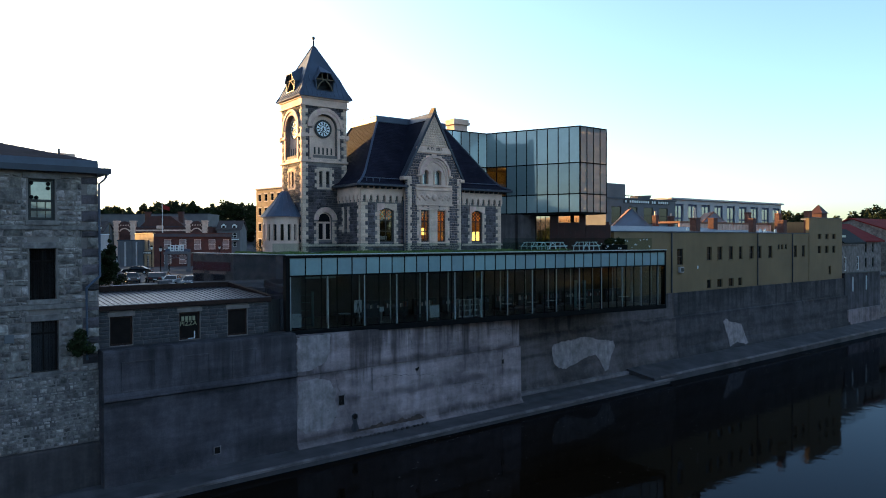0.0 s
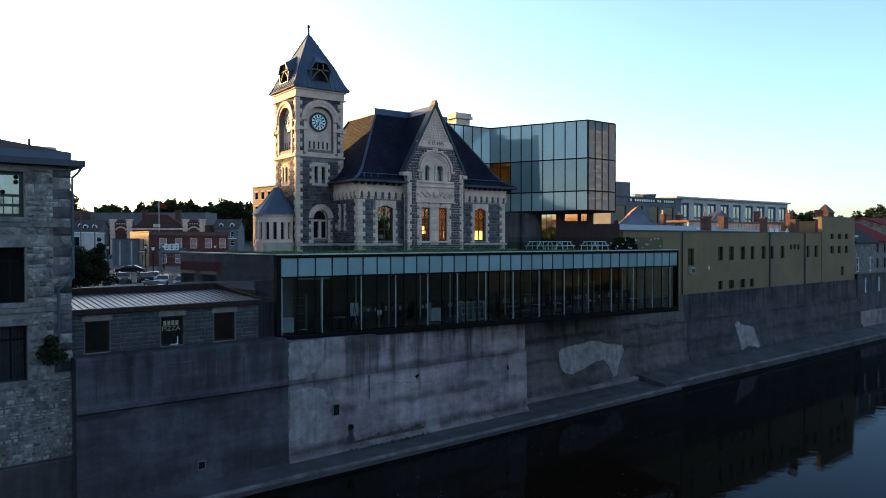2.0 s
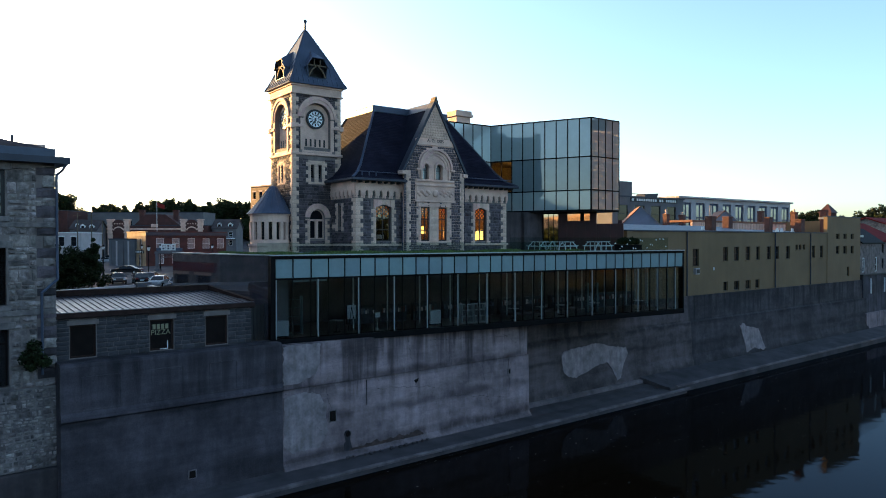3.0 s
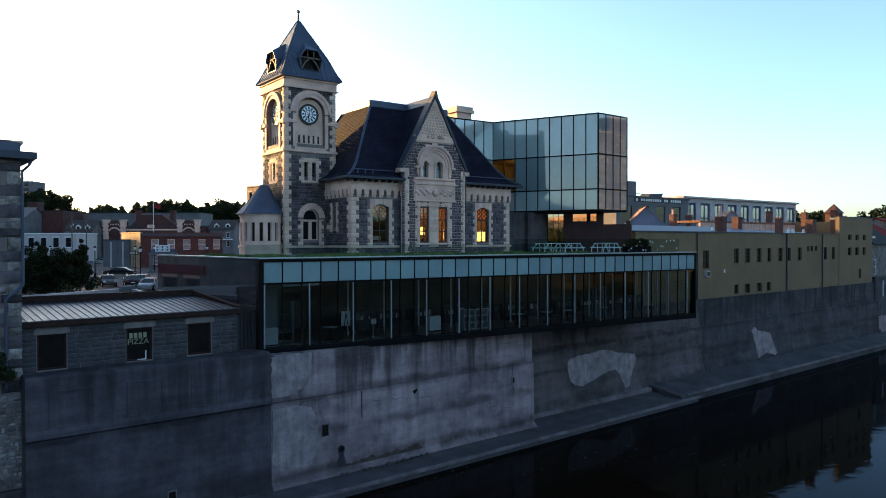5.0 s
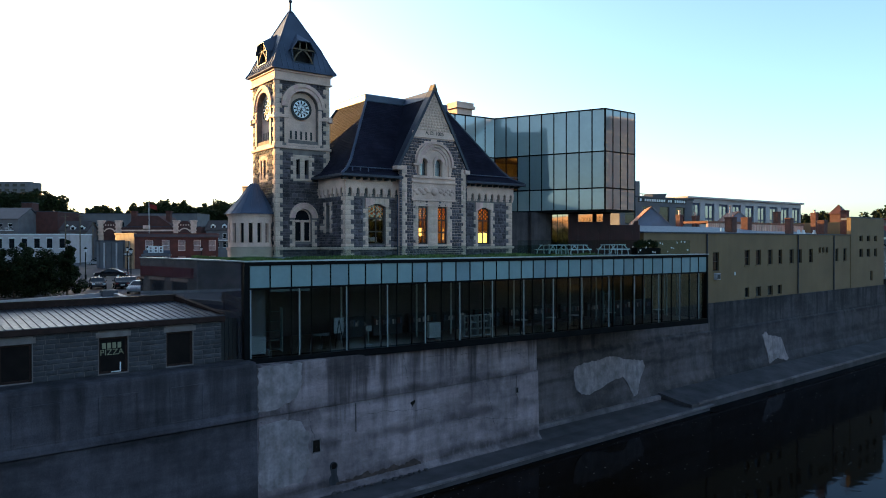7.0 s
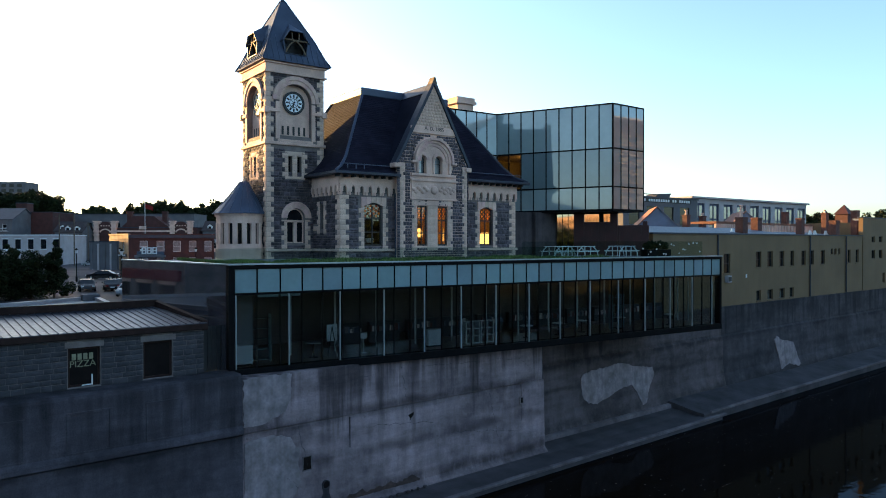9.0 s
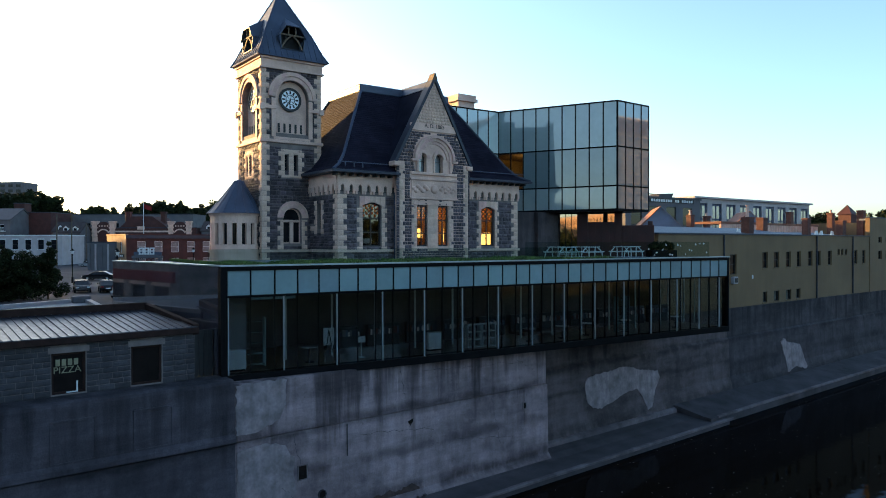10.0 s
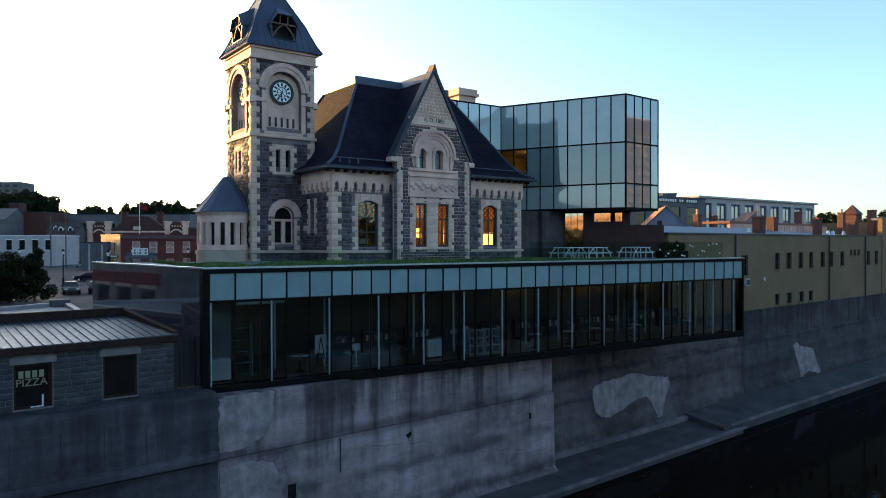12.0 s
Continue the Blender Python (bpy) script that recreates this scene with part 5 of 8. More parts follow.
def build_tower_roof():
    cx, cy = (TOW[0] + TOW[1]) / 2, (TOW[2] + TOW[3]) / 2
    e = 2.38
    def half(z):
        """Half width of the spire at a height."""
        if z < 18.0:
            return e - 0.28 * (z - 17.5) / 0.5
        return 2.1 - 0.55 * (z - 18.0) / 1.3 if z < 19.3 else 1.55 - 1.45 * (z - 19.3) / 2.8
    hole = [(-0.7, 18.1), (0.7, 18.1), (0.8, 18.98), (0.42, 19.5), (-0.42, 19.5), (-0.8, 18.98)]
    wide = [(-0.74, 18.05), (0.74, 18.05), (0.85, 18.98), (0.46, 19.56), (-0.46, 19.56), (-0.85, 18.98)]
    bm = bmesh.new()
    v = [bm.verts.new((cx + sx * e, cy + sy * e, 17.44)) for sx, sy in ((-1, -1), (1, -1), (1, 1), (-1, 1))]
    bm.faces.new(v[::-1])
    roof = part("tower_roof", bm, LEAD, PO, "blue-grey sheet metal spire roof with standing seams")
    for turn in range(4):
        m = Matrix.Translation((cx, cy, 0)) @ pose(0, 0, 0, 0, 0, 90 * turn)
        # one slope, flared at the eave, with the belfry opening cut through it
        bm = bmesh.new()
        pts = [(-e, 17.44), (e, 17.44), (e, 17.5), (2.1, 18.0), (1.55, 19.3), (0.1, 22.1), (-0.1, 22.1), (-1.55, 19.3), (-2.1, 18.0), (-e, 17.5)]
        edges = []
        for loop in (pts, wide):
            vs = [bm.verts.new((x, 0, z)) for x, z in loop]
            edges += [bm.edges.new((vs[i], vs[(i + 1) % len(vs)])) for i in range(len(vs))]
        bmesh.ops.triangle_fill(bm, use_beauty=True, use_dissolve=False, edges=edges)
        for v in bm.verts:
            v.co.y = -half(max(17.5, v.co.z))
        part("roof_slope", bm, LEAD, roof, "", m)
        for k in range(-5, 6):
            x = k * 0.4
            zs = [17.52, 18.0, 18.4, 18.9, 19.3, 20.2, 21.2]
            line = [(x, -half(z) - 0.01, z) for z in zs if abs(x) <= half(z) + 0.02]
            if abs(x) < 0.86:
                line = [p for p in line if p[2] < 18.03]
            if len(line) > 1:
                pipe_part("seam", line, 0.022, LEAD, roof, seg=4, m=m)
        pipe_part("hip_roll", [(half(z) + 0.01, -half(z) - 0.01, z) for z in (17.5, 18.0, 19.3, 22.1)], 0.04, LEAD, roof, "", 6, m)
        # belfry dormer: thin frame, clipped hood running back into the spire
        bm = bmesh.new()
        pierced(bm, wide, [hole], -2.14, -1.98)
        dm = part("dormer", bm, LEAD_DARK, PO, "clipped metal belfry dormer", m)
        bm = bmesh.new()
        y0 = -2.24
        l0, l1, r1, r0 = (-0.94, y0, 18.86), (-0.5, y0, 19.54), (0.5, y0, 19.54), (0.94, y0, 18.86)
        tip = (0, -half(20.35) + 0.02, 20.35)
        for f in ((l1, r1, tip), (l0, l1, tip, (-0.94, -half(18.86) + 0.03, 18.86)), (r1, r0, (0.94, -half(18.86) + 0.03, 18.86), tip)):
            bm.faces.new([bm.verts.new(p) for p in f])
        bmesh.ops.remove_doubles(bm, verts=bm.verts[:], dist=1e-4)
        bmesh.ops.recalc_face_normals(bm, faces=bm.faces)
        bmesh.ops.solidify(bm, geom=bm.faces[:], thickness=0.05)
        part("dormer_hood", bm, LEAD, dm, "metal dormer hood")
        bm = bmesh.new()
        for s in (-1, 1):
            prism(bm, [(s * 0.72, 18.05), (s * 0.78, 18.05), (s * 0.9, 18.95), (s * 0.84, 18.95)], -2.13, -1.7)
        part("dormer_cheek", bm, LEAD, dm, "metal dormer cheeks")
        bm = bmesh.new()
        def bar(xa, za, xb, zb, w=0.045):
            d = Vector((xb - xa, 0, zb - za))
            n = Vector((-d.z, 0, d.x)).normalized() * w
            prism(bm, [(xa - n.x, za - n.z), (xb - n.x, zb - n.z), (xb + n.x, zb + n.z), (xa + n.x, za + n.z)], -2.1, -2.02)
        bar(-0.8, 18.98, 0.8, 18.98)
        bar(-0.24, 19.0, -0.24, 19.5, 0.035)
        bar(0.24, 19.0, 0.24, 19.5, 0.035)
        for s in (-1, 1):
            arc = [(s * 0.7, 18.1), (s * 0.56, 18.42), (s * 0.36, 18.7), (s * 0.06, 18.94)]
            for p, q in zip(arc, arc[1:]):
                bar(*p, *q)
        part("belfry_brace", bm, BRACE, dm, "curved wooden belfry braces")
    bm = bmesh.new()
    cuboid(bm, cx - 1.0, cx + 1.0, cy - 1.0, cy + 1.0, 17.5, 20.1)
    part("belfry_core", bm, FRAME_DARK, PO, "dark belfry inside")
    bm = bmesh.new()
    bmesh.ops.create_cone(bm, cap_ends=True, segments=10, radius1=0.09, radius2=0.07, depth=0.75, matrix=Matrix.Translation((cx, cy, 22.4)))
    bmesh.ops.create_uvsphere(bm, u_segments=10, v_segments=8, radius=0.14, matrix=Matrix.Translation((cx, cy, 22.85)))
    bmesh.ops.create_cone(bm, cap_ends=True, segments=10, radius1=0.2, radius2=0.12, depth=0.12, matrix=Matrix.Translation((cx, cy, 22.1)))
    part("finial", bm, LEAD_DARK, PO, "dark metal finial")

build_tower_roof()

def build_turret():
    cx, cy, r = 5.3, 13.3, 1.5
    n = 24
    def ringpart(name, r0, r1, z0, z1, mat, label=""):
        bm = bmesh.new()
        for k in range(n):
            a, b = math.tau * k / n, math.tau * (k + 1) / n
            vs = [bm.verts.new((cx + rr * math.cos(t), cy + rr * math.sin(t), z)) for rr, t, z in ((r0, a, z0), (r0, b, z0), (r1, b, z1), (r1, a, z1))]
            bm.faces.new(vs)
        bmesh.ops.remove_doubles(bm, verts=bm.verts[:], dist=1e-4)
        return part(name, bm, mat, PO, label)
    ringpart("turret_base", r + 0.05, r + 0.05, 0, 5.3, LIMESTONE, "pale stone turret base")
    ringpart("turret_course", r + 0.13, r + 0.13, 5.25, 5.42, LIMESTONE)
    ringpart("turret_course", r + 0.05, r + 0.13, 5.42, 5.43, LIMESTONE)
    ringpart("turret_sill", r, r, 5.42, 5.75, LIMESTONE)
    ringpart("turret_glass", r - 0.18, r - 0.18, 5.7, 7.1, PANE_DARK, "dark glass between the turret columns")
    ringpart("turret_sill", r - 0.18, r, 5.74, 5.75, LIMESTONE)
    ringpart("turret_frieze", r, r, 7.05, 7.55, LIMESTONE, "pale curved stone frieze")
    ringpart("turret_frieze", r - 0.2, r, 7.05, 7.051, LIMESTONE)
    ringpart("turret_cornice", r + 0.08, r + 0.12, 7.5, 7.68, LIMESTONE)
    for k in range(16):
        a = math.tau * (k + 0.5) / 16
        m = Matrix.Translation((cx, cy, 0)) @ pose(0, 0, 0, 0, 0, math.degrees(a))
        slab("turret_column", (r - 0.2, r + 0.02, -0.15, 0.15, 5.74, 7.06), LIMESTONE, PO, "", 0.02, m)
    bm = bmesh.new()
    prof = [(r + 0.25, 7.66), (r + 0.12, 7.8), (0.9, 8.75), (0.25, 9.75), (0.0, 9.85)]
    for k in range(32):
        a, b = math.tau * k / 32, math.tau * (k + 1) / 32
        for (ra, za), (rb, zb) in zip(prof, prof[1:]):
            bm.faces.new([bm.verts.new((cx + 0.25 * (z - 7.66) / 2.2 + rr * math.cos(t), cy + rr * math.sin(t), z)) for rr, t, z in ((ra, a, za), (ra, b, za), (rb, b, zb), (rb, a, zb))] if rb > 0 else [bm.verts.new((cx + 0.25 + rr * math.cos(t), cy + rr * math.sin(t), z)) for rr, t, z in ((ra, a, za), (ra, b, za), (0, 0, zb))])
    bmesh.ops.remove_doubles(bm, verts=bm.verts[:], dist=1e-3)
    roof = part("turret_roof", bm, LEAD, PO, "blue-grey conical metal roof with seams")
    for k in range(16):
        a = math.tau * k / 16
        pts = [(cx + 0.25 * (z - 7.66) / 2.2 + rr * math.cos(a), cy + rr * math.sin(a), z + 0.01) for rr, z in prof[:-1]]
        pipe_part("seam", pts, 0.022, LEAD, roof, seg=4)
build_turret()

# ---- glass box wing ----
TAN_WALL = material("tan_room_wall", (0.34, 0.3, 0.2), 0.8, vary=0.25, scale=1.2, fine=6, bump=0.1)
ROOM_GLASS = glass("tinted_room_glass", (1, 1, 1), (0.7, 0.74, 0.66), 0.0, 1.6)
def build_box():
    bx = thing("glass_box_wing", pose(0, 0, 8.25), "two-storey cantilevered box of teal mirror glass", "glass wing")
    T, rows = 7.85, (0.0, 1.71, 4.56, 7.85)
    plan = [(21.0, 12.3), (26.1, 12.1), (30.0, 3.5), (33.7, 3.6), (34.2, 16.0), (21.0, 16.0)]
    counts = [5, 9, 4, 12, 12, 4]
    for i in range(3):
        a, b = Vector(plan[i]), Vector(plan[i + 1])
        d = b - a
        m = Matrix.Translation((a.x, a.y, 0)) @ pose(0, 0, 0, 0, 0, math.degrees(math.atan2(d.y, d.x)))
        L, n = d.length, counts[i]
        for k in range(n):
            for r, (z0, z1) in enumerate(zip(rows, rows[1:])):
                clear = i == 1 and r == 1 and k < 2
                pane = slab("pane", (L * k / n + 0.03, L * (k + 1) / n - 0.03, 0.0, 0.04, z0 + 0.04, z1 - 0.04), ROOM_GLASS if clear else BOX_GLASS if r == 1 or i == 2 else BOX_FROST, bx, "", 0, m)
                pane.visible_shadow = not clear
        for k in range(n + 1):
            slab("mullion", (L * k / n - 0.04, L * k / n + 0.04, -0.03, 0.08, 0, T), BLACK_METAL, bx, "", 0, m)
        for z in rows:
            slab("rail", (0, L, -0.035, 0.085, z - 0.05, z + 0.05), BLACK_METAL, bx, "", 0, m)
    bm = bmesh.new()
    def plate(z0, z1, grow=0.0):
        lo = [bm.verts.new((x, y, z0)) for x, y in plan]
        hi = [bm.verts.new((x, y, z1)) for x, y in plan]
        bm.faces.new(lo[::-1])
        bm.faces.new(hi)
        for i in range(len(plan)):
            j = (i + 1) % len(plan)
            bm.faces.new((lo[i], lo[j], hi[j], hi[i]))
    plate(-0.12, 0.0)
    plate(T - 0.05, T + 0.06)
    part("slab_edges", bm, BLACK_METAL, bx, "black roof and floor edges")
    bm = bmesh.new()
    back = plan[3:] + [plan[0]]
    for a, b in zip(back, back[1:]):
        vs = [bm.verts.new((*p, z)) for p, z in ((a, 0), (b, 0), (b, T), (a, T))]
        bm.faces.new(vs)
    part("back_wall", bm, GREY_WALL, bx, "plain rear walls")
    # the lit room behind two clear panes
    def room_plate(name, z0, z1, mat, label=""):
        bm = bmesh.new()
        pts = [(26.4, 12.0), (28.3, 7.8), (32.0, 7.8), (32.0, 15.5), (26.4, 15.5)]
        lo, hi = ([bm.verts.new((x, y, z)) for x, y in pts] for z in (z0, z1))
        bm.faces.new(lo[::-1])
        bm.faces.new(hi)
        for k in range(5):
            bm.faces.new((lo[k], lo[(k + 1) % 5], hi[(k + 1) % 5], hi[k]))
        part(name, bm, mat, bx, label)
    room_plate("room_floor", 1.5, 1.62, FLOOR_IN)
    room_plate("room_ceiling", 4.5, 4.6, WHITE_WALL)
    slab("room_wall", (31.0, 31.2, 7.8, 15.5, 1.62, 4.5), TAN_WALL, bx, "tan room wall")
    slab("room_wall", (26.5, 31.0, 14.5, 14.7, 1.62, 4.5), TAN_WALL, bx, "tan room wall")
    slab("ceiling_lamp", (28.2, 28.8, 10.6, 11.0, 4.42, 4.5), SHADE_GLOW, bx, "glowing ceiling lamp")
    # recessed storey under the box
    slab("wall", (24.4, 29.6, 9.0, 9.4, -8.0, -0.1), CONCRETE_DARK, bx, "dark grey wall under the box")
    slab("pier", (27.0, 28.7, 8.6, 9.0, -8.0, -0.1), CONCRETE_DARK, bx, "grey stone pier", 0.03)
    # mirror-glazed and rust-red screen wall running out from under the box
    d = Vector((4.0, -6.4))
    rm = Matrix.Translation((29.6, 9.0, -8.25)) @ pose(0, 0, 0, 0, 0, math.degrees(math.atan2(d.y, d.x)))
    for k in range(-1, 3):
        slab("low_pane", (0.1 + 0.46 * k, 0.53 + 0.46 * k, 0.1, 0.14, 4.85, 8.03), SCREEN_GLASS, bx, "mirror glass pane", 0, rm)
        slab("mullion", (0.53 + 0.46 * k, 0.56 + 0.46 * k, 0.06, 0.16, 4.8, 8.08), BLACK_METAL, bx, "", 0, rm)
    slab("beam", (0.0, 4.9, 0.0, 0.3, 8.04, 8.12), BLACK_METAL, bx, "black edge beam", 0, rm)
    slab("post", (1.48, 2.25, 0.0, 0.3, 4.7, 8.04), RUST, bx, "dark rust-red post", 0.01, rm)
    slab("screen_wall", (2.25, 4.3, 0.02, 0.3, 4.7, 7.4), RUST, bx, "dark rust-red clad wall", 0.01, rm)
    slab("post", (4.3, 4.86, -0.05, 0.32, 4.7, 8.04), RUST, bx, "dark rust-red post", 0.01, rm)
    slab("screen_wall", (4.86, 7.2, 0.02, 0.3, 4.7, 7.12), RUST, bx, "dark rust-red clad wall", 0.01, rm)
    slab("end_stub", (6.75, 7.1, 0.0, 0.32, 7.12, 7.42), RUST, bx, "small rust-red stub", 0.02, rm)
    for a, b in ((2.3, 3.45), (3.77, 4.26)):
        slab("low_pane", (a, b, 0.12, 0.15, 7.42, 8.02), SCREEN_GLASS, bx, "mirror glass strip", 0, rm)
    slab("mullion", (3.45, 3.77, 0.05, 0.25, 7.4, 8.04), BLACK_METAL, bx, "", 0, rm)
    # boarding lines of the screen
    for k in range(9):
        slab("batten", (2.3 + 0.54 * k, 2.33 + 0.54 * k, -0.005, 0.02, 4.8, 7.1), RUST, bx, "", 0, rm)
build_box()

# ---- ochre riverside block ----
def build_ochre():
    oc = thing("ochre_building", RIVER @ Matrix.Translation((0, 0.9, 0.2)), "long ochre-painted riverside building with small dark windows", "riverside building")
    up = [(50.35, 51.35), (52.55, 53.62), (55.0, 56.0), (57.3, 58.1), (59.75, 60.72), (61.8, 62.65), (64.35, 65.35), (71.3, 72.1), (73.55, 74.4)]
    lo = [(50.42, 51.28), (52.56, 53.65), (55.0, 56.1), (57.15, 58.06)]
    tiny = [(66.83, 67.4), (67.75, 68.3), (68.75, 69.3)]
    holes = [(a, b, 3.28, 4.75) for a, b in up] + [(a, b, 0.22, 1.16) for a, b in lo] + [(a, b, 4.3, 4.9) for a, b in tiny] + [(44.6, 45.7, 2.9, 4.6)]
    bm = bmesh.new()
    pierced(bm, [(34.0, 0), (75.5, 0), (75.5, 6.25), (34.0, 6.25)], [[(a, c), (b, c), (b, d), (a, d)] for a, b, c, d in holes], 0.0, 0.4)
    part("wall", bm, YELLOW, oc, "ochre-painted wall")
    for a, b, c, d in holes:
        window(oc, a, b, c, d, 0.14, 0, FRAME_DARK, PANE_DARK, 0.05, ((c + d) / 2,) if d - c > 1.2 else (), (), 0.06)
    for a, b, c, d in holes:
        slab("sill", (a - 0.08, b + 0.08, -0.06, 0.14, c - 0.1, c), YELLOW, oc)
    slab("coping", (33.9, 75.5, -0.1, 0.5, 6.25, 6.36), LEAD_DARK, oc, "dark metal coping", 0.01)
    holes = [(a, b, c, d) for a, b in ((78.1, 79.2), (80.4, 81.5), (82.8, 83.75)) for c, d in ((5.55, 6.25), (3.65, 4.65))] + [(81.6, 82.3, 0.7, 1.9)]
    bm = bmesh.new()
    pierced(bm, [(75.5, 0), (86.0, 0), (86.0, 8.35), (75.5, 8.35)], [[(a, c), (b, c), (b, d), (a, d)] for a, b, c, d in holes], -0.06, 0.4)
    part("wall", bm, YELLOW, oc, "ochre-painted wall of the taller block")
    for a, b, c, d in holes:
        window(oc, a, b, c, d, 0.1, 0, FRAME_DARK, PANE_DARK, 0.05, (), (), 0.06)
    slab("coping", (75.4, 86.1, -0.12, 0.5, 8.35, 8.46), LEAD_DARK, oc, "", 0.01)
    slab("roof", (34.0, 75.5, 0.4, 14, 6.0, 6.15), ROOF_GREY, oc, "grey flat roof")
    slab("roof", (75.9, 86.0, 0.4, 1.2, 8.1, 8.3), ROOF_GREY, oc, "grey flat roof")
    slab("back_wall", (34.0, 86.0, 13.6, 14, 0, 6.1), YELLOW, oc)
    slab("end_wall", (34.0, 34.4, 0.4, 13.6, 0, 6.1), YELLOW, oc)
    slab("end_wall", (85.6, 86.0, 0.4, 13.6, 0, 8.1), YELLOW, oc)
    slab("air_unit", (44.75, 45.45, -0.3, 0.05, 2.1, 2.7), WHITE_WALL, oc, "pale air-conditioning unit", 0.03)
    slab("air_grille", (44.85, 45.35, -0.32, -0.29, 2.2, 2.6), FRAME_DARK, oc, "dark grille")
    slab("wall_plate", (48.4, 48.62, -0.04, 0.0, 2.4, 2.72), WHITE_PAINT, oc, "small white wall plate", 0.01)
    for u in (43.5, 61.6, 70.7):
        pipe_part("downpipe", [(u, -0.08, 6.2), (u, -0.08, 0.1)], 0.07, LEAD_DARK, oc, "dark downpipe")
build_ochre()

# ---- far white block with piers ----
NAVY_FRAME = material("navy_window_frame", (0.02, 0.03, 0.07), 0.6, vary=0.15, scale=1, fine=8, bump=0.05)
def build_white_block():
    wb = thing("white_office_block", pose(99.3, 43.7, 0), "long white office block with deep window bays", "office block")
    L, H = 41.0, 13.65
    n = 9
    p = L / n
    holes = [(p * k + 0.95, p * k + p - 0.55, 4.5, H - 0.8) for k in range(n)]
    bm = bmesh.new()
    pierced(bm, [(0, 0), (L, 0), (L, H), (0, H)], [[(a, c), (b, c), (b, d), (a, d)] for a, b, c, d in holes], 0, 0.4)
    cuboid(bm, 0, 0.4, 0.4, 14, 0, H)
    cuboid(bm, L - 0.4, L, 0.4, 14, 0, H)
    cuboid(bm, 0, L, 13.6, 14, 0, H)
    part("wall", bm, WHITE_WALL, wb, "white clad wall with piers")
    slab("cornice", (-0.5, L + 0.5, -0.5, 14.3, H, H + 0.35), WHITE_WALL, wb, "pale cornice", 0.05)
    for a, b, c, d in holes:
        window(wb, a, b, c, d, 0.22, 0, NAVY_FRAME, MILL_PANE, 0.4, (c + 3, c + 5.5), ((a + b) / 2,), 0.1)
build_white_block()

# ---- the town behind ----
def block(name, x, y, turn, w, d, h, mat, label, category, wins=(), side_wins=(), roof="flat", z=0.0, roof_mat=None, rise=3.0, frame=None, pane=None, trim=None):
    """A building with its front towards -y: wins are (x0, x1, z0, z1) in the front, side_wins in the side towards -x."""
    b = thing(name, pose(x, y, z, 0, 0, turn), label, category)
    bm = bmesh.new()
    pierced(bm, [(0, -1), (w, -1), (w, h), (0, h)], [[(p, r), (q, r), (q, s), (p, s)] for p, q, r, s in wins], 0, 0.35)
    part("wall", bm, mat, b, "front wall")
    sm = pose(0, d, 0, 0, 0, -90)
    bm = bmesh.new()
    pierced(bm, [(0, -1), (d - 0.35, -1), (d - 0.35, h), (0, h)], [[(p, r), (q, r), (q, s), (p, s)] for p, q, r, s in side_wins], 0, 0.35)
    part("wall", bm, mat, b, "side wall", sm)
    bm = bmesh.new()
    cuboid(bm, w - 0.35, w, 0.35, d, -1, h)
    cuboid(bm, 0.35, w - 0.35, d - 0.35, d, -1, h)
    part("wall", bm, mat, b, "rear walls")
    for p, q, r, s in wins:
        window(b, p, q, r, s, 0.12, 0, frame, pane, 0.08, ((r + s) / 2,), (), 0.08)
        if trim:
            slab("lintel", (p - 0.15, q + 0.15, -0.06, 0.1, s, s + 0.25), trim, b)
            slab("sill", (p - 0.15, q + 0.15, -0.08, 0.1, r - 0.15, r), trim, b)
    for p, q, r, s in side_wins:
        window(b, p, q, r, s, 0.12, 0, frame, pane, 0.08, ((r + s) / 2,), (), 0.08, m=sm)
    rm = roof_mat or ROOF_GREY
    if roof == "flat":
        slab("roof", (0.35, w - 0.35, 0.35, d - 0.35, h - 0.5, h - 0.3), rm, b, "flat roof")
        bm = bmesh.new()
        pierced(bm, [(-0.15, -0.15), (w + 0.15, -0.15), (w + 0.15, d + 0.15), (-0.15, d + 0.15)], [[(0.4, 0.4), (w - 0.4, 0.4), (w - 0.4, d - 0.4), (0.4, d - 0.4)]], 0, 0.25)
        part("coping", bm, trim or LEAD_DARK, b, "roof coping", Matrix.Translation((0, 0, h)) @ Matrix(((1, 0, 0, 0), (0, 0, 1, 0), (0, 1, 0, 0), (0, 0, 0, 1))))
    elif roof == "gable_x":      # ridge along x
        bm = bmesh.new()
        prism(bm, [(-0.4, h), (d / 2, h + rise), (d + 0.4, h), (d + 0.4, h + 0.2), (d / 2, h + rise + 0.25), (-0.4, h + 0.2)], -0.4, w + 0.4)
        part("roof", bm, rm, b, "pitched roof", pose(0, 0, 0, 0, 0, 90) @ pose(0, 0, 0, 0, 0, 0) @ Matrix.Diagonal((1, -1, 1, 1)))
        for xx in (0.0, w - 0.35):
            bm = bmesh.new()
            prism(bm, [(0, h), (d, h), (d / 2, h + rise)], xx, xx + 0.35)
            part("gable", bm, mat, b, "gable end", pose(0, 0, 0, 0, 0, 90) @ Matrix.Diagonal((1, -1, 1, 1)))
    else:                        # gable towards -y
        bm = bmesh.new()
        prism(bm, [(-0.4, h), (w / 2, h + rise), (w + 0.4, h), (w + 0.4, h + 0.25), (w / 2, h + rise + 0.3), (-0.4, h + 0.25)], -0.4, d + 0.4)
        part("roof", bm, rm, b, "pitched roof")
        bm = bmesh.new()
        prism(bm, [(0, h), (w, h), (w / 2, h + rise)], 0, 0.35)
        part("gable", bm, mat, b, "gable end")
    return b

def grid(x0, step, n, w, rows):
    return [(x0 + step * k, x0 + step * k + w, r, s) for k in range(n) for r, s in rows]

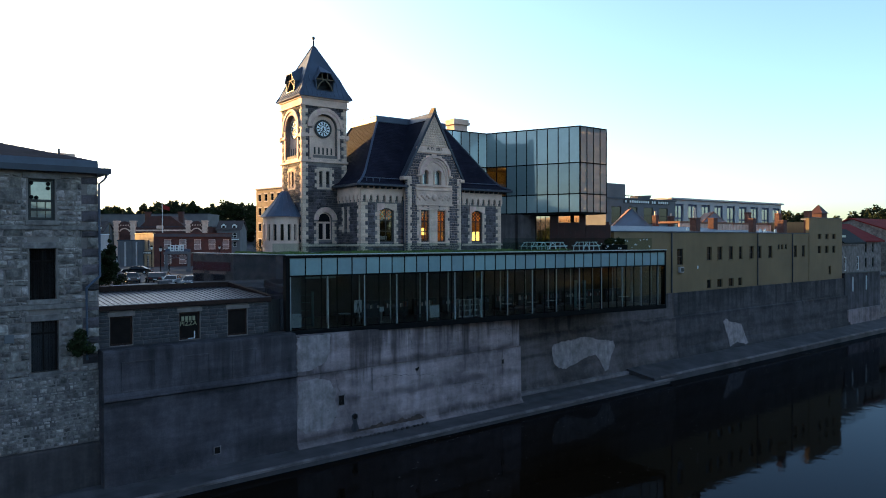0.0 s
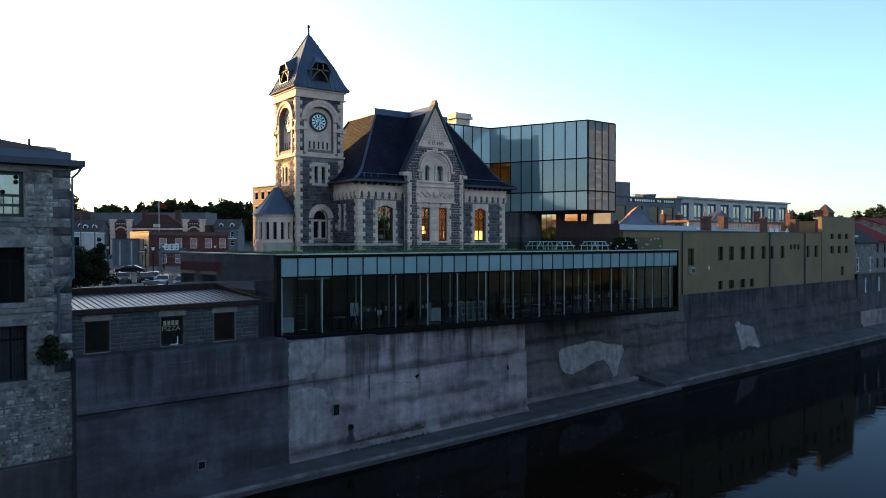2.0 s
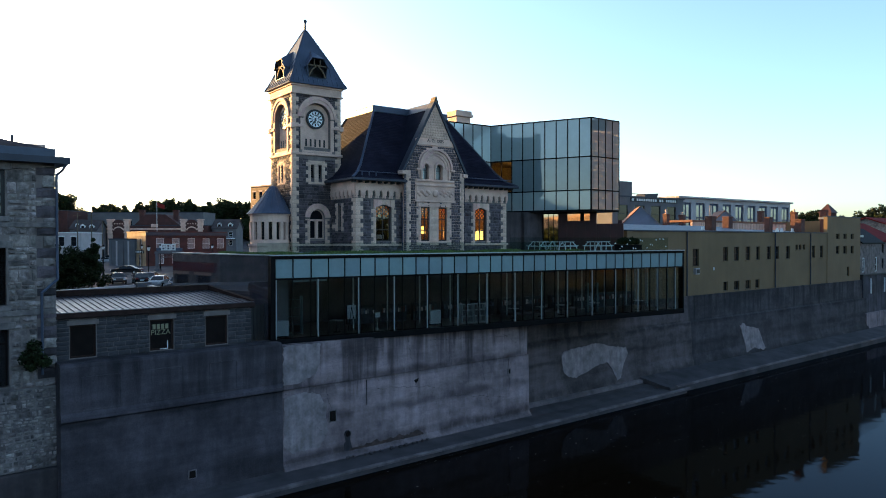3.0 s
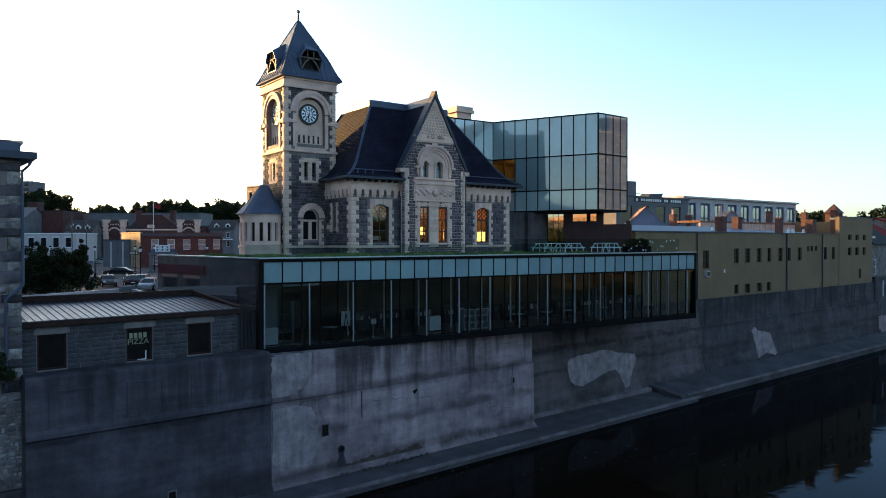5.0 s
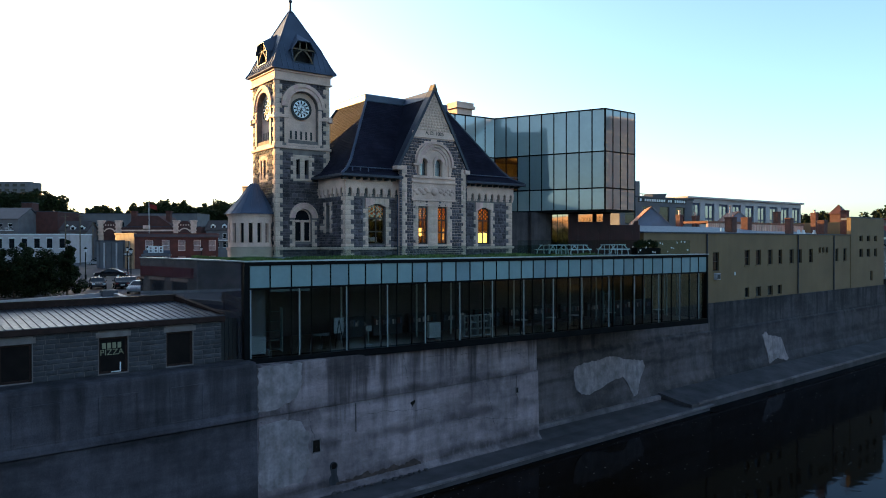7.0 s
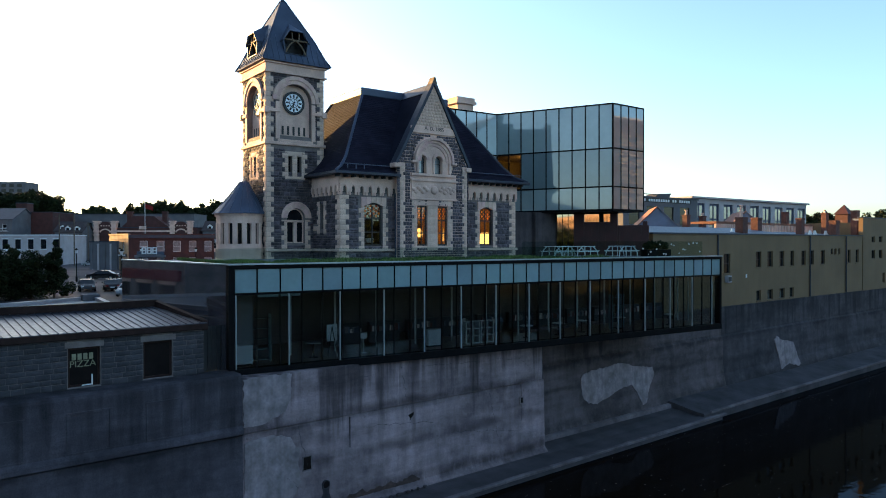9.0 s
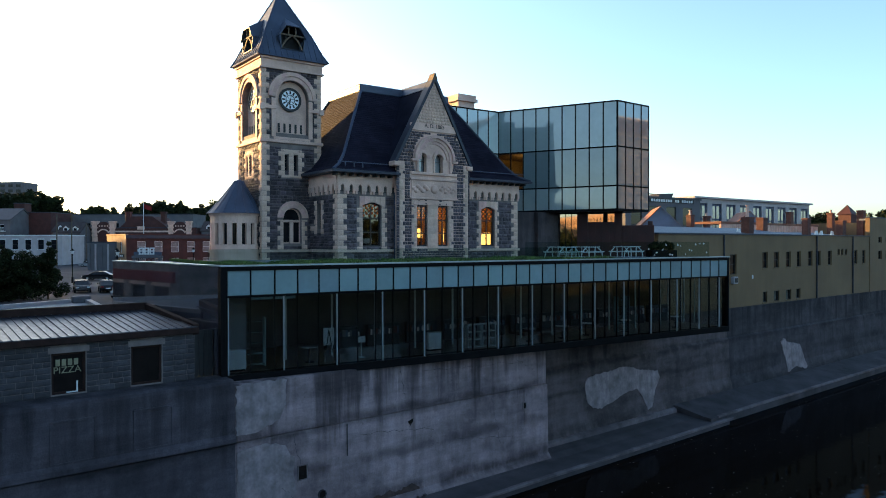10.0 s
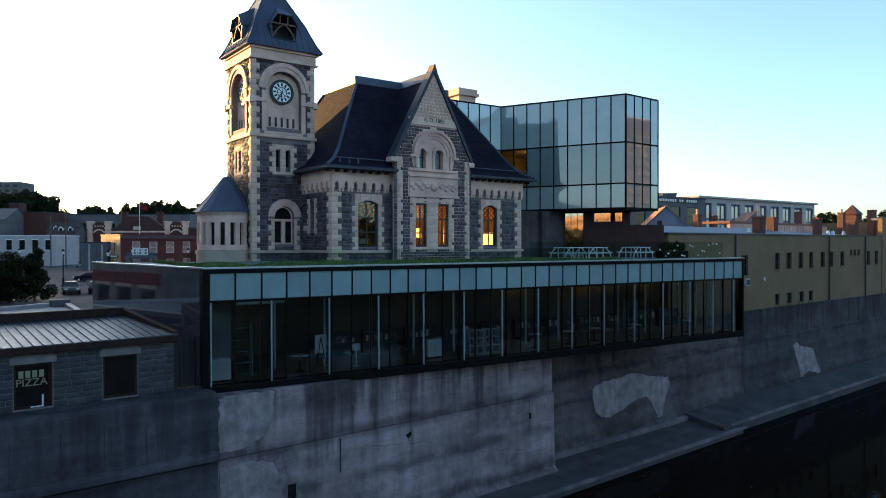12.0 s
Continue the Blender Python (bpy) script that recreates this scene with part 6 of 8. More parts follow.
# red brick shop; low sun on its end wall is put into a paler brick
CURTAIN = material("pale_curtain", (0.2, 0.165, 0.165), 0.6, vary=0.3, scale=1.5, fine=6, bump=0.0)
SHOP_BRICK = material("dark_red_shop_brick", (0.058, 0.019, 0.017), 0.85, vary=0.25, scale=0.8, fine=12, bump=0.3)
SHOP_END = [(2.2, 3.4, 3.9, 6.1), (5.2, 6.4, 3.9, 6.1), (8.4, 9.6, 3.9, 6.1), (2.4, 3.6, 0.3, 2.5), (7.6, 9.0, 0.0, 2.5)]
red = block("brick_shop", 24.6, 129.5, 6, 19.0, 12, 7.6, SHOP_BRICK, "red brick shop with tall pale windows and a dark cornice", "shop", grid(2.3, 3.6, 5, 1.7, ((3.9, 6.3),)) + grid(2.3, 3.6, 5, 1.7, ((0.5, 2.6),)), SHOP_END, trim=SHOP_BRICK, pane=CURTAIN, frame=FRAME_WHITE)
slab("cornice", (-0.2, 19.2, -0.35, 0.0, 6.9, 7.6), LEAD_DARK, red, "dark cornice")
bm = bmesh.new()
pierced(bm, [(0, -0.5), (12, -0.5), (12, 7.6), (0, 7.6)], [[(p, r), (q, r), (q, s), (p, s)] for p, q, r, s in SHOP_END], -0.12, -0.01)
part("end_facing", bm, BRICK_WARM, red, "end wall in paler brick, coloured as if sunlit", pose(0, 12, 0, 0, 0, -90))
slab("end_coping", (-0.3, 0.3, -0.3, 12.1, 7.6, 7.85), BRICK_WARM, red, "end coping in the same sunlit brick tone")
slab("string_course", (-0.2, -0.12, 0.0, 12, 6.6, 6.85), BRICK_WARM, red)
board = slab("name_board", (-0.25, -0.12, 1.0, 11.0, 2.85, 3.55), FRAME_DARK, red, "dark name board")
for k in range(9):
    slab("letter_bar", (-0.28, -0.25, 1.5 + 1.03 * k, 2.2 + 1.03 * k, 3.03, 3.36), WHITE_PAINT, board)
slab("rooftop_sheet", (9.0, 17.5, 1.0, 6.0, 7.4, 7.7), STEEL_ROOF, red, "pale metal roof sheet")
# steel gateway with a block-letter sign
gate = thing("street_gateway", pose(21.2, 99, 0, 0, 0, -36), "grey steel street gateway with a pale block sign", "gateway")
for x in (-2.4, 2.0):
    slab("post", (x, x + 0.45, -0.3, 0.3, 0, 3.6), GREY_WALL, gate, "", 0.03)
    slab("brace", (x - 0.25, x + 0.7, -0.4, 0.4, 0, 0.5), GREY_WALL, gate, "", 0.03)
slab("beam", (-2.6, 2.7, -0.25, 0.25, 3.3, 3.7), GREY_WALL, gate, "", 0.03)
for k in range(6):
    x = -1.95 + 0.66 * k
    pipe_part("lattice_bar", [(x, 0, 2.6), (x + 0.66, 0, 3.3)], 0.035, GREY_WALL, gate)
    pipe_part("lattice_bar", [(x + 0.66, 0, 2.6), (x, 0, 3.3)], 0.035, GREY_WALL, gate)
pipe_part("arch", [(2.05 * math.cos(a), 0, 1.75 + 0.9 * math.sin(a)) for a in [math.pi * k / 12 for k in range(13)]], 0.06, GREY_WALL, gate, "curved steel arch")
slab("sign_rail", (-2.0, 2.0, -0.12, 0.12, 3.72, 3.9), GREY_WALL, gate, "", 0.02)
slab("sign_back", (-2.3, 2.5, 0.02, 0.12, 3.75, 4.35), LEAD, gate, "dull blue sign board", 0.02)
for k in range(3):
    a = -1.35 + 0.92 * k
    bm = bmesh.new()
    pierced(bm, [(a, 3.9), (a + 0.8, 3.9), (a + 0.8, 5.1), (a, 5.1)], [[(a + 0.2, 4.1), (a + 0.6, 4.1), (a + 0.6, 4.42), (a + 0.2, 4.42)], [(a + 0.2, 4.6), (a + 0.6, 4.6), (a + 0.6, 4.9), (a + 0.2, 4.9)]], -0.2, -0.06)
    part("letter_block", bm, WHITE_PAINT, gate, "white block sign")
# grey hall front beside it
grey = block("grey_hall", 18.8, 139, -36, 6.5, 10, 6.0, GREY_WALL, "grey rendered hall with upright ribs", "hall", (), [(2, 3, 1, 3)], roof="flat")
for k in range(5):
    slab("rib", (0.3 + 1.35 * k, 0.65 + 1.35 * k, -0.25, 0, 0, 5.7), WHITE_WALL if k % 2 else GREY_WALL, grey, "", 0.03)
# white two-storey terrace
block("white_terrace", -22, 212, -36, 52, 12, 7.9, WHITE_WALL, "long white two-storey building with dark windows", "terrace", grid(1.5, 3.4, 15, 1.5, ((4.3, 6.9),)), trim=WHITE_PAINT)
apts = block("pale_apartments", -2, 240, -36, 18, 14, 13.2, GREY_WALL, "pale apartment house with small balconies", "apartment house", grid(2, 3.2, 5, 1.4, ((9.9, 11.9), (6.5, 8.5))), roof="gable_x", rise=3.8, roof_mat=LEAD_DARK, frame=FRAME_WHITE)
for k in range(5):
    for z in (9.6, 6.2):
        slab("balcony", (1.6 + 3.2 * k, 3.9 + 3.2 * k, -1.1, 0.0, z, z + 0.2), WHITE_PAINT, apts)
        slab("balcony_rail", (1.6 + 3.2 * k, 3.9 + 3.2 * k, -1.1, -1.02, z + 0.75, z + 0.9), WHITE_PAINT, apts)
block("dark_brick_block", 15.5, 240, -36, 11, 14, 16, BRICK, "tall plain dark brick block", "brick block", [(0.6, 1.6, 12.5, 13.7), (0.6, 1.6, 10.5, 11.5)])
block("brick_stack", 14.8, 241, -36, 3.4, 4, 19, BRICK, "dark brick stair tower", "brick tower")
# school with gabled towers
SCHOOL = pose(28, 222, 0, 0, 0, -36) @ Matrix.Translation((7.4, 0, 0))
sp = SCHOOL.translation
sc = block("brick_school", sp.x, sp.y, -36, 33.0, 16, 10.7, BRICK, "red brick school with curved gables between pale stone turrets", "school", grid(7.6, 3.9, 5, 2.0, ((6.5, 8.9),)))
slab("stone_band", (7.0, 24.0, -0.12, 0.0, 9.4, 9.9), LIMESTONE, sc, "pale stone band")
slab("stone_crest", (14.3, 16.7, -0.2, 0.0, 10.2, 11.3), LIMESTONE, sc, "carved stone crest", 0.1)
for x in (0.2, 24.4):
    for tx in (x, x + 5.6):
        tr = slab("stone_turret", (tx, tx + 1.5, -0.8, 0.8, -1, 12.5), LIMESTONE, sc, "pale stone turret", 0.1)
        for k, z in enumerate((8.2, 9.4, 10.6, 11.8)):
            slab("quoin", (tx - 0.2, tx + 1.7, -0.9, 0.4, z, z + 0.5), LIMESTONE, tr, "", 0.04)
        slab("turret_cap", (tx - 0.25, tx + 1.75, -1.0, 1.0, 12.5, 12.95), LIMESTONE, tr, "", 0.08)
    bm = bmesh.new()
    prism(bm, [(x + 1.5, 8), (x + 5.6, 8), (x + 5.6, 11.9)] + [(x + 3.55 + 1.5 * math.cos(a), 12.0 + 0.75 * math.sin(a)) for a in [math.pi * k / 8 for k in range(9)]] + [(x + 1.5, 11.9)], -0.5, 0.0)
    part("curved_gable", bm, BRICK, sc, "curved red brick gable")
    bm = bmesh.new()
    arc = [math.pi * (0.12 + 0.76 * k / 10) for k in range(11)]
    prism(bm, [(x + 3.55 + 2.0 * math.cos(a), 8.6 + 1.9 * math.sin(a)) for a in arc] + [(x + 3.55 + 1.65 * math.cos(a), 8.6 + 1.5 * math.sin(a)) for a in reversed(arc)], -0.6, -0.5)
    part("stone_arch", bm, LIMESTONE, sc, "pale stone arch")
    for k in range(4):
        slab("stone_chequer", (x + 2.1 + 0.85 * k, x + 2.5 + 0.85 * k, -0.56, -0.5, 11.2, 11.6), LIMESTONE, sc)
bm = bmesh.new()
prism(bm, [(8.2, 10.7), (24.0, 10.7), (18.8, 14.5), (12.2, 14.5)], 0.6, 14)
part("roof_hip", bm, BRICK, sc, "red tiled hip roof")
for x in (9.2, 20.6):
    slab("chimney", (x, x + 1.5, 3, 4.5, 10.7, 16.0), BRICK, sc, "brick chimney", 0.05)
    slab("chimney_cap", (x - 0.15, x + 1.65, 2.85, 4.65, 15.6, 16.1), BRICK, sc, "", 0.05)
def dormer_house(lx, ly, w, h, rise, label):
    """A house with its eaves to the street, two roof dormers and a porch, placed from the school's corner."""
    p = SCHOOL @ Vector((lx, ly, 0))
    hb = block("dormer_house", p.x, p.y, -36, w, 8, h, GREY_WALL, label, "house", grid(0.8, (w - 1.0) / 3, 3, 1.2, ((h - 2.6, h - 0.9), (h - 5.6, h - 3.7))), roof="gable_x", rise=rise, roof_mat=ROOF_BROWN, frame=FRAME_WHITE)
    for cx in (w * 0.27, w * 0.73):
        bm = bmesh.new()
        prism(bm, [(cx - 0.75, h + 0.4), (cx + 0.75, h + 0.4), (cx + 0.75, h + 1.7), (cx, h + 2.3), (cx - 0.75, h + 1.7)], 0.6, 3.2)
        dm = part("dormer", bm, WHITE_PAINT, hb, "white gabled dormer")
        slab("pane", (cx - 0.45, cx + 0.45, 0.56, 0.6, h + 0.7, h + 1.6), PANE_DARK, dm)
        for t in (-1, 1):
            bm = bmesh.new()
            prism(bm, [(cx + t * 0.95, h + 1.6), (cx + t * 0.95, h + 1.75), (cx, h + 2.55), (cx, h + 2.38)], 0.4, 3.3)
            part("dormer_roof", bm, ROOF_BROWN, dm)
    slab("porch_roof", (w * 0.55, w * 0.95, -1.6, 0, h - 3.3, h - 3.0), WHITE_PAINT, hb, "white porch roof", 0.05)
ROOF_BROWN = material("brown_shingle_roof", (0.062, 0.05, 0.05), 0.9, spec=0.08, vary=0.25, scale=0.6, fine=6, bump=0.2)
dormer_house(-11.5, -2, 8.0, 9.4, 3.2, "grey house with white dormers under a brown roof")
dormer_house(-6.8, -7, 6.3, 9.0, 3.2, "small grey house with white dormers beside the school")
dormer_house(34.0, 2, 8.0, 9.6, 3.2, "pale grey house with white dormers past the school")
fp = thing("flagpole", pose(47, 207.5, 0), "pale flagpole with a small red flag", "flagpole")
pipe_part("pole", [(0, 0, 0), (0, 0, 18.8)], 0.09, WHITE_PAINT, fp)
bm = bmesh.new()
for k in range(6):
    a, b = k / 6, (k + 1) / 6
    vs = [bm.verts.new((2.4 * t, 0.25 * math.sin(5 * t), 18.5 - 0.9 * t - s)) for t, s in ((a, 0), (b, 0), (b, 1.4), (a, 1.4))]
    bm.faces.new(vs)
bmesh.ops.remove_doubles(bm, verts=bm.verts[:], dist=1e-4)
part("flag", bm, ROOF_RED, fp, "drooping red flag")
block("flat_roof_works", 30, 250, -36, 46, 14, 16.0, GREY_WALL, "broad grey works building with a dull roof", "works building", grid(3, 5, 8, 2.0, ((11, 13),)))
for k, (x, y) in enumerate(((90, 277), (103.5, 267.5), (117, 258))):
    block("gabled_house", x, y, -36, 9, 9, 10.0, GREY_WALL if k % 2 else LIMESTONE, "grey gabled house with dormer windows", "house", grid(1.2, 3.4, 2, 1.5, ((7.0, 9.0),)), roof="gable_y" if k % 2 else "gable_x", rise=4.2, roof_mat=ROOF_GREY, frame=FRAME_WHITE)
# tall flats behind the tower and on the hill
block("orange_flats", 37.6, 100.4, -80, 16, 14, 16.4, BRICK_WARM, "warm brick block of flats with small windows", "flats", grid(0.9, 2.3, 6, 1.0, ((1.5, 3.0), (4.7, 6.2), (7.9, 9.4), (11.1, 12.6), (14.0, 15.4))), grid(1.5, 3.0, 4, 1.0, ((4.7, 6.2), (7.9, 9.4), (11.1, 12.6), (14.0, 15.4))), trim=LIMESTONE)
block("hill_flats", 26, 505, -36, 22, 16, 34, GREY_WALL, "grey block of flats on the hill", "flats", grid(2, 5, 4, 3.0, [(24.5 + 3.2 * k, 26.3 + 3.2 * k) for k in range(3)]), z=11)

# ---- behind the ochre block ----
salt = block("stone_works", 76.0, 40.0, 0, 19.5, 16, 12.9, GREY_WALL, "grey works building with a painted name band", "works", grid(1.4, 4.4, 4, 2.6, ((8.6, 11.6),)), roof="flat")
slab("name_band", (4.6, 17.5, -0.1, 0.0, 12.2, 12.9), FRAME_DARK, salt, "dark painted name band")
for k in range(20):
    if k not in (1, 11, 14):
        slab("letter_bar", (4.9 + 0.62 * k, 5.3 + 0.62 * k, -0.14, -0.1, 12.35, 12.75), WHITE_PAINT, salt)
slab("lift_house", (-0.5, 5.6, 0.4, 6, 12.4, 15.6), GREY_WALL, salt, "plain grey lift house", 0.05)
bm = bmesh.new()
for k in range(9):
    cuboid(bm, 6 + 0.9 * k, 6.06 + 0.9 * k, 3, 3.06, 12.7, 13.9)
cuboid(bm, 6, 13.5, 3, 3.06, 13.8, 13.9)
cuboid(bm, 6, 13.5, 3, 3.06, 13.3, 13.38)
part("roof_railing", bm, FRAME_DARK, salt, "thin roof railing")
bm = bmesh.new()
prism(bm, [(12.5, 12.7), (16, 12.7), (17, 14.2), (13.2, 14.0)], 3.5, 5.5)
part("roof_canopy", bm, LEAD_DARK, salt, "dark roof canopy")

def ochre_roof():
    m = RIVER @ Matrix.Translation((0, 0.9, 6.25))
    sl = thing("roof_curb", m, "grey-blue metal roof edge on the ochre building", "roof")
    bm = bmesh.new()
    prism(bm, [(0.8, 0), (5.5, 0.9), (5.5, 1.0), (0.8, 0.35)], 34.5, 58)
    part("roof_slope", bm, LEAD, sl, "blue-grey sheet roof slope", Matrix(((0, 1, 0, 0), (1, 0, 0, 0), (0, 0, 1, 0), (0, 0, 0, 1))))
    bm = bmesh.new()
    prism(bm, [(0.8, -0.1), (6, 0.6), (6, 0.7), (0.8, 0.1)], 58, 75.4)
    part("roof_slope", bm, ROOF_GREY, sl, "grey roof slope", Matrix(((0, 1, 0, 0), (1, 0, 0, 0), (0, 0, 1, 0), (0, 0, 0, 1))))
    # sunlit corrugated parapet further back
    u0, u1, v, z0, z1 = 59.5, 84.0, 9.0, 0.2, 1.6
    w = slab("sheet_wall", (u0, u1, v, v + 0.2, z0, z1), LIMESTONE, sl, "pale corrugated parapet")
    k = u0
    while k < u1 - 0.2:
        slab("rib", (k, k + 0.16, v - 0.05, v, z0, z1), LIMESTONE, w)
        k += 0.42
    slab("cap", (u0 - 0.1, u1 + 0.1, v - 0.1, v + 3.0, z1, z1 + 0.25), ROOF_ORANGE, sl, "orange sheet roof")
    for x, y, top, w, pot in ((50.1, 4.7, 8.13, 1.0, 1.05), (59.2, 8.4, 8.37, 1.0, 0.0), (83.5, 18.1, 9.9, 0.9, 0.0), (66.0, 7.3, 8.4, 0.85, 0.0), (76.1, 9.4, 9.3, 0.82, 0.3), (69.4, 5.2, 8.16, 1.0, 0.0), (85.2, 9.8, 9.85, 1.0, 0.0), (65.1, 18.7, 9.0, 0.8, 0.3), (60.5, 17.8, 9.0, 0.8, 0.5)):
        ch = thing("chimney", pose(x - w / 2, y, 6.3, 0, 0, 3.3), "square red brick chimney with a stepped cap", "chimney", "roof chimneys")
        h = top - 6.3
        slab("shaft", (0.04, w - 0.04, 0.04, w * 0.8, 0, h - 0.2), BRICK_STACK, ch, "", 0.02)
        slab("cap", (0, w, 0, w * 0.8 + 0.04, h - 0.2, h), BRICK_STACK, ch, "", 0.03)
        if pot:
            bm = bmesh.new()
            bmesh.ops.create_cone(bm, cap_ends=True, segments=12, radius1=0.15, radius2=0.11, depth=pot, matrix=Matrix.Translation((w * 0.4, w * 0.4, h + pot / 2)))
            bmesh.ops.create_cone(bm, cap_ends=True, segments=12, radius1=0.16, radius2=0.16, depth=0.1, matrix=Matrix.Translation((w * 0.4, w * 0.4, h + pot)))
            part("pot", bm, LIMESTONE, ch, "pale chimney pot")
    for u in (49.5, 66.0, 67.2, 70.0):
        bm = bmesh.new()
        bmesh.ops.create_cone(bm, cap_ends=True, segments=10, radius1=0.25, radius2=0.12, depth=0.6, matrix=Matrix.Translation((u, 1.8, 0.5)))
        part("roof_vent", bm, WHITE_PAINT, sl, "small white roof vent")
ROOF_ORANGE = material("orange_sheet", (0.17, 0.062, 0.034), 0.7, vary=0.25, scale=1, fine=8, bump=0.1)
BRICK_STACK = material("chimney_brick", (0.09, 0.034, 0.026), 0.85, vary=0.25, scale=3, fine=16, bump=0.3)
ochre_roof()

def gabled_shed(x, y, top, half, rise, deep):
    """A narrow house whose blue-clad gable shows over the roofs."""
    g = thing("gabled_shed", pose(x, y, 0, 0, 0, -47), "narrow house with a blue-grey clad gable and a sun-tinted left slope", "house", "gabled sheds")
    e = top - rise
    bm = bmesh.new()
    prism(bm, [(-half, 0), (half, 0), (half, e), (0, top - 0.1), (-half, e)], 0, deep)
    part("gable", bm, GABLE_BLUE, g, "blue-grey clad gable wall")
    for s_ in (-1, 1):
        bm = bmesh.new()
        prism(bm, [(0, top), (s_ * (half + 0.3), e - 0.22), (s_ * (half + 0.3), e - 0.36), (0, top - 0.14)], -0.2, deep + 0.2)
        # left slope coloured orange in place of low sunlight, right slope plain grey
        part("roof", bm, ROOF_ORANGE if s_ < 0 else ROOF_GREY, g, "orange roof slope, tinted as if sunlit" if s_ < 0 else "grey roof slope")
GABLE_BLUE = material("blue_grey_cladding", (0.1, 0.15, 0.23), 0.6, vary=0.15, scale=0.8, fine=8, bump=0.1)
gabled_shed(61.0, 22.6, 10.2, 2.6, 2.6, 9)
gabled_shed(81.4, 23.0, 10.15, 2.0, 1.9, 8)

# houses beyond the ochre block, on the river wall
def river_house():
    h = thing("river_house", RIVER @ Matrix.Translation((86.2, 1.1, 0.9)), "grey riverside outhouse with white-framed windows and a black lean-to roof", "house")
    wins = [(1.3, 2.0, 0.3, 2.3), (5.8, 6.5, 0.3, 2.3)]
    bm = bmesh.new()
    pierced(bm, [(0, 0), (8.4, 0), (8.4, 3.9), (0, 3.9)], [[(a, c), (b, c), (b, d), (a, d)] for a, b, c, d in wins], 0, 0.35)
    cuboid(bm, 0, 0.35, 0.35, 3.0, 0, 3.9)
    cuboid(bm, 8.05, 8.4, 0.35, 3.0, 0, 3.9)
    part("wall", bm, RUBBLE_FACE, h, "grey rendered wall")
    for k, (a, b, c, d) in enumerate(wins):
        window(h, a, b, c, d, 0.02, 0, FRAME_WHITE if k < 2 else FRAME_DARK, PANE_DARK, 0.1, ((c + d) / 2,), (), 0.1)
    for name, loop, u0, u1, mat, lab in (("roof", [(-0.4, 4.15), (2.4, 6.2), (2.4, 6.35), (-0.4, 4.35)], 0.3, 8.3, BLACK_METAL, "black lean-to roof"),):
        bm = bmesh.new()
        prism(bm, loop, u0, u1)
        part(name, bm, mat, h, lab, Matrix(((0, 1, 0, 0), (1, 0, 0, 0), (0, 0, 1, 0), (0, 0, 0, 1))))
    slab("skylight", (1.0, 3.4, 0.6, 1.3, 5.1, 5.4), PALE_FIN, h, "pale skylight")
    slab("lower_wall", (0.4, 13.6, -0.42, 0.0, -5.3, 0.0), CONCRETE_SOOT, h, "dark stone wall under the house", 0.05)
    slab("wall_foot", (0.9, 12.6, -0.75, -0.1, -8.0, -5.2), CONCRETE, h, "pale streaked concrete foot of the wall", 0.05)
    slab("sill_ledge", (0, 12.4, -0.6, 0.1, -0.12, 0.05), FRAME_DARK, h, "dark ledge", 0.02)
    for u in (3.0, 8.0):
        pipe_part("drain_pipe", [(u, -0.5, -0.6), (u, -0.5, -2.6)], 0.09, WHITE_PAINT, h, "white drain pipe")
river_house()
back_house = thing("red_roof_house", RIVER @ Matrix.Translation((95.2, 4.0, 0.2)), "grey stone house under a dark red pitched roof behind the lean-to", "house")
wins = [(a, a + 0.8, c, d) for a in (8.0, 11.0) for c, d in ((1.0, 2.6), (3.4, 4.9))]
bm = bmesh.new()
pierced(bm, [(0, 0), (14.8, 0), (14.8, 5.2), (0, 5.2)], [[(a, c), (b, c), (b, d), (a, d)] for a, b, c, d in wins], 0, 0.35)
cuboid(bm, 0, 0.35, 0.35, 9.6, 0, 5.2)
cuboid(bm, 14.45, 14.8, 0.35, 9.6, 0, 5.2)
part("wall", bm, RUBBLE_FACE, back_house, "grey stone wall")
for a, b, c, d in wins:
    window(back_house, a, b, c, d, 0.08, 0, FRAME_DARK, PANE_DARK, 0.1, ((c + d) / 2,), (), 0.1)
bm = bmesh.new()
prism(bm, [(-0.5, 5.1), (5.0, 7.95), (10.5, 5.1), (10.5, 5.3), (5.0, 8.15), (-0.5, 5.3)], -0.3, 15.2)
part("roof", bm, ROOF_RED, back_house, "dark red pitched roof", Matrix(((0, 1, 0, 0), (1, 0, 0, 0), (0, 0, 1, 0), (0, 0, 0, 1))))
for u in (0.0, 14.45):
    bm = bmesh.new()
    prism(bm, [(0, 5.2), (9.6, 5.2), (5.0, 7.9)], u, u + 0.35)
    part("gable", bm, RUBBLE_FACE, back_house, "grey stone gable", Matrix(((0, 1, 0, 0), (1, 0, 0, 0), (0, 0, 1, 0), (0, 0, 0, 1))))
grey_house = thing("grey_gable_house", RIVER @ Matrix.Translation((114.7, 4.8, 0.2)), "pale grey stone riverside house under a red roof", "house")
bm = bmesh.new()
prism(bm, [(0, -7.5), (11, -7.5), (11, 7.1), (5.5, 9.05), (0, 7.1)], 0, 0.4)
part("gable", bm, RUBBLE_FACE, grey_house, "grey stone gable wall", Matrix(((0, 1, 0, 0), (1, 0, 0, 0), (0, 0, 1, 0), (0, 0, 0, 1))))
wins = grid(1.6, 3.2, 5, 1.1, ((1.5, 3.2), (4.4, 6.0)))
bm = bmesh.new()
pierced(bm, [(0.4, -7.5), (18, -7.5), (18, 7.1), (0.4, 7.1)], [[(a, c), (b, c), (b, d), (a, d)] for a, b, c, d in wins], 0, 0.4)
part("wall", bm, RUBBLE_FACE, grey_house, "grey stone front wall")
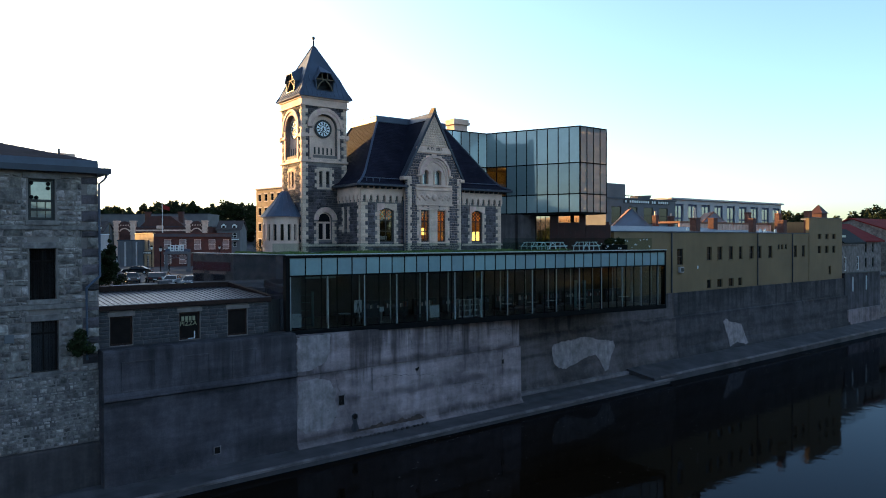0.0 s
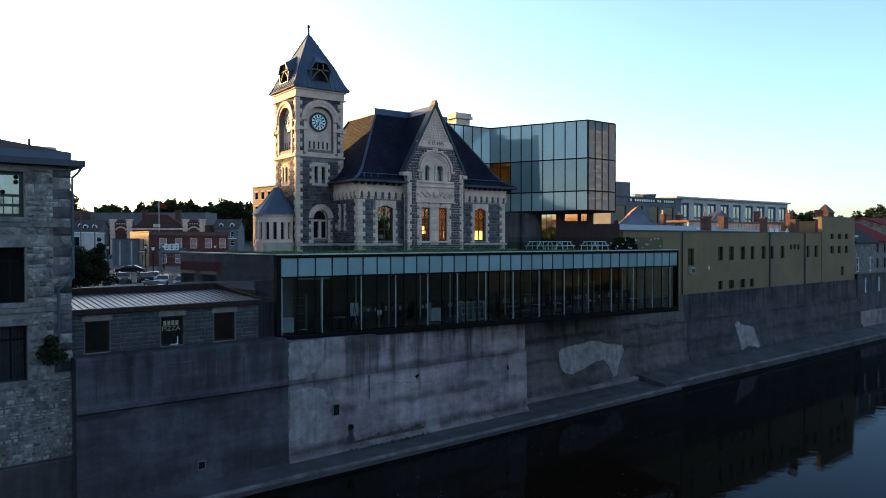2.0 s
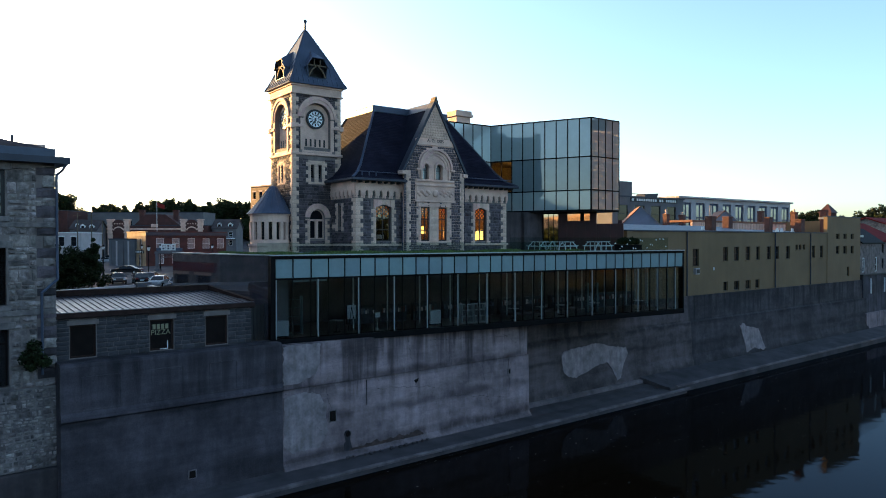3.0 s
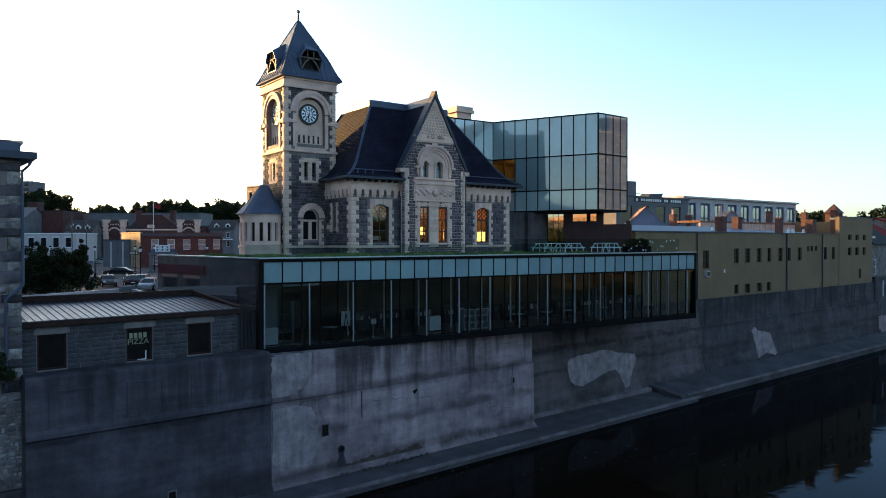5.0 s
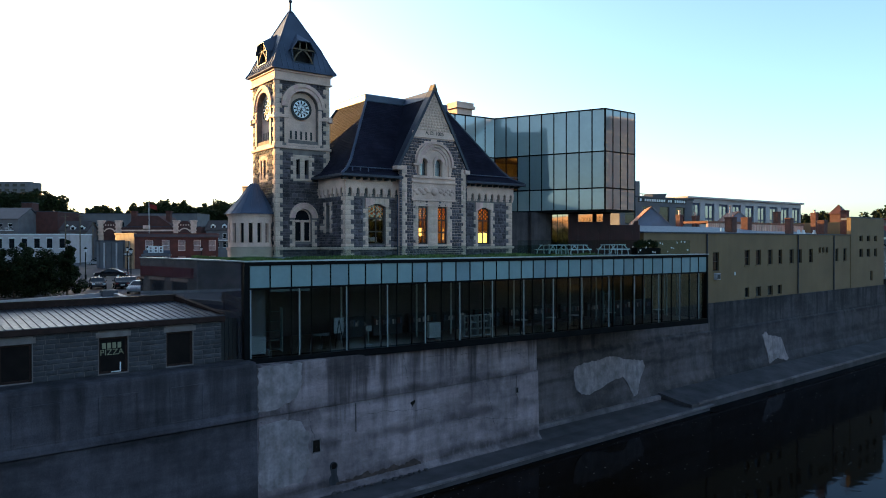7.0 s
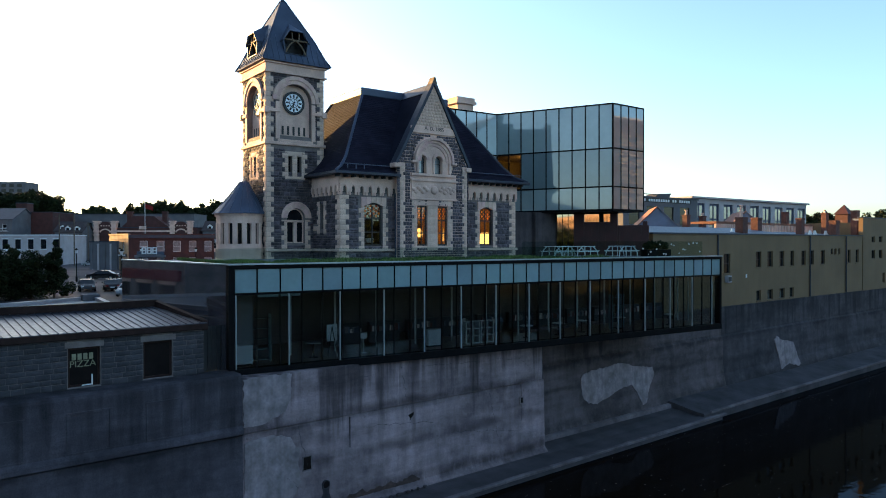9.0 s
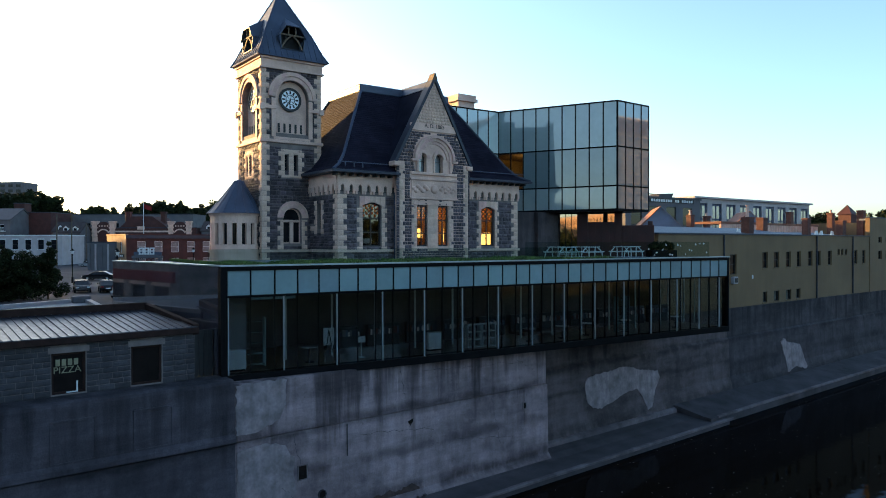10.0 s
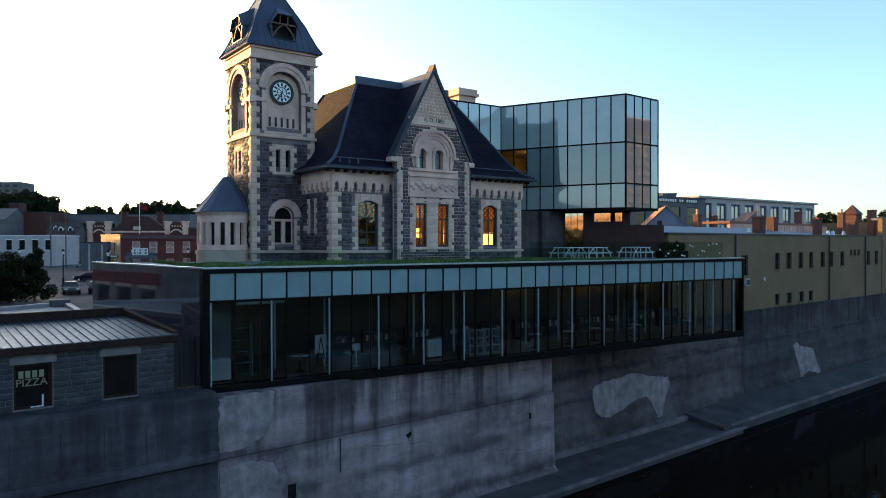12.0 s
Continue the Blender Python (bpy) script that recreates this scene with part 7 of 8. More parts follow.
for a, b, c, d in wins:
    window(grey_house, a, b, c, d, 0.1, 0, FRAME_DARK, PANE_DARK, 0.08, ((c + d) / 2,), (), 0.08)
bm = bmesh.new()
prism(bm, [(-0.4, 6.98), (5.5, 9.1), (11.4, 6.98), (11.4, 7.2), (5.5, 9.32), (-0.4, 7.2)], -0.3, 18.3)
part("roof", bm, ROOF_RED, grey_house, "red pitched roof", Matrix(((0, 1, 0, 0), (1, 0, 0, 0), (0, 0, 1, 0), (0, 0, 0, 1))))
ch = thing("church_turret", pose(160.6, 45.0, 0), "small dark red gabled church turret", "church")
slab("tower", (-1.4, 1.4, -1.4, 1.4, 0, 12.15), BRICK, ch)
bm = bmesh.new()
bmesh.ops.create_cone(bm, cap_ends=True, segments=4, radius1=2.4, radius2=0.1, depth=2.2, matrix=Matrix.Translation((0, 0, 13.25)) @ pose(0, 0, 0, 0, 0, 45))
part("spire", bm, RUST, ch, "dark red spire")

# ---- flat annex between shop and car park ----
def build_annex():
    an = thing("flat_annex", pose(0, 0, 0), "low flat-roofed annex with a pale coping", "annex")
    pts = [(-10.2, 5.6), (-3.0, 6.0), (-2.3, 18.8), (-14, 12.5)]
    bm = bmesh.new()
    lo = [bm.verts.new((x, y, -0.5)) for x, y in pts]
    hi = [bm.verts.new((x, y, 2.2)) for x, y in pts]
    bm.faces.new(lo[::-1])
    bm.faces.new(hi)
    for i in range(4):
        j = (i + 1) % 4
        bm.faces.new((lo[i], lo[j], hi[j], hi[i]))
    part("wall", bm, ROOF_GREY, an, "grey walls and roof")
    for i in (1, 2):
        a, b = Vector((*pts[i], 2.3)), Vector((*pts[i + 1], 2.3))
        d = (b - a).normalized() * 0.15
        n = Vector((-d.y, d.x, 0))
        bm = bmesh.new()
        vs = [bm.verts.new(p + Vector((0, 0, h))) for h in (-0.12, 0.1) for p in (a - n, b - n, b + n, a + n)]
        for f in ((0, 1, 2, 3), (4, 5, 6, 7), (0, 1, 5, 4), (1, 2, 6, 5), (2, 3, 7, 6), (3, 0, 4, 7)):
            bm.faces.new([vs[k] for k in f])
        part("coping", bm, WHITE_WALL, an, "pale metal coping")
    slab("vent", (-3.2, -2.2, 17.6, 18.4, 2.2, 2.6), GREY_WALL, an, "white roof vent", 0.03)
build_annex()

# ---- trees ----
def foliage(rng, spots, n, size):
    """Small leaf faces scattered over lobes (x, y, z, r)."""
    verts, faces = [], []
    for k in range(n):
        x, y, z, r = rng.choice(spots)
        d = Vector((rng.gauss(0, 1), rng.gauss(0, 1), rng.gauss(0, 1))).normalized()
        c = Vector((x, y, z)) + d * r * (0.55 + 0.5 * rng.random())
        a = Vector((rng.gauss(0, 1), rng.gauss(0, 1), rng.gauss(0, 0.6))).normalized()
        b = a.cross(d + Vector((0.01, 0.3 * rng.random(), 0.2))).normalized()
        s = size * (0.6 + 0.8 * rng.random())
        i = len(verts)
        verts += [c - a * s, c + b * s * 0.6, c + a * s, c - b * s * 0.6]
        faces.append((i, i + 1, i + 2, i + 3))
    return verts, faces

def leaf_mesh(name, verts, faces, mat):
    me = bpy.data.meshes.new(name)
    me.from_pydata(verts, [], faces)
    me.materials.append(mat)
    return me

def tree(x, y, z, h, w, seed, label, cone=0.3):
    """cone: how much the crown narrows towards its top."""
    rng = random.Random(seed)
    t = thing("tree", pose(x, y, z), label, "tree", "street trees")
    bm = bmesh.new()
    limbs = []
    for k in range(12):
        a, f = k * 2.4 + rng.uniform(-0.4, 0.4), 0.14 + 0.8 * k / 12
        reach = w * 0.42 * (1.0 - cone * (f - 0.2)) * rng.uniform(0.65, 1.0)
        limbs.append((Vector((0, 0, h * f * 0.85)), Vector((reach * math.cos(a), reach * math.sin(a), h * f))))
    limbs.append((Vector((0, 0, 0)), Vector((rng.uniform(-0.2, 0.2), rng.uniform(-0.2, 0.2), h * 0.96))))
    for i, (a, b) in enumerate(limbs):
        d = b - a
        bmesh.ops.create_cone(bm, cap_ends=True, segments=7, radius1=0.13 if i == 12 else 0.05, radius2=0.02, depth=d.length, matrix=Matrix.Translation((a + b) / 2) @ d.to_track_quat('Z', 'Y').to_matrix().to_4x4())
    part("trunk", bm, BARK, t, "brown trunk with limbs")
    spots = []
    for a, b in limbs:
        for q in (0.45, 0.75, 1.0):
            c = a.lerp(b, q)
            f = c.z / h
            if f > 0.05:
                r = w * 0.2 * (1.15 - cone * f) * rng.uniform(0.7, 1.25)
                spots.append((c.x + rng.uniform(-0.12, 0.12) * w, c.y + rng.uniform(-0.12, 0.12) * w, c.z + rng.uniform(-0.05, 0.04) * h, r))
    v, f = foliage(rng, spots, 9000, 0.11)
    ob = new("crown", leaf_mesh("crown", v, f, LEAF))
    ob.parent = t
    tagged(ob, "dense dark green leaves")

for x, y, h, w, seed, cone in ((0.2, 54, 5.9, 3.3, 5, 0.85), (-1.9, 53.5, 5.0, 3.8, 6, 0.5), (-3.4, 56, 5.9, 3.6, 7, 0.8), (-4.9, 53, 4.9, 4.2, 8, 0.4), (-6.6, 54, 5.4, 4.2, 9, 0.6)):
    tree(x, y, 0, h, w, seed, "dense dark green street tree beside the car park" if cone < 0.7 else "tapering dark green street tree beside the car park", cone)
tree(33.5, 84, 0, 6.5, 6.0, 12, "bushy green tree behind the brick shop")

def wood(name, pts, seed, label, size=0.9, per=240):
    """A far wood: many crowns as one object."""
    rng = random.Random(seed)
    verts, faces = [], []
    for x, y, z, h, w in pts:
        spots = [(x + rng.uniform(-0.4, 0.4) * w, y + rng.uniform(-0.4, 0.4) * w, z + h * (0.25 + 0.65 * (k / 7)) , w * rng.uniform(0.16, 0.3) * (1.1 - 0.5 * k / 7)) for k in (0, 1, 2, 3, 3, 4, 4, 5, 5, 6, 6, 7)]
        v, f = foliage(rng, spots, per, size)
        n = len(verts)
        verts += v
        faces += [tuple(n + i for i in q) for q in f]
    ob = new(name, leaf_mesh(name, verts, faces, LEAF))
    return tagged(ob, label, "wood", kind="stuff")

def hill_row(rng, az0, az1, dist, n, top, spread=40):
    """Trees along a hillside seen from the river: azimuth range in degrees from +x, round the tower."""
    out = []
    for k in range(n):
        az = radians(az0 + (az1 - az0) * (k + rng.random()) / n)
        d = dist + rng.uniform(-spread, spread)
        h = rng.uniform(9, 15)
        out.append((20 + d * math.cos(az), 10 + d * math.sin(az), top(math.degrees(az)) - h + rng.uniform(-2.0, 1.5), h, rng.uniform(8, 12)))
    return out

RNG = random.Random(21)
wood("far_wood", hill_row(RNG, 66, 96, 330, 170, lambda a: 28 if a > 86.5 else (19 if a > 84.5 else (22.5 if a > 82.5 else (20.5 if a > 81 else 25 + 1.2 * math.sin(a * 1.3)))), 30), 31, "dark wooded hillside behind the town", 0.6, 800)
wood("far_wood", hill_row(RNG, 66, 100, 290, 90, lambda a: 15, 30), 34, "dark wooded lower slope behind the town", 0.7, 420)
# rows stacked outside the view to block the sun below the tower's upper part
for top_, seed_ in ((46, 32), (37, 35), (28, 36), (18, 37)):
    wood("far_wood", hill_row(RNG, 99.5, 165, 300, 190, lambda a: top_, 20), seed_, "unseen wooded ridge added to keep low sun off the street", 0.75, 330)
wood("far_wood", hill_row(RNG, -5, 40, 330, 110, lambda a: 18.6 + 1.2 * math.sin(a * 0.9), 40), 33, "dark trees beyond the riverside roofs", 0.6, 700)

# ---- opposite bank, seen only in the glass ----
BANK_WARM = material("weathered_orange_brick", (0.1, 0.058, 0.034), 0.85, vary=0.25, scale=0.5, fine=8, bump=0.2)
BANK_BRICK = material("brown_brick", (0.03, 0.017, 0.0135), 0.85, vary=0.2, scale=0.8, fine=12, bump=0.3)
for x, w, h in ((176, 64, 44.5), (196, 19, 50)):
    tb = block("brick_tower_block", x, -106, 183, w, 16, h, BANK_BRICK, "tall warm brick apartment tower with dark balconies", "apartment tower", grid(1.2, 4.0, int(w / 4.0), 2.2, [(8 + 3.1 * k, 10.0 + 3.1 * k) for k in range(int((h - 10) / 3.1))]), z=-3, trim=WHITE_WALL)
    for k in range(1, int(w / 4.0), 2):
        for n in range(3, int((h - 10) / 3.1)):
            slab("balcony", (0.6 + 4.0 * k, 4.2 + 4.0 * k, -1.3, 0.0, 7.6 + 3.1 * n, 8.7 + 3.1 * n), GREY_WALL, tb)
block("bank_terrace", -120, -112, 183, 310, 14, 24, BANK_WARM, "long warm brick terrace on the opposite bank", "terrace", grid(2, 5.0, 61, 2.4, ((14, 17), (19, 22))), z=-3)
# near bank, known from the side wall's reflection; raised to block low sun
shops = block("street_shops", -9.0, 19.5, 93.3, 42, 12, 12.2, RUBBLE_FACE, "tall grey stone street shops with a dull red awning band", "shops", grid(2, 3.2, 12, 1.3, ((4.6, 6.8), (8.4, 10.6))) + grid(1.6, 4.0, 10, 2.6, ((0.4, 2.7),)), trim=LIMESTONE)
slab("awning_band", (0.5, 41.5, -0.25, 0.0, 3.0, 3.8), ROOF_RED, shops, "dull red awning band", 0.03)
# bank trees made tall and dense to screen bright sky from the panes
RNG2 = random.Random(8)
wood("bank_trees", [(RNG2.uniform(-330, 230), RNG2.uniform(-101, -90), -3, RNG2.uniform(10, 17), RNG2.uniform(8, 12)) for _ in range(230)], 41, "trees along the opposite bank")

# ---- marks on the river wall ----
def right_wall_v(z):
    """Face of the long battered wall at a height."""
    return 0.64 - 0.14 * (-2.3 - z) / 3.1 if z > -5.4 else 0.5 - 0.38 * (-5.4 - z) / 1.5

def patch(name, loop, v, mat, label, thick=0.025, seed=1):
    """A skim of mortar with an uneven edge; loop of (u, z). v None: on the battered wall."""
    rng = random.Random(seed)
    pts = []
    for (a, b), (c, d) in zip(loop, loop[1:] + loop[:1]):
        n = max(2, int(math.hypot(c - a, d - b) / 0.18))
        pts += [(a + (c - a) * k / n + rng.uniform(-0.05, 0.05), b + (d - b) * k / n + rng.uniform(-0.05, 0.05)) for k in range(n)]
    bm = bmesh.new()
    pierced(bm, pts, [], (v or 0.0) - thick, (v or 0.0) + 0.05)
    if v is None:
        for q in bm.verts:
            q.co.y += right_wall_v(q.co.z)
    tagged(part(name, bm, mat, None, label, RIVER), category="wall patch", kind="structure")

patch("mortar_patch", [(24.9, -3.57), (25.2, -3.22), (26.5, -3.07), (28.3, -3.04), (29.0, -2.91), (30.2, -3.09), (31.3, -3.38), (33.4, -3.67), (33.6, -4.25), (33.1, -4.92), (32.3, -6.14), (31.7, -6.3), (31.4, -5.38), (30.7, -4.64), (29.8, -4.73), (28.7, -4.9), (27.8, -5.19), (26.6, -5.43), (25.7, -5.29), (25.1, -4.81)], None, RENDER_PATCH, "large pale mortar patch on the stained wall", 0.05, 2)
patch("mortar_patch", [(53.2, -3.35), (53.9, -3.05), (54.4, -3.46), (57.1, -3.9), (58.3, -6.11), (57.6, -6.23), (55.9, -5.84), (54.1, -6.19), (54.1, -5.24)], None, RENDER_PATCH, "pale four-sided mortar patch", 0.06, 3)
patch("mortar_patch", [(-0.02, -0.2), (2.3, -0.2), (2.25, -1.3), (2.0, -1.9), (1.0, -2.3), (-0.02, -2.35)], -0.95, RENDER_PATCH, "pale new mortar at the top of the wall", 0.03, 4)
patch("mortar_patch", [(-0.02, -3.05), (1.2, -2.85), (2.2, -3.1), (2.7, -3.9), (2.6, -4.6), (2.8, -5.3), (2.2, -6.1), (0.5, -6.2), (-0.02, -5.8), (-0.02, -4.2)], -1.0, RENDER_PATCH, "pale rounded mortar patch low on the wall", 0.05, 5)
patch("mortar_patch", [(17.4, -2.75), (19.35, -2.75), (19.4, -4.0), (19.5, -6.2), (17.3, -6.3), (17.5, -4.5)], -1.0, WALL_MID, "smooth concrete repair", 0.05, 6)
for u, z, w, h, v in ((2.86, -4.8, 0.42, 0.6, -1.035), (17.35, -3.78, 0.2, 0.32, -1.07), (-5.3, -6.3, 0.34, 0.36, -1.12)):
    bm = bmesh.new()
    pierced(bm, [(u - 0.05, z - 0.05), (u + w + 0.05, z - 0.04), (u + w + 0.04, z + h + 0.05), (u - 0.04, z + h + 0.04)], [[(u, z), (u + w, z), (u + w - 0.02, z + h), (u + 0.02, z + h)]], v - 0.02, v + 0.1)
    rim = tagged(part("drain_hole", bm, KERB, None, "square drain opening with a worn rim in the wall", RIVER), category="drain", kind="structure")
    # near-black plate just behind the rim, in place of the hole's shade
    part("dark_back", bmesh_box(u - 0.02, u + w + 0.02, v - 0.004, v + 0.02, z - 0.02, z + h + 0.02), SHUTTER, rim)
u, z, r = 4.05, -5.7, 0.17
ring = [(math.cos(math.tau * k / 14), math.sin(math.tau * k / 14)) for k in range(14)]
bm = bmesh.new()
pierced(bm, [(u + c * r * 1.25, z + d * r * 1.25) for c, d in ring], [[(u + c * r, z + d * r) for c, d in ring]], -1.12, -0.98)
rim = tagged(part("drain_pipe_end", bm, CONCRETE_SOOT, None, "round sooty pipe end in the wall", RIVER), category="drain", kind="structure")
bm = bmesh.new()
prism(bm, [(u + c * r * 1.02, z + d * r * 1.02) for c, d in ring], -1.09, -1.0)
# dark plate again painted in for the shaded depth of the pipe
part("dark_back", bm, SHUTTER, rim)
patch("rust_stain", [(u - 0.2, z - 0.1), (u + 0.2, z - 0.1), (u + 0.17, z - 0.45), (u + 0.3, z - 0.95), (u - 0.25, z - 0.95), (u - 0.16, z - 0.4)], -1.06, CONCRETE_SOOT, "dark run-off stain under the pipe end", 0.006, 41)
patch("wall_pit", [(9.0, -3.15), (9.35, -3.1), (9.3, -3.25), (9.2, -3.45), (9.1, -3.3)], -1.0, SHUTTER, "small dark mark on the concrete", 0.006, 42)
# flat patch coloured for rust and undercut shade, and rubble along the wall foot
rng = random.Random(5)
top = [(9.6 - 0.35 * k, -6.52 + 0.12 * math.sin(k * 1.3) + rng.uniform(-0.1, 0.1)) for k in range(16)]
patch("foot_hollow", [(4.2, -6.74), (9.7, -6.74)] + top, -1.075, RUST_SHADE, "ragged rusty-dark patch standing in for the shaded undercut", 0.006, 43)
for k in range(14):
    bm = bmesh.new()
    bmesh.ops.create_icosphere(bm, subdivisions=1, radius=1.0)
    for v in bm.verts:
        v.co *= rng.uniform(0.75, 1.1)
    m = RIVER @ Matrix.Translation((4.0 + 0.45 * k + rng.uniform(-0.2, 0.2), -1.4 - rng.uniform(0, 0.15), -6.98)) @ Matrix.Diagonal((rng.uniform(0.08, 0.2), 0.12, rng.uniform(0.06, 0.13), 1))
    tagged(part("rubble_stone", bm, CONCRETE_DARK, None, "grey lump of broken concrete at the wall foot", m), category="rubble", group="rubble at the wall foot")
bm = bmesh.new()
for u, z0, z1 in ((5.42, -4.2, -2.7), (19.42, -2.6, -0.2), (12.0, -2.6, -1.2)):
    cuboid(bm, u, u + 0.006, -1.075 if z0 < -3 else -0.958, -0.9, z0, z1)
tagged(part("wall_joint", bm, SHADE_WALL, None, "open joints in the wall", RIVER), category="joint", kind="structure")
# jagged cracks in the concrete
for k, (u0, z0, du, dz) in enumerate(((10.0, -0.75, 7.5, -0.35), (16.9, -0.9, 1.6, -0.9), (4.0, -1.1, 3.2, 0.35), (6.2, -3.3, 4.5, -0.5), (12.3, -4.6, 4.6, -0.7), (1.4, -4.4, 1.3, -1.2), (8.6, -0.5, 0.3, -1.7), (14.9, -2.9, 0.6, -2.6), (2.6, -2.75, 0.5, -1.8))):
    r = random.Random(60 + k)
    bm = bmesh.new()
    n = 14
    pts, v0 = [], -0.958 if z0 > -2.6 else -1.0
    for i in range(n + 1):
        t = i / n
        pts.append((u0 + du * t + r.uniform(-0.06, 0.06), z0 + dz * t + r.uniform(-0.07, 0.07), r.uniform(0.002, 0.011)))
    for (a, b, w0), (c, d, w1) in zip(pts, pts[1:]):
        sy = v0 - (0.0 if z0 > -2.6 else 0.022 * (-2.7 - (b + d) / 2))
        vs = [bm.verts.new(q) for q in ((a, sy, b - w0), (c, sy, d - w1), (c, sy, d + w1), (a, sy, b + w0))]
        bm.faces.new(vs)
        if abs(dz) > abs(du):
            vs[0].co.x, vs[3].co.x, vs[1].co.x, vs[2].co.x = a - w0, a + w0, c - w1, c + w1
    tagged(part("wall_crack", bm, SHADE_WALL, None, "thin dark crack in the concrete", RIVER), category="crack", kind="structure")
# shallow cast panels of the stained wall
for u0, u1 in ((-10.1, -8.5), (-6.98, -5.55), (-4.1, -2.74)):
    bm = bmesh.new()
    pierced(bm, [(u0 - 0.07, -2.2), (u1 + 0.07, -2.2), (u1 + 0.07, -0.6), (u0 - 0.07, -0.6)], [[(u0, -2.13), (u1, -2.13), (u1, -0.68), (u0, -0.68)]], -1.055, -0.9)
    tagged(part("wall_panel", bm, WALL_LEFT, None, "faint cast panel edge in the stained wall", RIVER), category="wall panel", kind="structure")

# leaves and scum drifting on the water
def drift():
    rng = random.Random(77)
    verts, faces = [], []
    for k in range(900):
        u, v = rng.uniform(2, 75), -3.6 - 13 * rng.random() ** 1.4
        if math.sin(u * 0.35 + v * 0.6) + rng.uniform(-0.9, 0.9) < 0:
            continue
        a, s = rng.uniform(0, math.tau), rng.uniform(0.015, 0.05)
        i = len(verts)
        for q in range(4):
            t = a + q * math.pi / 2
            p = RIVER @ Vector((u + s * math.cos(t) * (1.6 if q % 2 else 1), v + s * math.sin(t), WATER_Z + 0.006))
            verts.append(p[:])
        faces.append((i, i + 1, i + 2, i + 3))
    me = bpy.data.meshes.new("floating_leaves")
    me.from_pydata(verts, [], faces)
    me.materials.append(GREY_WALL)
    tagged(new("floating_leaves", me), "small pale leaves and foam floating on the river", "floating leaves", kind="stuff")
drift()

# ---- roof of the glass hall ----
def roof_terrace():
    inv = PAVILION
    rng = random.Random(4)
    verts, faces = [], []
    def blade(s, n, hh):
        i = len(verts)
        a = rng.random() * math.tau
        w, ln = 0.035, hh * rng.uniform(0.6, 1.3)
        p = inv @ Vector((s, n, 4.78))
        dx, dy = math.cos(a) * w, math.sin(a) * w
        lx, ly = rng.uniform(-0.08, 0.08), rng.uniform(-0.08, 0.08)
        verts.extend([(p.x - dx, p.y - dy, p.z), (p.x + dx, p.y + dy, p.z), (p.x + lx, p.y + ly, p.z + ln)])
        faces.append((i, i + 1, i + 2))
    for _ in range(26000):
        s = rng.uniform(0.2, 25.5)
        n = rng.uniform(0.55, 2.6) + 3.0 * (rng.random() ** 3)
        if s > 22 and n > 1.8 - (s - 22) * 0.4:
            continue
        blade(s, n, 0.16 + 0.1 * math.sin(s * 1.7) * math.sin(s * 0.6))
    for _ in range(9000):
        t = rng.random()
        blade(0.15 + 0.3 * rng.random() - 0.1 * t, 0.6 + 12.0 * t, 0.14)
    me = bpy.data.meshes.new("roof_grass")
    me.from_pydata(verts, [], faces)
    me.materials.append(GRASS)
    tagged(new("roof_grass", me), "strip of green sedum grass on the flat roof", "grass", kind="stuff")
    # glass guard with white bird marks
    gr = thing("glass_guard", PAVILION @ Matrix.Translation((17.5, 1.4, 4.78)), "frameless glass guard with white bird marks on the roof terrace", "glass guard")
    for k in range(10):
        slab("pane", (k * 1.64 + 0.01, k * 1.64 + 1.63, 0, 0.015, 0, 1.08), GUARD, gr).visible_shadow = False
    r2 = random.Random(3)
    for k in range(16):
        x, z = 10.2 + 6.0 * (k + r2.random()) / 16, r2.uniform(0.15, 0.95)
        bm = bmesh.new()
        s = r2.uniform(0.07, 0.12)
        tilt = r2.uniform(-50, 50)
        prism(bm, [(0, -s * 0.4), (s * 1.1, s * 0.8), (s * 0.25, s * 0.35), (0, s * 0.9), (-s * 0.25, s * 0.35), (-s * 1.1, s * 0.8)], -0.012, -0.006)
        part("bird_mark", bm, WHITE_PAINT, gr, "", Matrix.Translation((x, 0, z)) @ pose(0, 0, 0, 0, tilt, 0))
    gl = thing("glass_guard", PAVILION @ Matrix.Translation((-0.1, 3.0, 4.78)), "low clear glass guard along the green roof", "glass guard")
    for k in range(9):
        slab("pane", (k * 2.6 + 0.01, k * 2.6 + 2.59, 0, 0.012, 0, 0.75), GUARD, gl).visible_shadow = False
GUARD = glass("guard_glass", (1, 1, 1), (0.8, 0.88, 0.86), 0.0, 1.12)
roof_terrace()

def picnic_table(m):
    t = thing("picnic_table", m, "white metal picnic table with attached benches on the roof terrace", "picnic table", "terrace tables")
    slab("tabletop", (-0.66, 0.66, -0.7, 0.7, 0.72, 0.77), WHITE_PAINT, t, "", 0.008)
    for s in (-1, 1):
        slab("bench", (s * 0.98 - 0.15, s * 0.98 + 0.15, -0.7, 0.7, 0.42, 0.46), WHITE_PAINT, t, "", 0.008)
        for y in (-0.6, 0.6):
            pipe_part("leg", [(s * 0.55, y, 0.72), (s * 0.95, y, 0.42), (s * 1.05, y, 0.0)], 0.035, WHITE_PAINT, t, seg=6)
            pipe_part("leg", [(s * 0.3, y, 0.72), (s * 0.26, y, 0.0)], 0.035, WHITE_PAINT, t, seg=6)
    for y in (-0.7, 0.7):
        pipe_part("crossbar", [(-0.98, y, 0.4), (0.98, y, 0.4)], 0.028, WHITE_PAINT, t, seg=6)
    return t
pt = picnic_table(PAVILION @ pose(23.4, 4.9, 4.78, 0, 0, 8))
copy_thing(pt, PAVILION @ pose(25.1, 4.5, 4.78, 0, 0, 4))
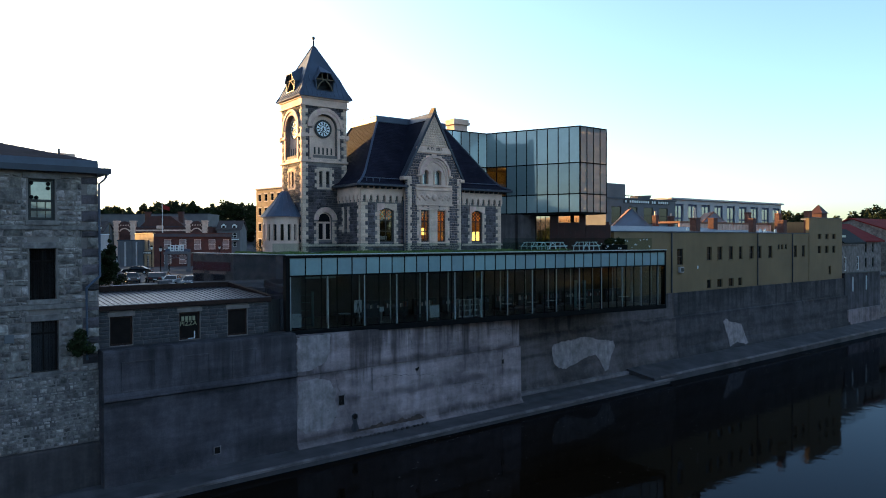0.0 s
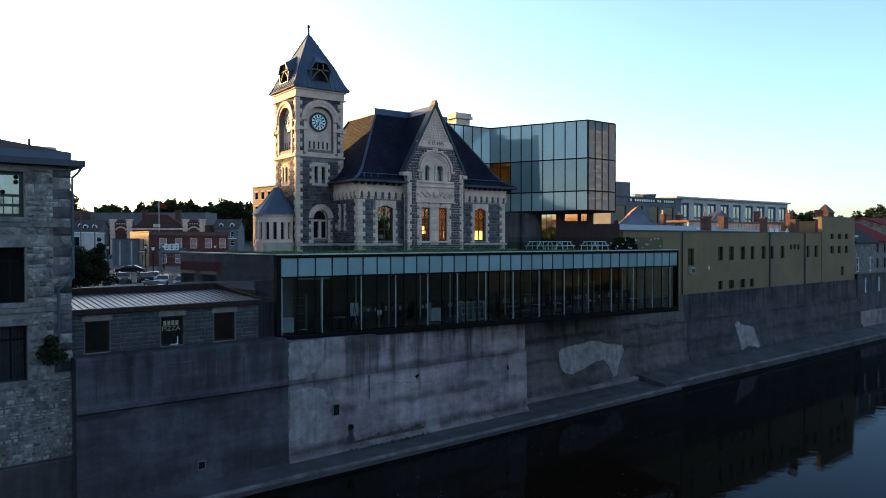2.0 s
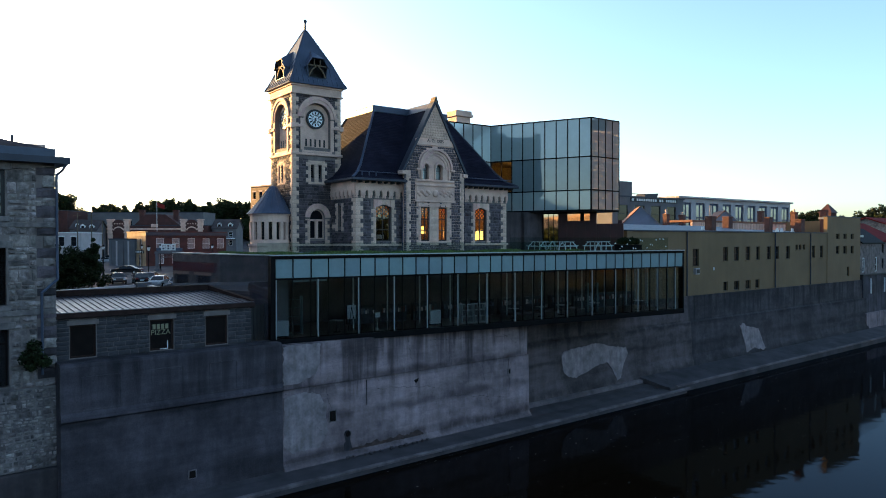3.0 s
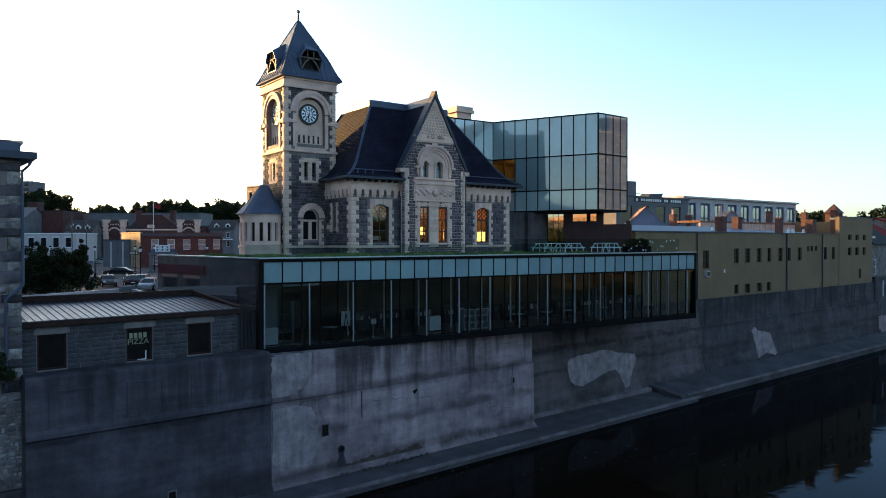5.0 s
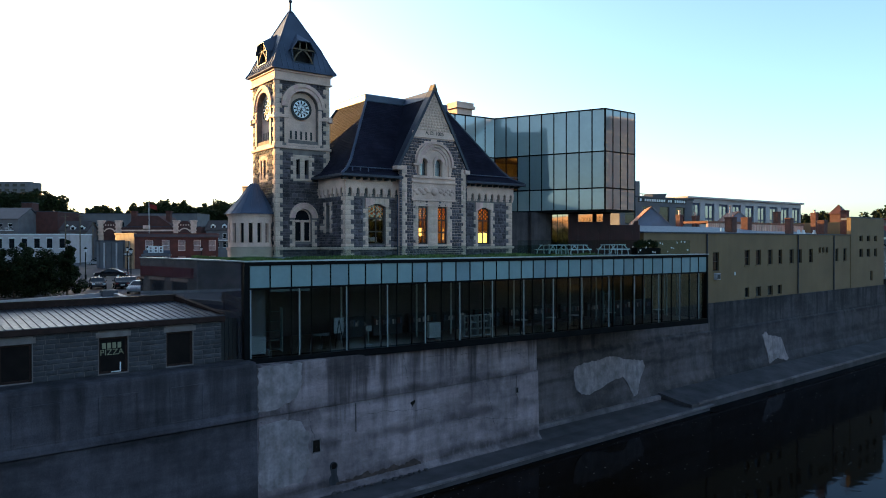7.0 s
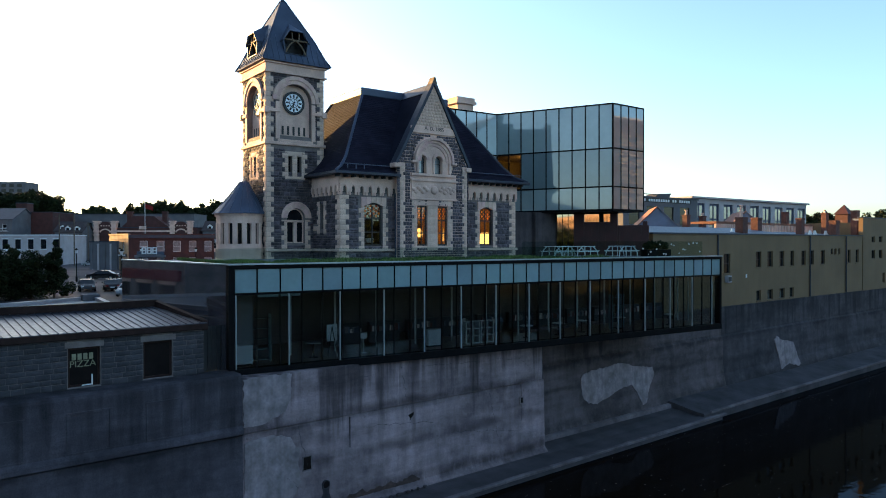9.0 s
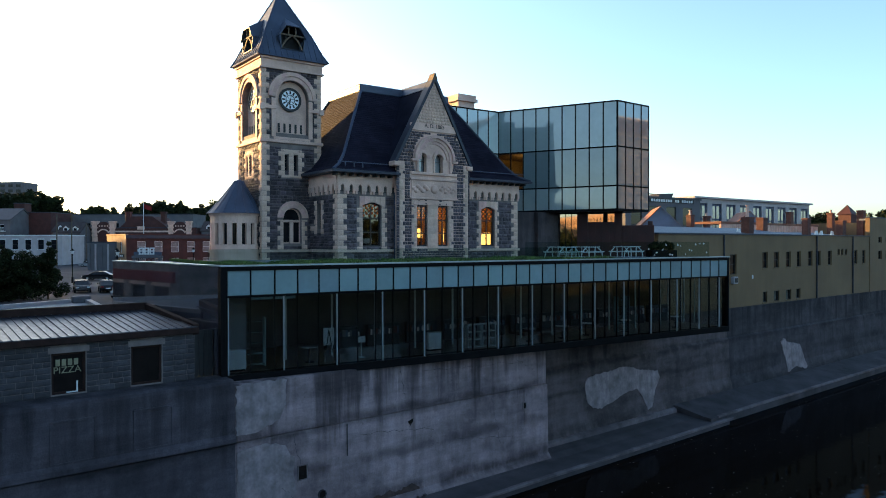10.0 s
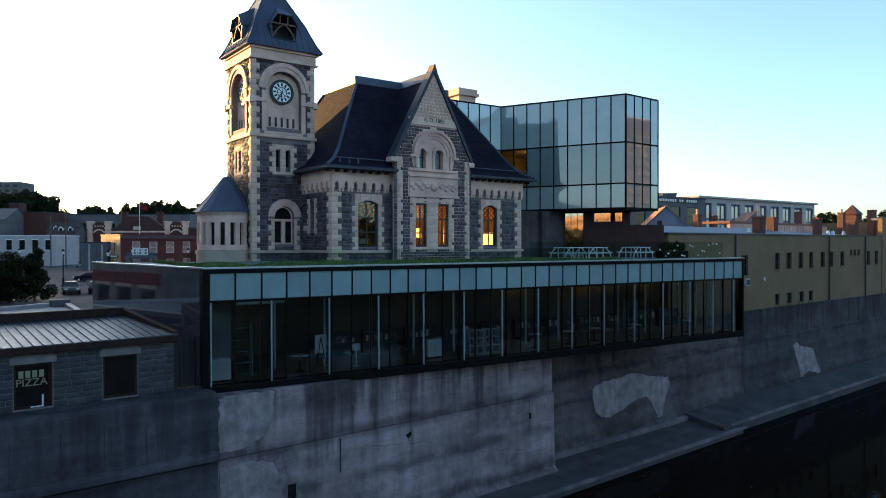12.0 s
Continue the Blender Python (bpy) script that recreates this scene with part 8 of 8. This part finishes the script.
copy_thing(pt, PAVILION @ pose(29.0, 4.5, 4.78, 0, 0, 6))

def planter():
    p = thing("planter", PAVILION @ Matrix.Translation((30.6, 3.6, 4.78)), "dark planter box with bushy green shrubs", "planter")
    slab("box", (0, 2.6, 0, 0.6, 0, 0.5), BLACK_METAL, p, "", 0.02)
    rng = random.Random(9)
    v, f = foliage(rng, [(0.4 + 0.45 * k, 0.3, 0.75 + 0.1 * (k % 2), 0.32) for k in range(5)], 1500, 0.07)
    ob = new("shrub", leaf_mesh("shrub", v, f, LEAF))
    ob.parent = p
planter()

def wall_bush():
    rng = random.Random(14)
    b = thing("wall_bush", RIVER @ Matrix.Translation((-12.0, -0.25, 0.0)), "wild green bush growing out of the mill wall", "bush")
    v, f = foliage(rng, [(0.0, -0.1, 0.6, 0.42), (-0.3, -0.1, 0.4, 0.3), (0.25, -0.15, 0.3, 0.35), (0.05, -0.1, 0.95, 0.3), (0.5, -0.1, 0.15, 0.25), (-0.1, -0.1, 0.05, 0.25)], 1500, 0.07)
    ob = new("leaves", leaf_mesh("leaves", v, f, LEAF))
    ob.parent = b
    pipe_part("stem", [(0, 0.1, 0.2), (0, -0.1, 0.5), (0.05, -0.15, 0.9)], 0.03, BARK, b, "woody stem", 6)
wall_bush()

# ---- cars and street furniture ----
def car(m, paint, label, length=4.5):
    c = thing("car", m, label, "car", "parked cars")
    s = length / 4.5
    bm = bmesh.new()
    prof = [(-2.18, 0.28), (-2.26, 0.5), (-2.22, 0.72), (-2.0, 0.84), (-1.1, 0.94), (1.55, 0.97), (2.12, 0.93), (2.24, 0.7), (2.24, 0.45), (2.16, 0.28)]
    prism(bm, [(x * s, z) for x, z in prof], -0.88, 0.88)
    for v in bm.verts:
        if abs(v.co.x) > 1.9 * s:
            v.co.y *= 0.86
    bmesh.ops.bevel(bm, geom=bm.edges[:], offset=0.06, segments=2, affect='EDGES')
    body = part("body", bm, paint, c)
    bm = bmesh.new()
    prism(bm, [(-1.2 * s, 0.93), (-0.45 * s, 1.38), (0.85 * s, 1.38), (1.7 * s, 0.95)], -0.8, 0.8)
    for v in bm.verts:
        if v.co.z > 1.2:
            v.co.y *= 0.78
    part("cabin_glass", bm, PANE_DARK, c, "dark car glass")
    bm = bmesh.new()
    prism(bm, [(-0.52 * s, 1.36), (-0.35 * s, 1.44), (0.7 * s, 1.44), (0.95 * s, 1.36)], -0.63, 0.63)
    bmesh.ops.bevel(bm, geom=bm.edges[:], offset=0.03, segments=2, affect='EDGES')
    part("roof", bm, paint, c)
    for t in (-1, 1):
        for a, b in (((-1.2, 0.8, 0.94), (-0.47, 0.635, 1.38)), ((0.2, 0.81, 0.96), (0.16, 0.64, 1.38)), ((1.68, 0.8, 0.96), (0.88, 0.635, 1.38))):
            pipe_part("pillar", [(a[0] * s, t * a[1], a[2]), (b[0] * s, t * b[1], b[2])], 0.045, paint, c)
        slab("mirror", (-1.0 * s, -0.85 * s, t * 0.95 - 0.08, t * 0.95 + 0.08, 0.95, 1.08), paint, c, "", 0.02)
    slab("number_plate", (2.24 * s, 2.27 * s, -0.25, 0.25, 0.5, 0.62), WHITE_PAINT, body)
    for x in (-1.4, 1.4):
        for y in (-0.8, 0.8):
            bm = bmesh.new()
            bmesh.ops.create_cone(bm, cap_ends=True, segments=16, radius1=0.33, radius2=0.33, depth=0.2, matrix=Matrix.Translation((x * s, y, 0.33)) @ pose(0, 0, 0, 90, 0, 0))
            w = part("wheel", bm, BLACK_METAL, c, "black tyre")
            bm = bmesh.new()
            bmesh.ops.create_cone(bm, cap_ends=True, segments=12, radius1=0.2, radius2=0.18, depth=0.22, matrix=Matrix.Translation((x * s, y, 0.33)) @ pose(0, 0, 0, 90, 0, 0))
            part("rim", bm, PALE_FIN, w, "grey rim")
    for y in (-0.6, 0.6):
        slab("headlight", (-2.28 * s, -2.2 * s, y - 0.16, y + 0.16, 0.62, 0.76), WHITE_PAINT, c)
        slab("tail_light", (2.2 * s, 2.28 * s, y - 0.16, y + 0.16, 0.66, 0.82), ROOF_RED, c)
    return c
CAR_BLACK = material("black_car_paint", (0.009, 0.009, 0.011), 0.22, spec=0.4, vary=0.1, scale=1, fine=6, bump=0.0)
CAR_SILVER = material("silver_car_paint", (0.1, 0.105, 0.115), 0.25, metal=0.2, spec=0.4, vary=0.1, scale=1, fine=6, bump=0.0)
CAR_WHITE = material("white_car_paint", (0.3, 0.3, 0.31), 0.25, spec=0.4, vary=0.05, scale=1, fine=6, bump=0.0)
car(pose(5.0, 63.6, 0, 0, 0, 84), CAR_BLACK, "dark saloon car parked nose to the wall")
car(pose(7.5, 62.2, 0, 0, 0, 262), CAR_BLACK, "black compact car parked in the car park")
car(pose(12.4, 92.2, 0, 0, 0, -36), CAR_BLACK, "long dark saloon car crossing the street", 5.0)
car(pose(8.9, 62.8, 0, 0, 0, 62), CAR_SILVER, "silver saloon car in the car park")
car(pose(7.4, 52.5, 0, 0, 0, 60), CAR_WHITE, "white saloon car near the glass hall")
car(pose(8.8, 49.3, 0, 0, 0, 62), CAR_SILVER, "pale car beside the polished wall")
car(pose(37.5, 252, 5, 0, 0, -36), CAR_SILVER, "silver car far along the street")
car(pose(29.0, 190, 0, 0, 0, -36), CAR_BLACK, "dark car far along the street")
car(pose(24.0, 165, 0, 0, 0, -36), CAR_WHITE, "white van-like car far along the street", 5.2)

def street_lamp(m, h):
    l = thing("street_lamp", m, "black cast street lamp with a lantern head", "street lamp", "street lamps")
    pipe_part("pole", [(0, 0, 0), (0, 0, h)], 0.07, BLACK_METAL, l)
    pipe_part("base", [(0, 0, 0), (0, 0, 0.8)], 0.14, BLACK_METAL, l)
    bm = bmesh.new()
    bmesh.ops.create_cone(bm, cap_ends=True, segments=8, radius1=0.14, radius2=0.24, depth=0.45, matrix=Matrix.Translation((0, 0, h + 0.25)))
    hd = part("lantern", bm, WHITE_PAINT, l, "pale lantern glass")
    bm = bmesh.new()
    bmesh.ops.create_cone(bm, cap_ends=True, segments=8, radius1=0.32, radius2=0.05, depth=0.3, matrix=Matrix.Translation((0, 0, h + 0.62)))
    part("lantern_cap", bm, BLACK_METAL, hd)
    return l
lm = street_lamp(pose(7.6, 86.4, 0), 4.3)
for x, y in ((9.5, 66), (15.5, 95), (21, 104), (4.5, 110), (1.5, 118), (27, 92)):
    copy_thing(lm, pose(x, y, 0))
for x, y, h in ((17, 168, 13), (20, 166, 13), (30, 205, 12)):
    up = thing("utility_pole", pose(x, y, 0), "tall thin wooden utility pole", "utility pole", "utility poles")
    pipe_part("pole", [(0, 0, 0), (0, 0, h)], 0.14, BARK, up)
    pipe_part("crossarm", [(-0.9, 0, h - 0.6), (0.9, 0, h - 0.6)], 0.06, BARK, up)

# ---- inside the glass hall ----
def hall_things():
    def at(s, n, z=0.06, turn=0):
        return PAVILION @ Matrix.Translation((s, n, z)) @ pose(0, 0, 0, 0, 0, turn)
    ea = thing("easel_board", at(5.33, 1.5), "white display board on a black easel inside the hall", "easel")
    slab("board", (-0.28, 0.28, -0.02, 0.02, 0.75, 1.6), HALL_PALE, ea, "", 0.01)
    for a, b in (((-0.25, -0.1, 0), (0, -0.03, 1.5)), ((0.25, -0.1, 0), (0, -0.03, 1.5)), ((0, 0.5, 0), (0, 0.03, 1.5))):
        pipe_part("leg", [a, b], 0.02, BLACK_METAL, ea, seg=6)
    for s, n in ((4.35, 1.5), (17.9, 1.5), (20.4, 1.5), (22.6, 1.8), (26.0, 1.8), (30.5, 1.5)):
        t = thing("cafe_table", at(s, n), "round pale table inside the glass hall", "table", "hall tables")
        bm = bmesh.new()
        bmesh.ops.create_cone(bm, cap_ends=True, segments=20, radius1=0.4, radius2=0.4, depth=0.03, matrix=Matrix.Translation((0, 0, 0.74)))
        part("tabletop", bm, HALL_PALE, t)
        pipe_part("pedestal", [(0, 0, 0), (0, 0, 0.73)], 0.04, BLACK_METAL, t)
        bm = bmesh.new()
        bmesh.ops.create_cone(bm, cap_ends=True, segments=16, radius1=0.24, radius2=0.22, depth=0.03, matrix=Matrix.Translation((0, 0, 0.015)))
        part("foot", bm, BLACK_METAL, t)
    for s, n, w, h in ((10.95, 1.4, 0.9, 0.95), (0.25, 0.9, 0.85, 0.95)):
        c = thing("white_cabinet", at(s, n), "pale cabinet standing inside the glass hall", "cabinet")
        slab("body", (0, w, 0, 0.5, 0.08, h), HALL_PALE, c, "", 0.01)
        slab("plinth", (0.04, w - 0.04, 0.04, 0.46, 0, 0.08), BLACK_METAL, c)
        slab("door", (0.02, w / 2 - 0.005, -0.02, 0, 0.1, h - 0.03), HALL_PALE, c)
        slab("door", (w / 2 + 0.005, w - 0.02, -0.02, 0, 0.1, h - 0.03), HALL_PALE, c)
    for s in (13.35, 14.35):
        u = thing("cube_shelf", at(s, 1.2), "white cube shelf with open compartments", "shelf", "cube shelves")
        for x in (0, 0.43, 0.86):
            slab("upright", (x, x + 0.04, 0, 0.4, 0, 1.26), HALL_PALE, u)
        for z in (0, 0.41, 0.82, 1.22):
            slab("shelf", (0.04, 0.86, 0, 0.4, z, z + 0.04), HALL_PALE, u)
    for s in (1.2, 25.2):
        g = thing("display_rack", at(s, 1.6), "tall teal glass display rack", "display rack")
        for x in (0, 1.0):
            slab("side_panel", (x, x + 0.02, 0, 0.4, 0, 2.3), FRIT, g)
        for z in (0.1, 0.6, 1.1, 1.6, 2.1):
            slab("shelf", (0.02, 1.0, 0, 0.4, z, z + 0.015), FRIT, g)
    pw = thing("display_partition", at(0.06, 1.3), "pale partition with a dark picture inside the glass hall", "partition")
    slab("panel", (0, 1.15, 0.0, 0.1, 0, 3.3), GREY_WALL, pw, "", 0.01)
    slab("picture", (0.02, 0.32, -0.03, 0.0, 1.2, 2.4), BLACK_METAL, pw, "dark framed picture", 0.01)
    bl = thing("roller_blind", at(1.1, 0.12), "pale rolled-up blind under the transom", "blind")
    slab("roll", (0, 0.98, 0, 0.06, 3.24, 3.36), FRIT, bl, "", 0.015)
    slab("roll", (1.1, 2.05, 0, 0.06, 3.24, 3.36), FRIT, bl, "", 0.015)
    ch = thing("music_stand", at(7.1, 1.5), "pale stand with an open sheet", "stand")
    pipe_part("pole", [(0, 0, 0), (0, 0, 0.8)], 0.03, PALE_FIN, ch)
    slab("sheet", (-0.2, 0.2, -0.02, 0.02, 0.75, 1.05), HALL_PALE, ch)
    slab("foot", (-0.15, 0.15, -0.15, 0.15, 0, 0.03), PALE_FIN, ch)
    for k in range(14):
        col = thing("hall_column", at(1.2 + 2.45 * k, 2.9), "slim grey steel column inside the glass hall", "column", "hall columns")
        pipe_part("shaft", [(0, 0, 0), (0, 0, 4.4)], 0.055, PALE_FIN, col)
    for k in range(11):
        bc = thing("low_bookcase", at(6.5 + 2.5 * k, 4.6), "low dark bookcase with muted books", "bookcase", "hall bookcases")
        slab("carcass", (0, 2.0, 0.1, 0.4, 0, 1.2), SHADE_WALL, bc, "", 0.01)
        r = random.Random(k)
        x = 0.05
        while x < 1.9:
            w = r.uniform(0.06, 0.2)
            slab("books", (x, min(1.95, x + w), 0.02, 0.1, 0.65, 0.65 + r.uniform(0.2, 0.4)), r.choice((BRICK, GREY_WALL, LEAD, WHITE_WALL, LEAD_DARK)), bc)
            x += w + 0.01
hall_things()

# lamps in the rooms behind the tall windows
for x, y, z, watts in ((12.2, 9.4, 8.6, 1.2), (15.7, 10.2, 7.9, 7.0), (17.6, 10.2, 7.9, 8.0), (21.5, 10.2, 7.9, 7), (28.5, 10.8, 12.4, 9.0)):
    lp = new("room_lamp", bpy.data.lights.new("room_lamp", 'POINT'))
    lp.data.energy, lp.data.color, lp.data.shadow_soft_size = watts, (1.0, 0.45, 0.13), 0.3
    lp.location = (x, y, z)
room = thing("reading_room", pose(9.9, 8.5, 4.7), "warm lit reading room behind the tall windows", "room")
slab("floor", (0, 14.1, 0, 6, 0, 0.1), FLOOR_IN, room)
slab("back_wall", (0, 14.1, 4.0, 4.2, 0.1, 5.2), ROOM_WALL, room, "warm painted wall")
slab("ceiling", (0, 14.1, 0, 6, 5.2, 5.3), ROOM_WALL, room)
for x in (0, 4.35, 9.6, 14.0):
    slab("partition", (x, x + 0.1, 0, 4, 0.1, 5.2), ROOM_WALL, room)

# added dark screen behind the left window, so its panes look unlit
backing = thing("tall_bookcase", pose(10.1, 9.0, 4.8), "dark shelved backing added to keep the left window dim", "bookcase")
slab("carcass", (0, 4.0, 0.1, 0.5, 0, 3.1), SHUTTER, backing, "", 0.01)
for z in (0.6, 1.2, 1.8, 2.4):
    slab("shelf", (0.05, 3.95, 0.02, 0.1, z, z + 0.04), FRAME_BROWN, backing)
ds = thing("reading_desk", pose(11.6, 8.5, 4.8), "small desk with pale papers by the window", "desk")
slab("top", (0, 1.2, 0, 0.4, 0.95, 1.0), FRAME_BROWN, ds)
slab("papers", (0.2, 0.8, 0.05, 0.3, 1.0, 1.3), WHITE_WALL, ds, "stack of pale papers", 0.01)
for x in (0.05, 1.1):
    slab("leg", (x, x + 0.06, 0.05, 0.35, 0, 0.95), FRAME_BROWN, ds)

# glowing shades in the rooms
for x, y, z, r, h, label in ((22.5, 9.3, 5.0, 0.42, 0.95, "wide glowing yellow lamp shade on a low stand"), (18.9, 9.4, 5.3, 0.2, 1.0, "tall glowing yellow lamp shade on a stand"), (17.0, 9.9, 5.6, 0.18, 0.6, "small glowing yellow lamp shade on a stand")):
    ls = thing("standing_lamp", pose(x, y, 4.8), label, "lamp")
    pipe_part("stand", [(0, 0, 0), (0, 0, z - 4.5)], 0.03, BLACK_METAL, ls)
    bm = bmesh.new()
    bmesh.ops.create_cone(bm, cap_ends=True, segments=20, radius1=r, radius2=r * 0.85, depth=h, matrix=Matrix.Translation((0, 0, z - 4.8 + 0.6 + h / 2)))
    part("shade", bm, SHADE_GLOW, ls, "glowing yellow shade")
sg = thing("side_gate", RIVER @ Matrix.Translation((-1.3, 0.9, 0.05)), "near-black boarded gate between shop and glass hall", "gate")
for k in range(6):
    slab("board", (0.02 + 0.2 * k, 0.2 + 0.2 * k, 0.0, 0.05, -0.1, 2.0), FRAME_DARK, sg, "", 0.006)
slab("post", (-0.06, 0.02, -0.03, 0.09, 0, 2.05), FRAME_DARK, sg)
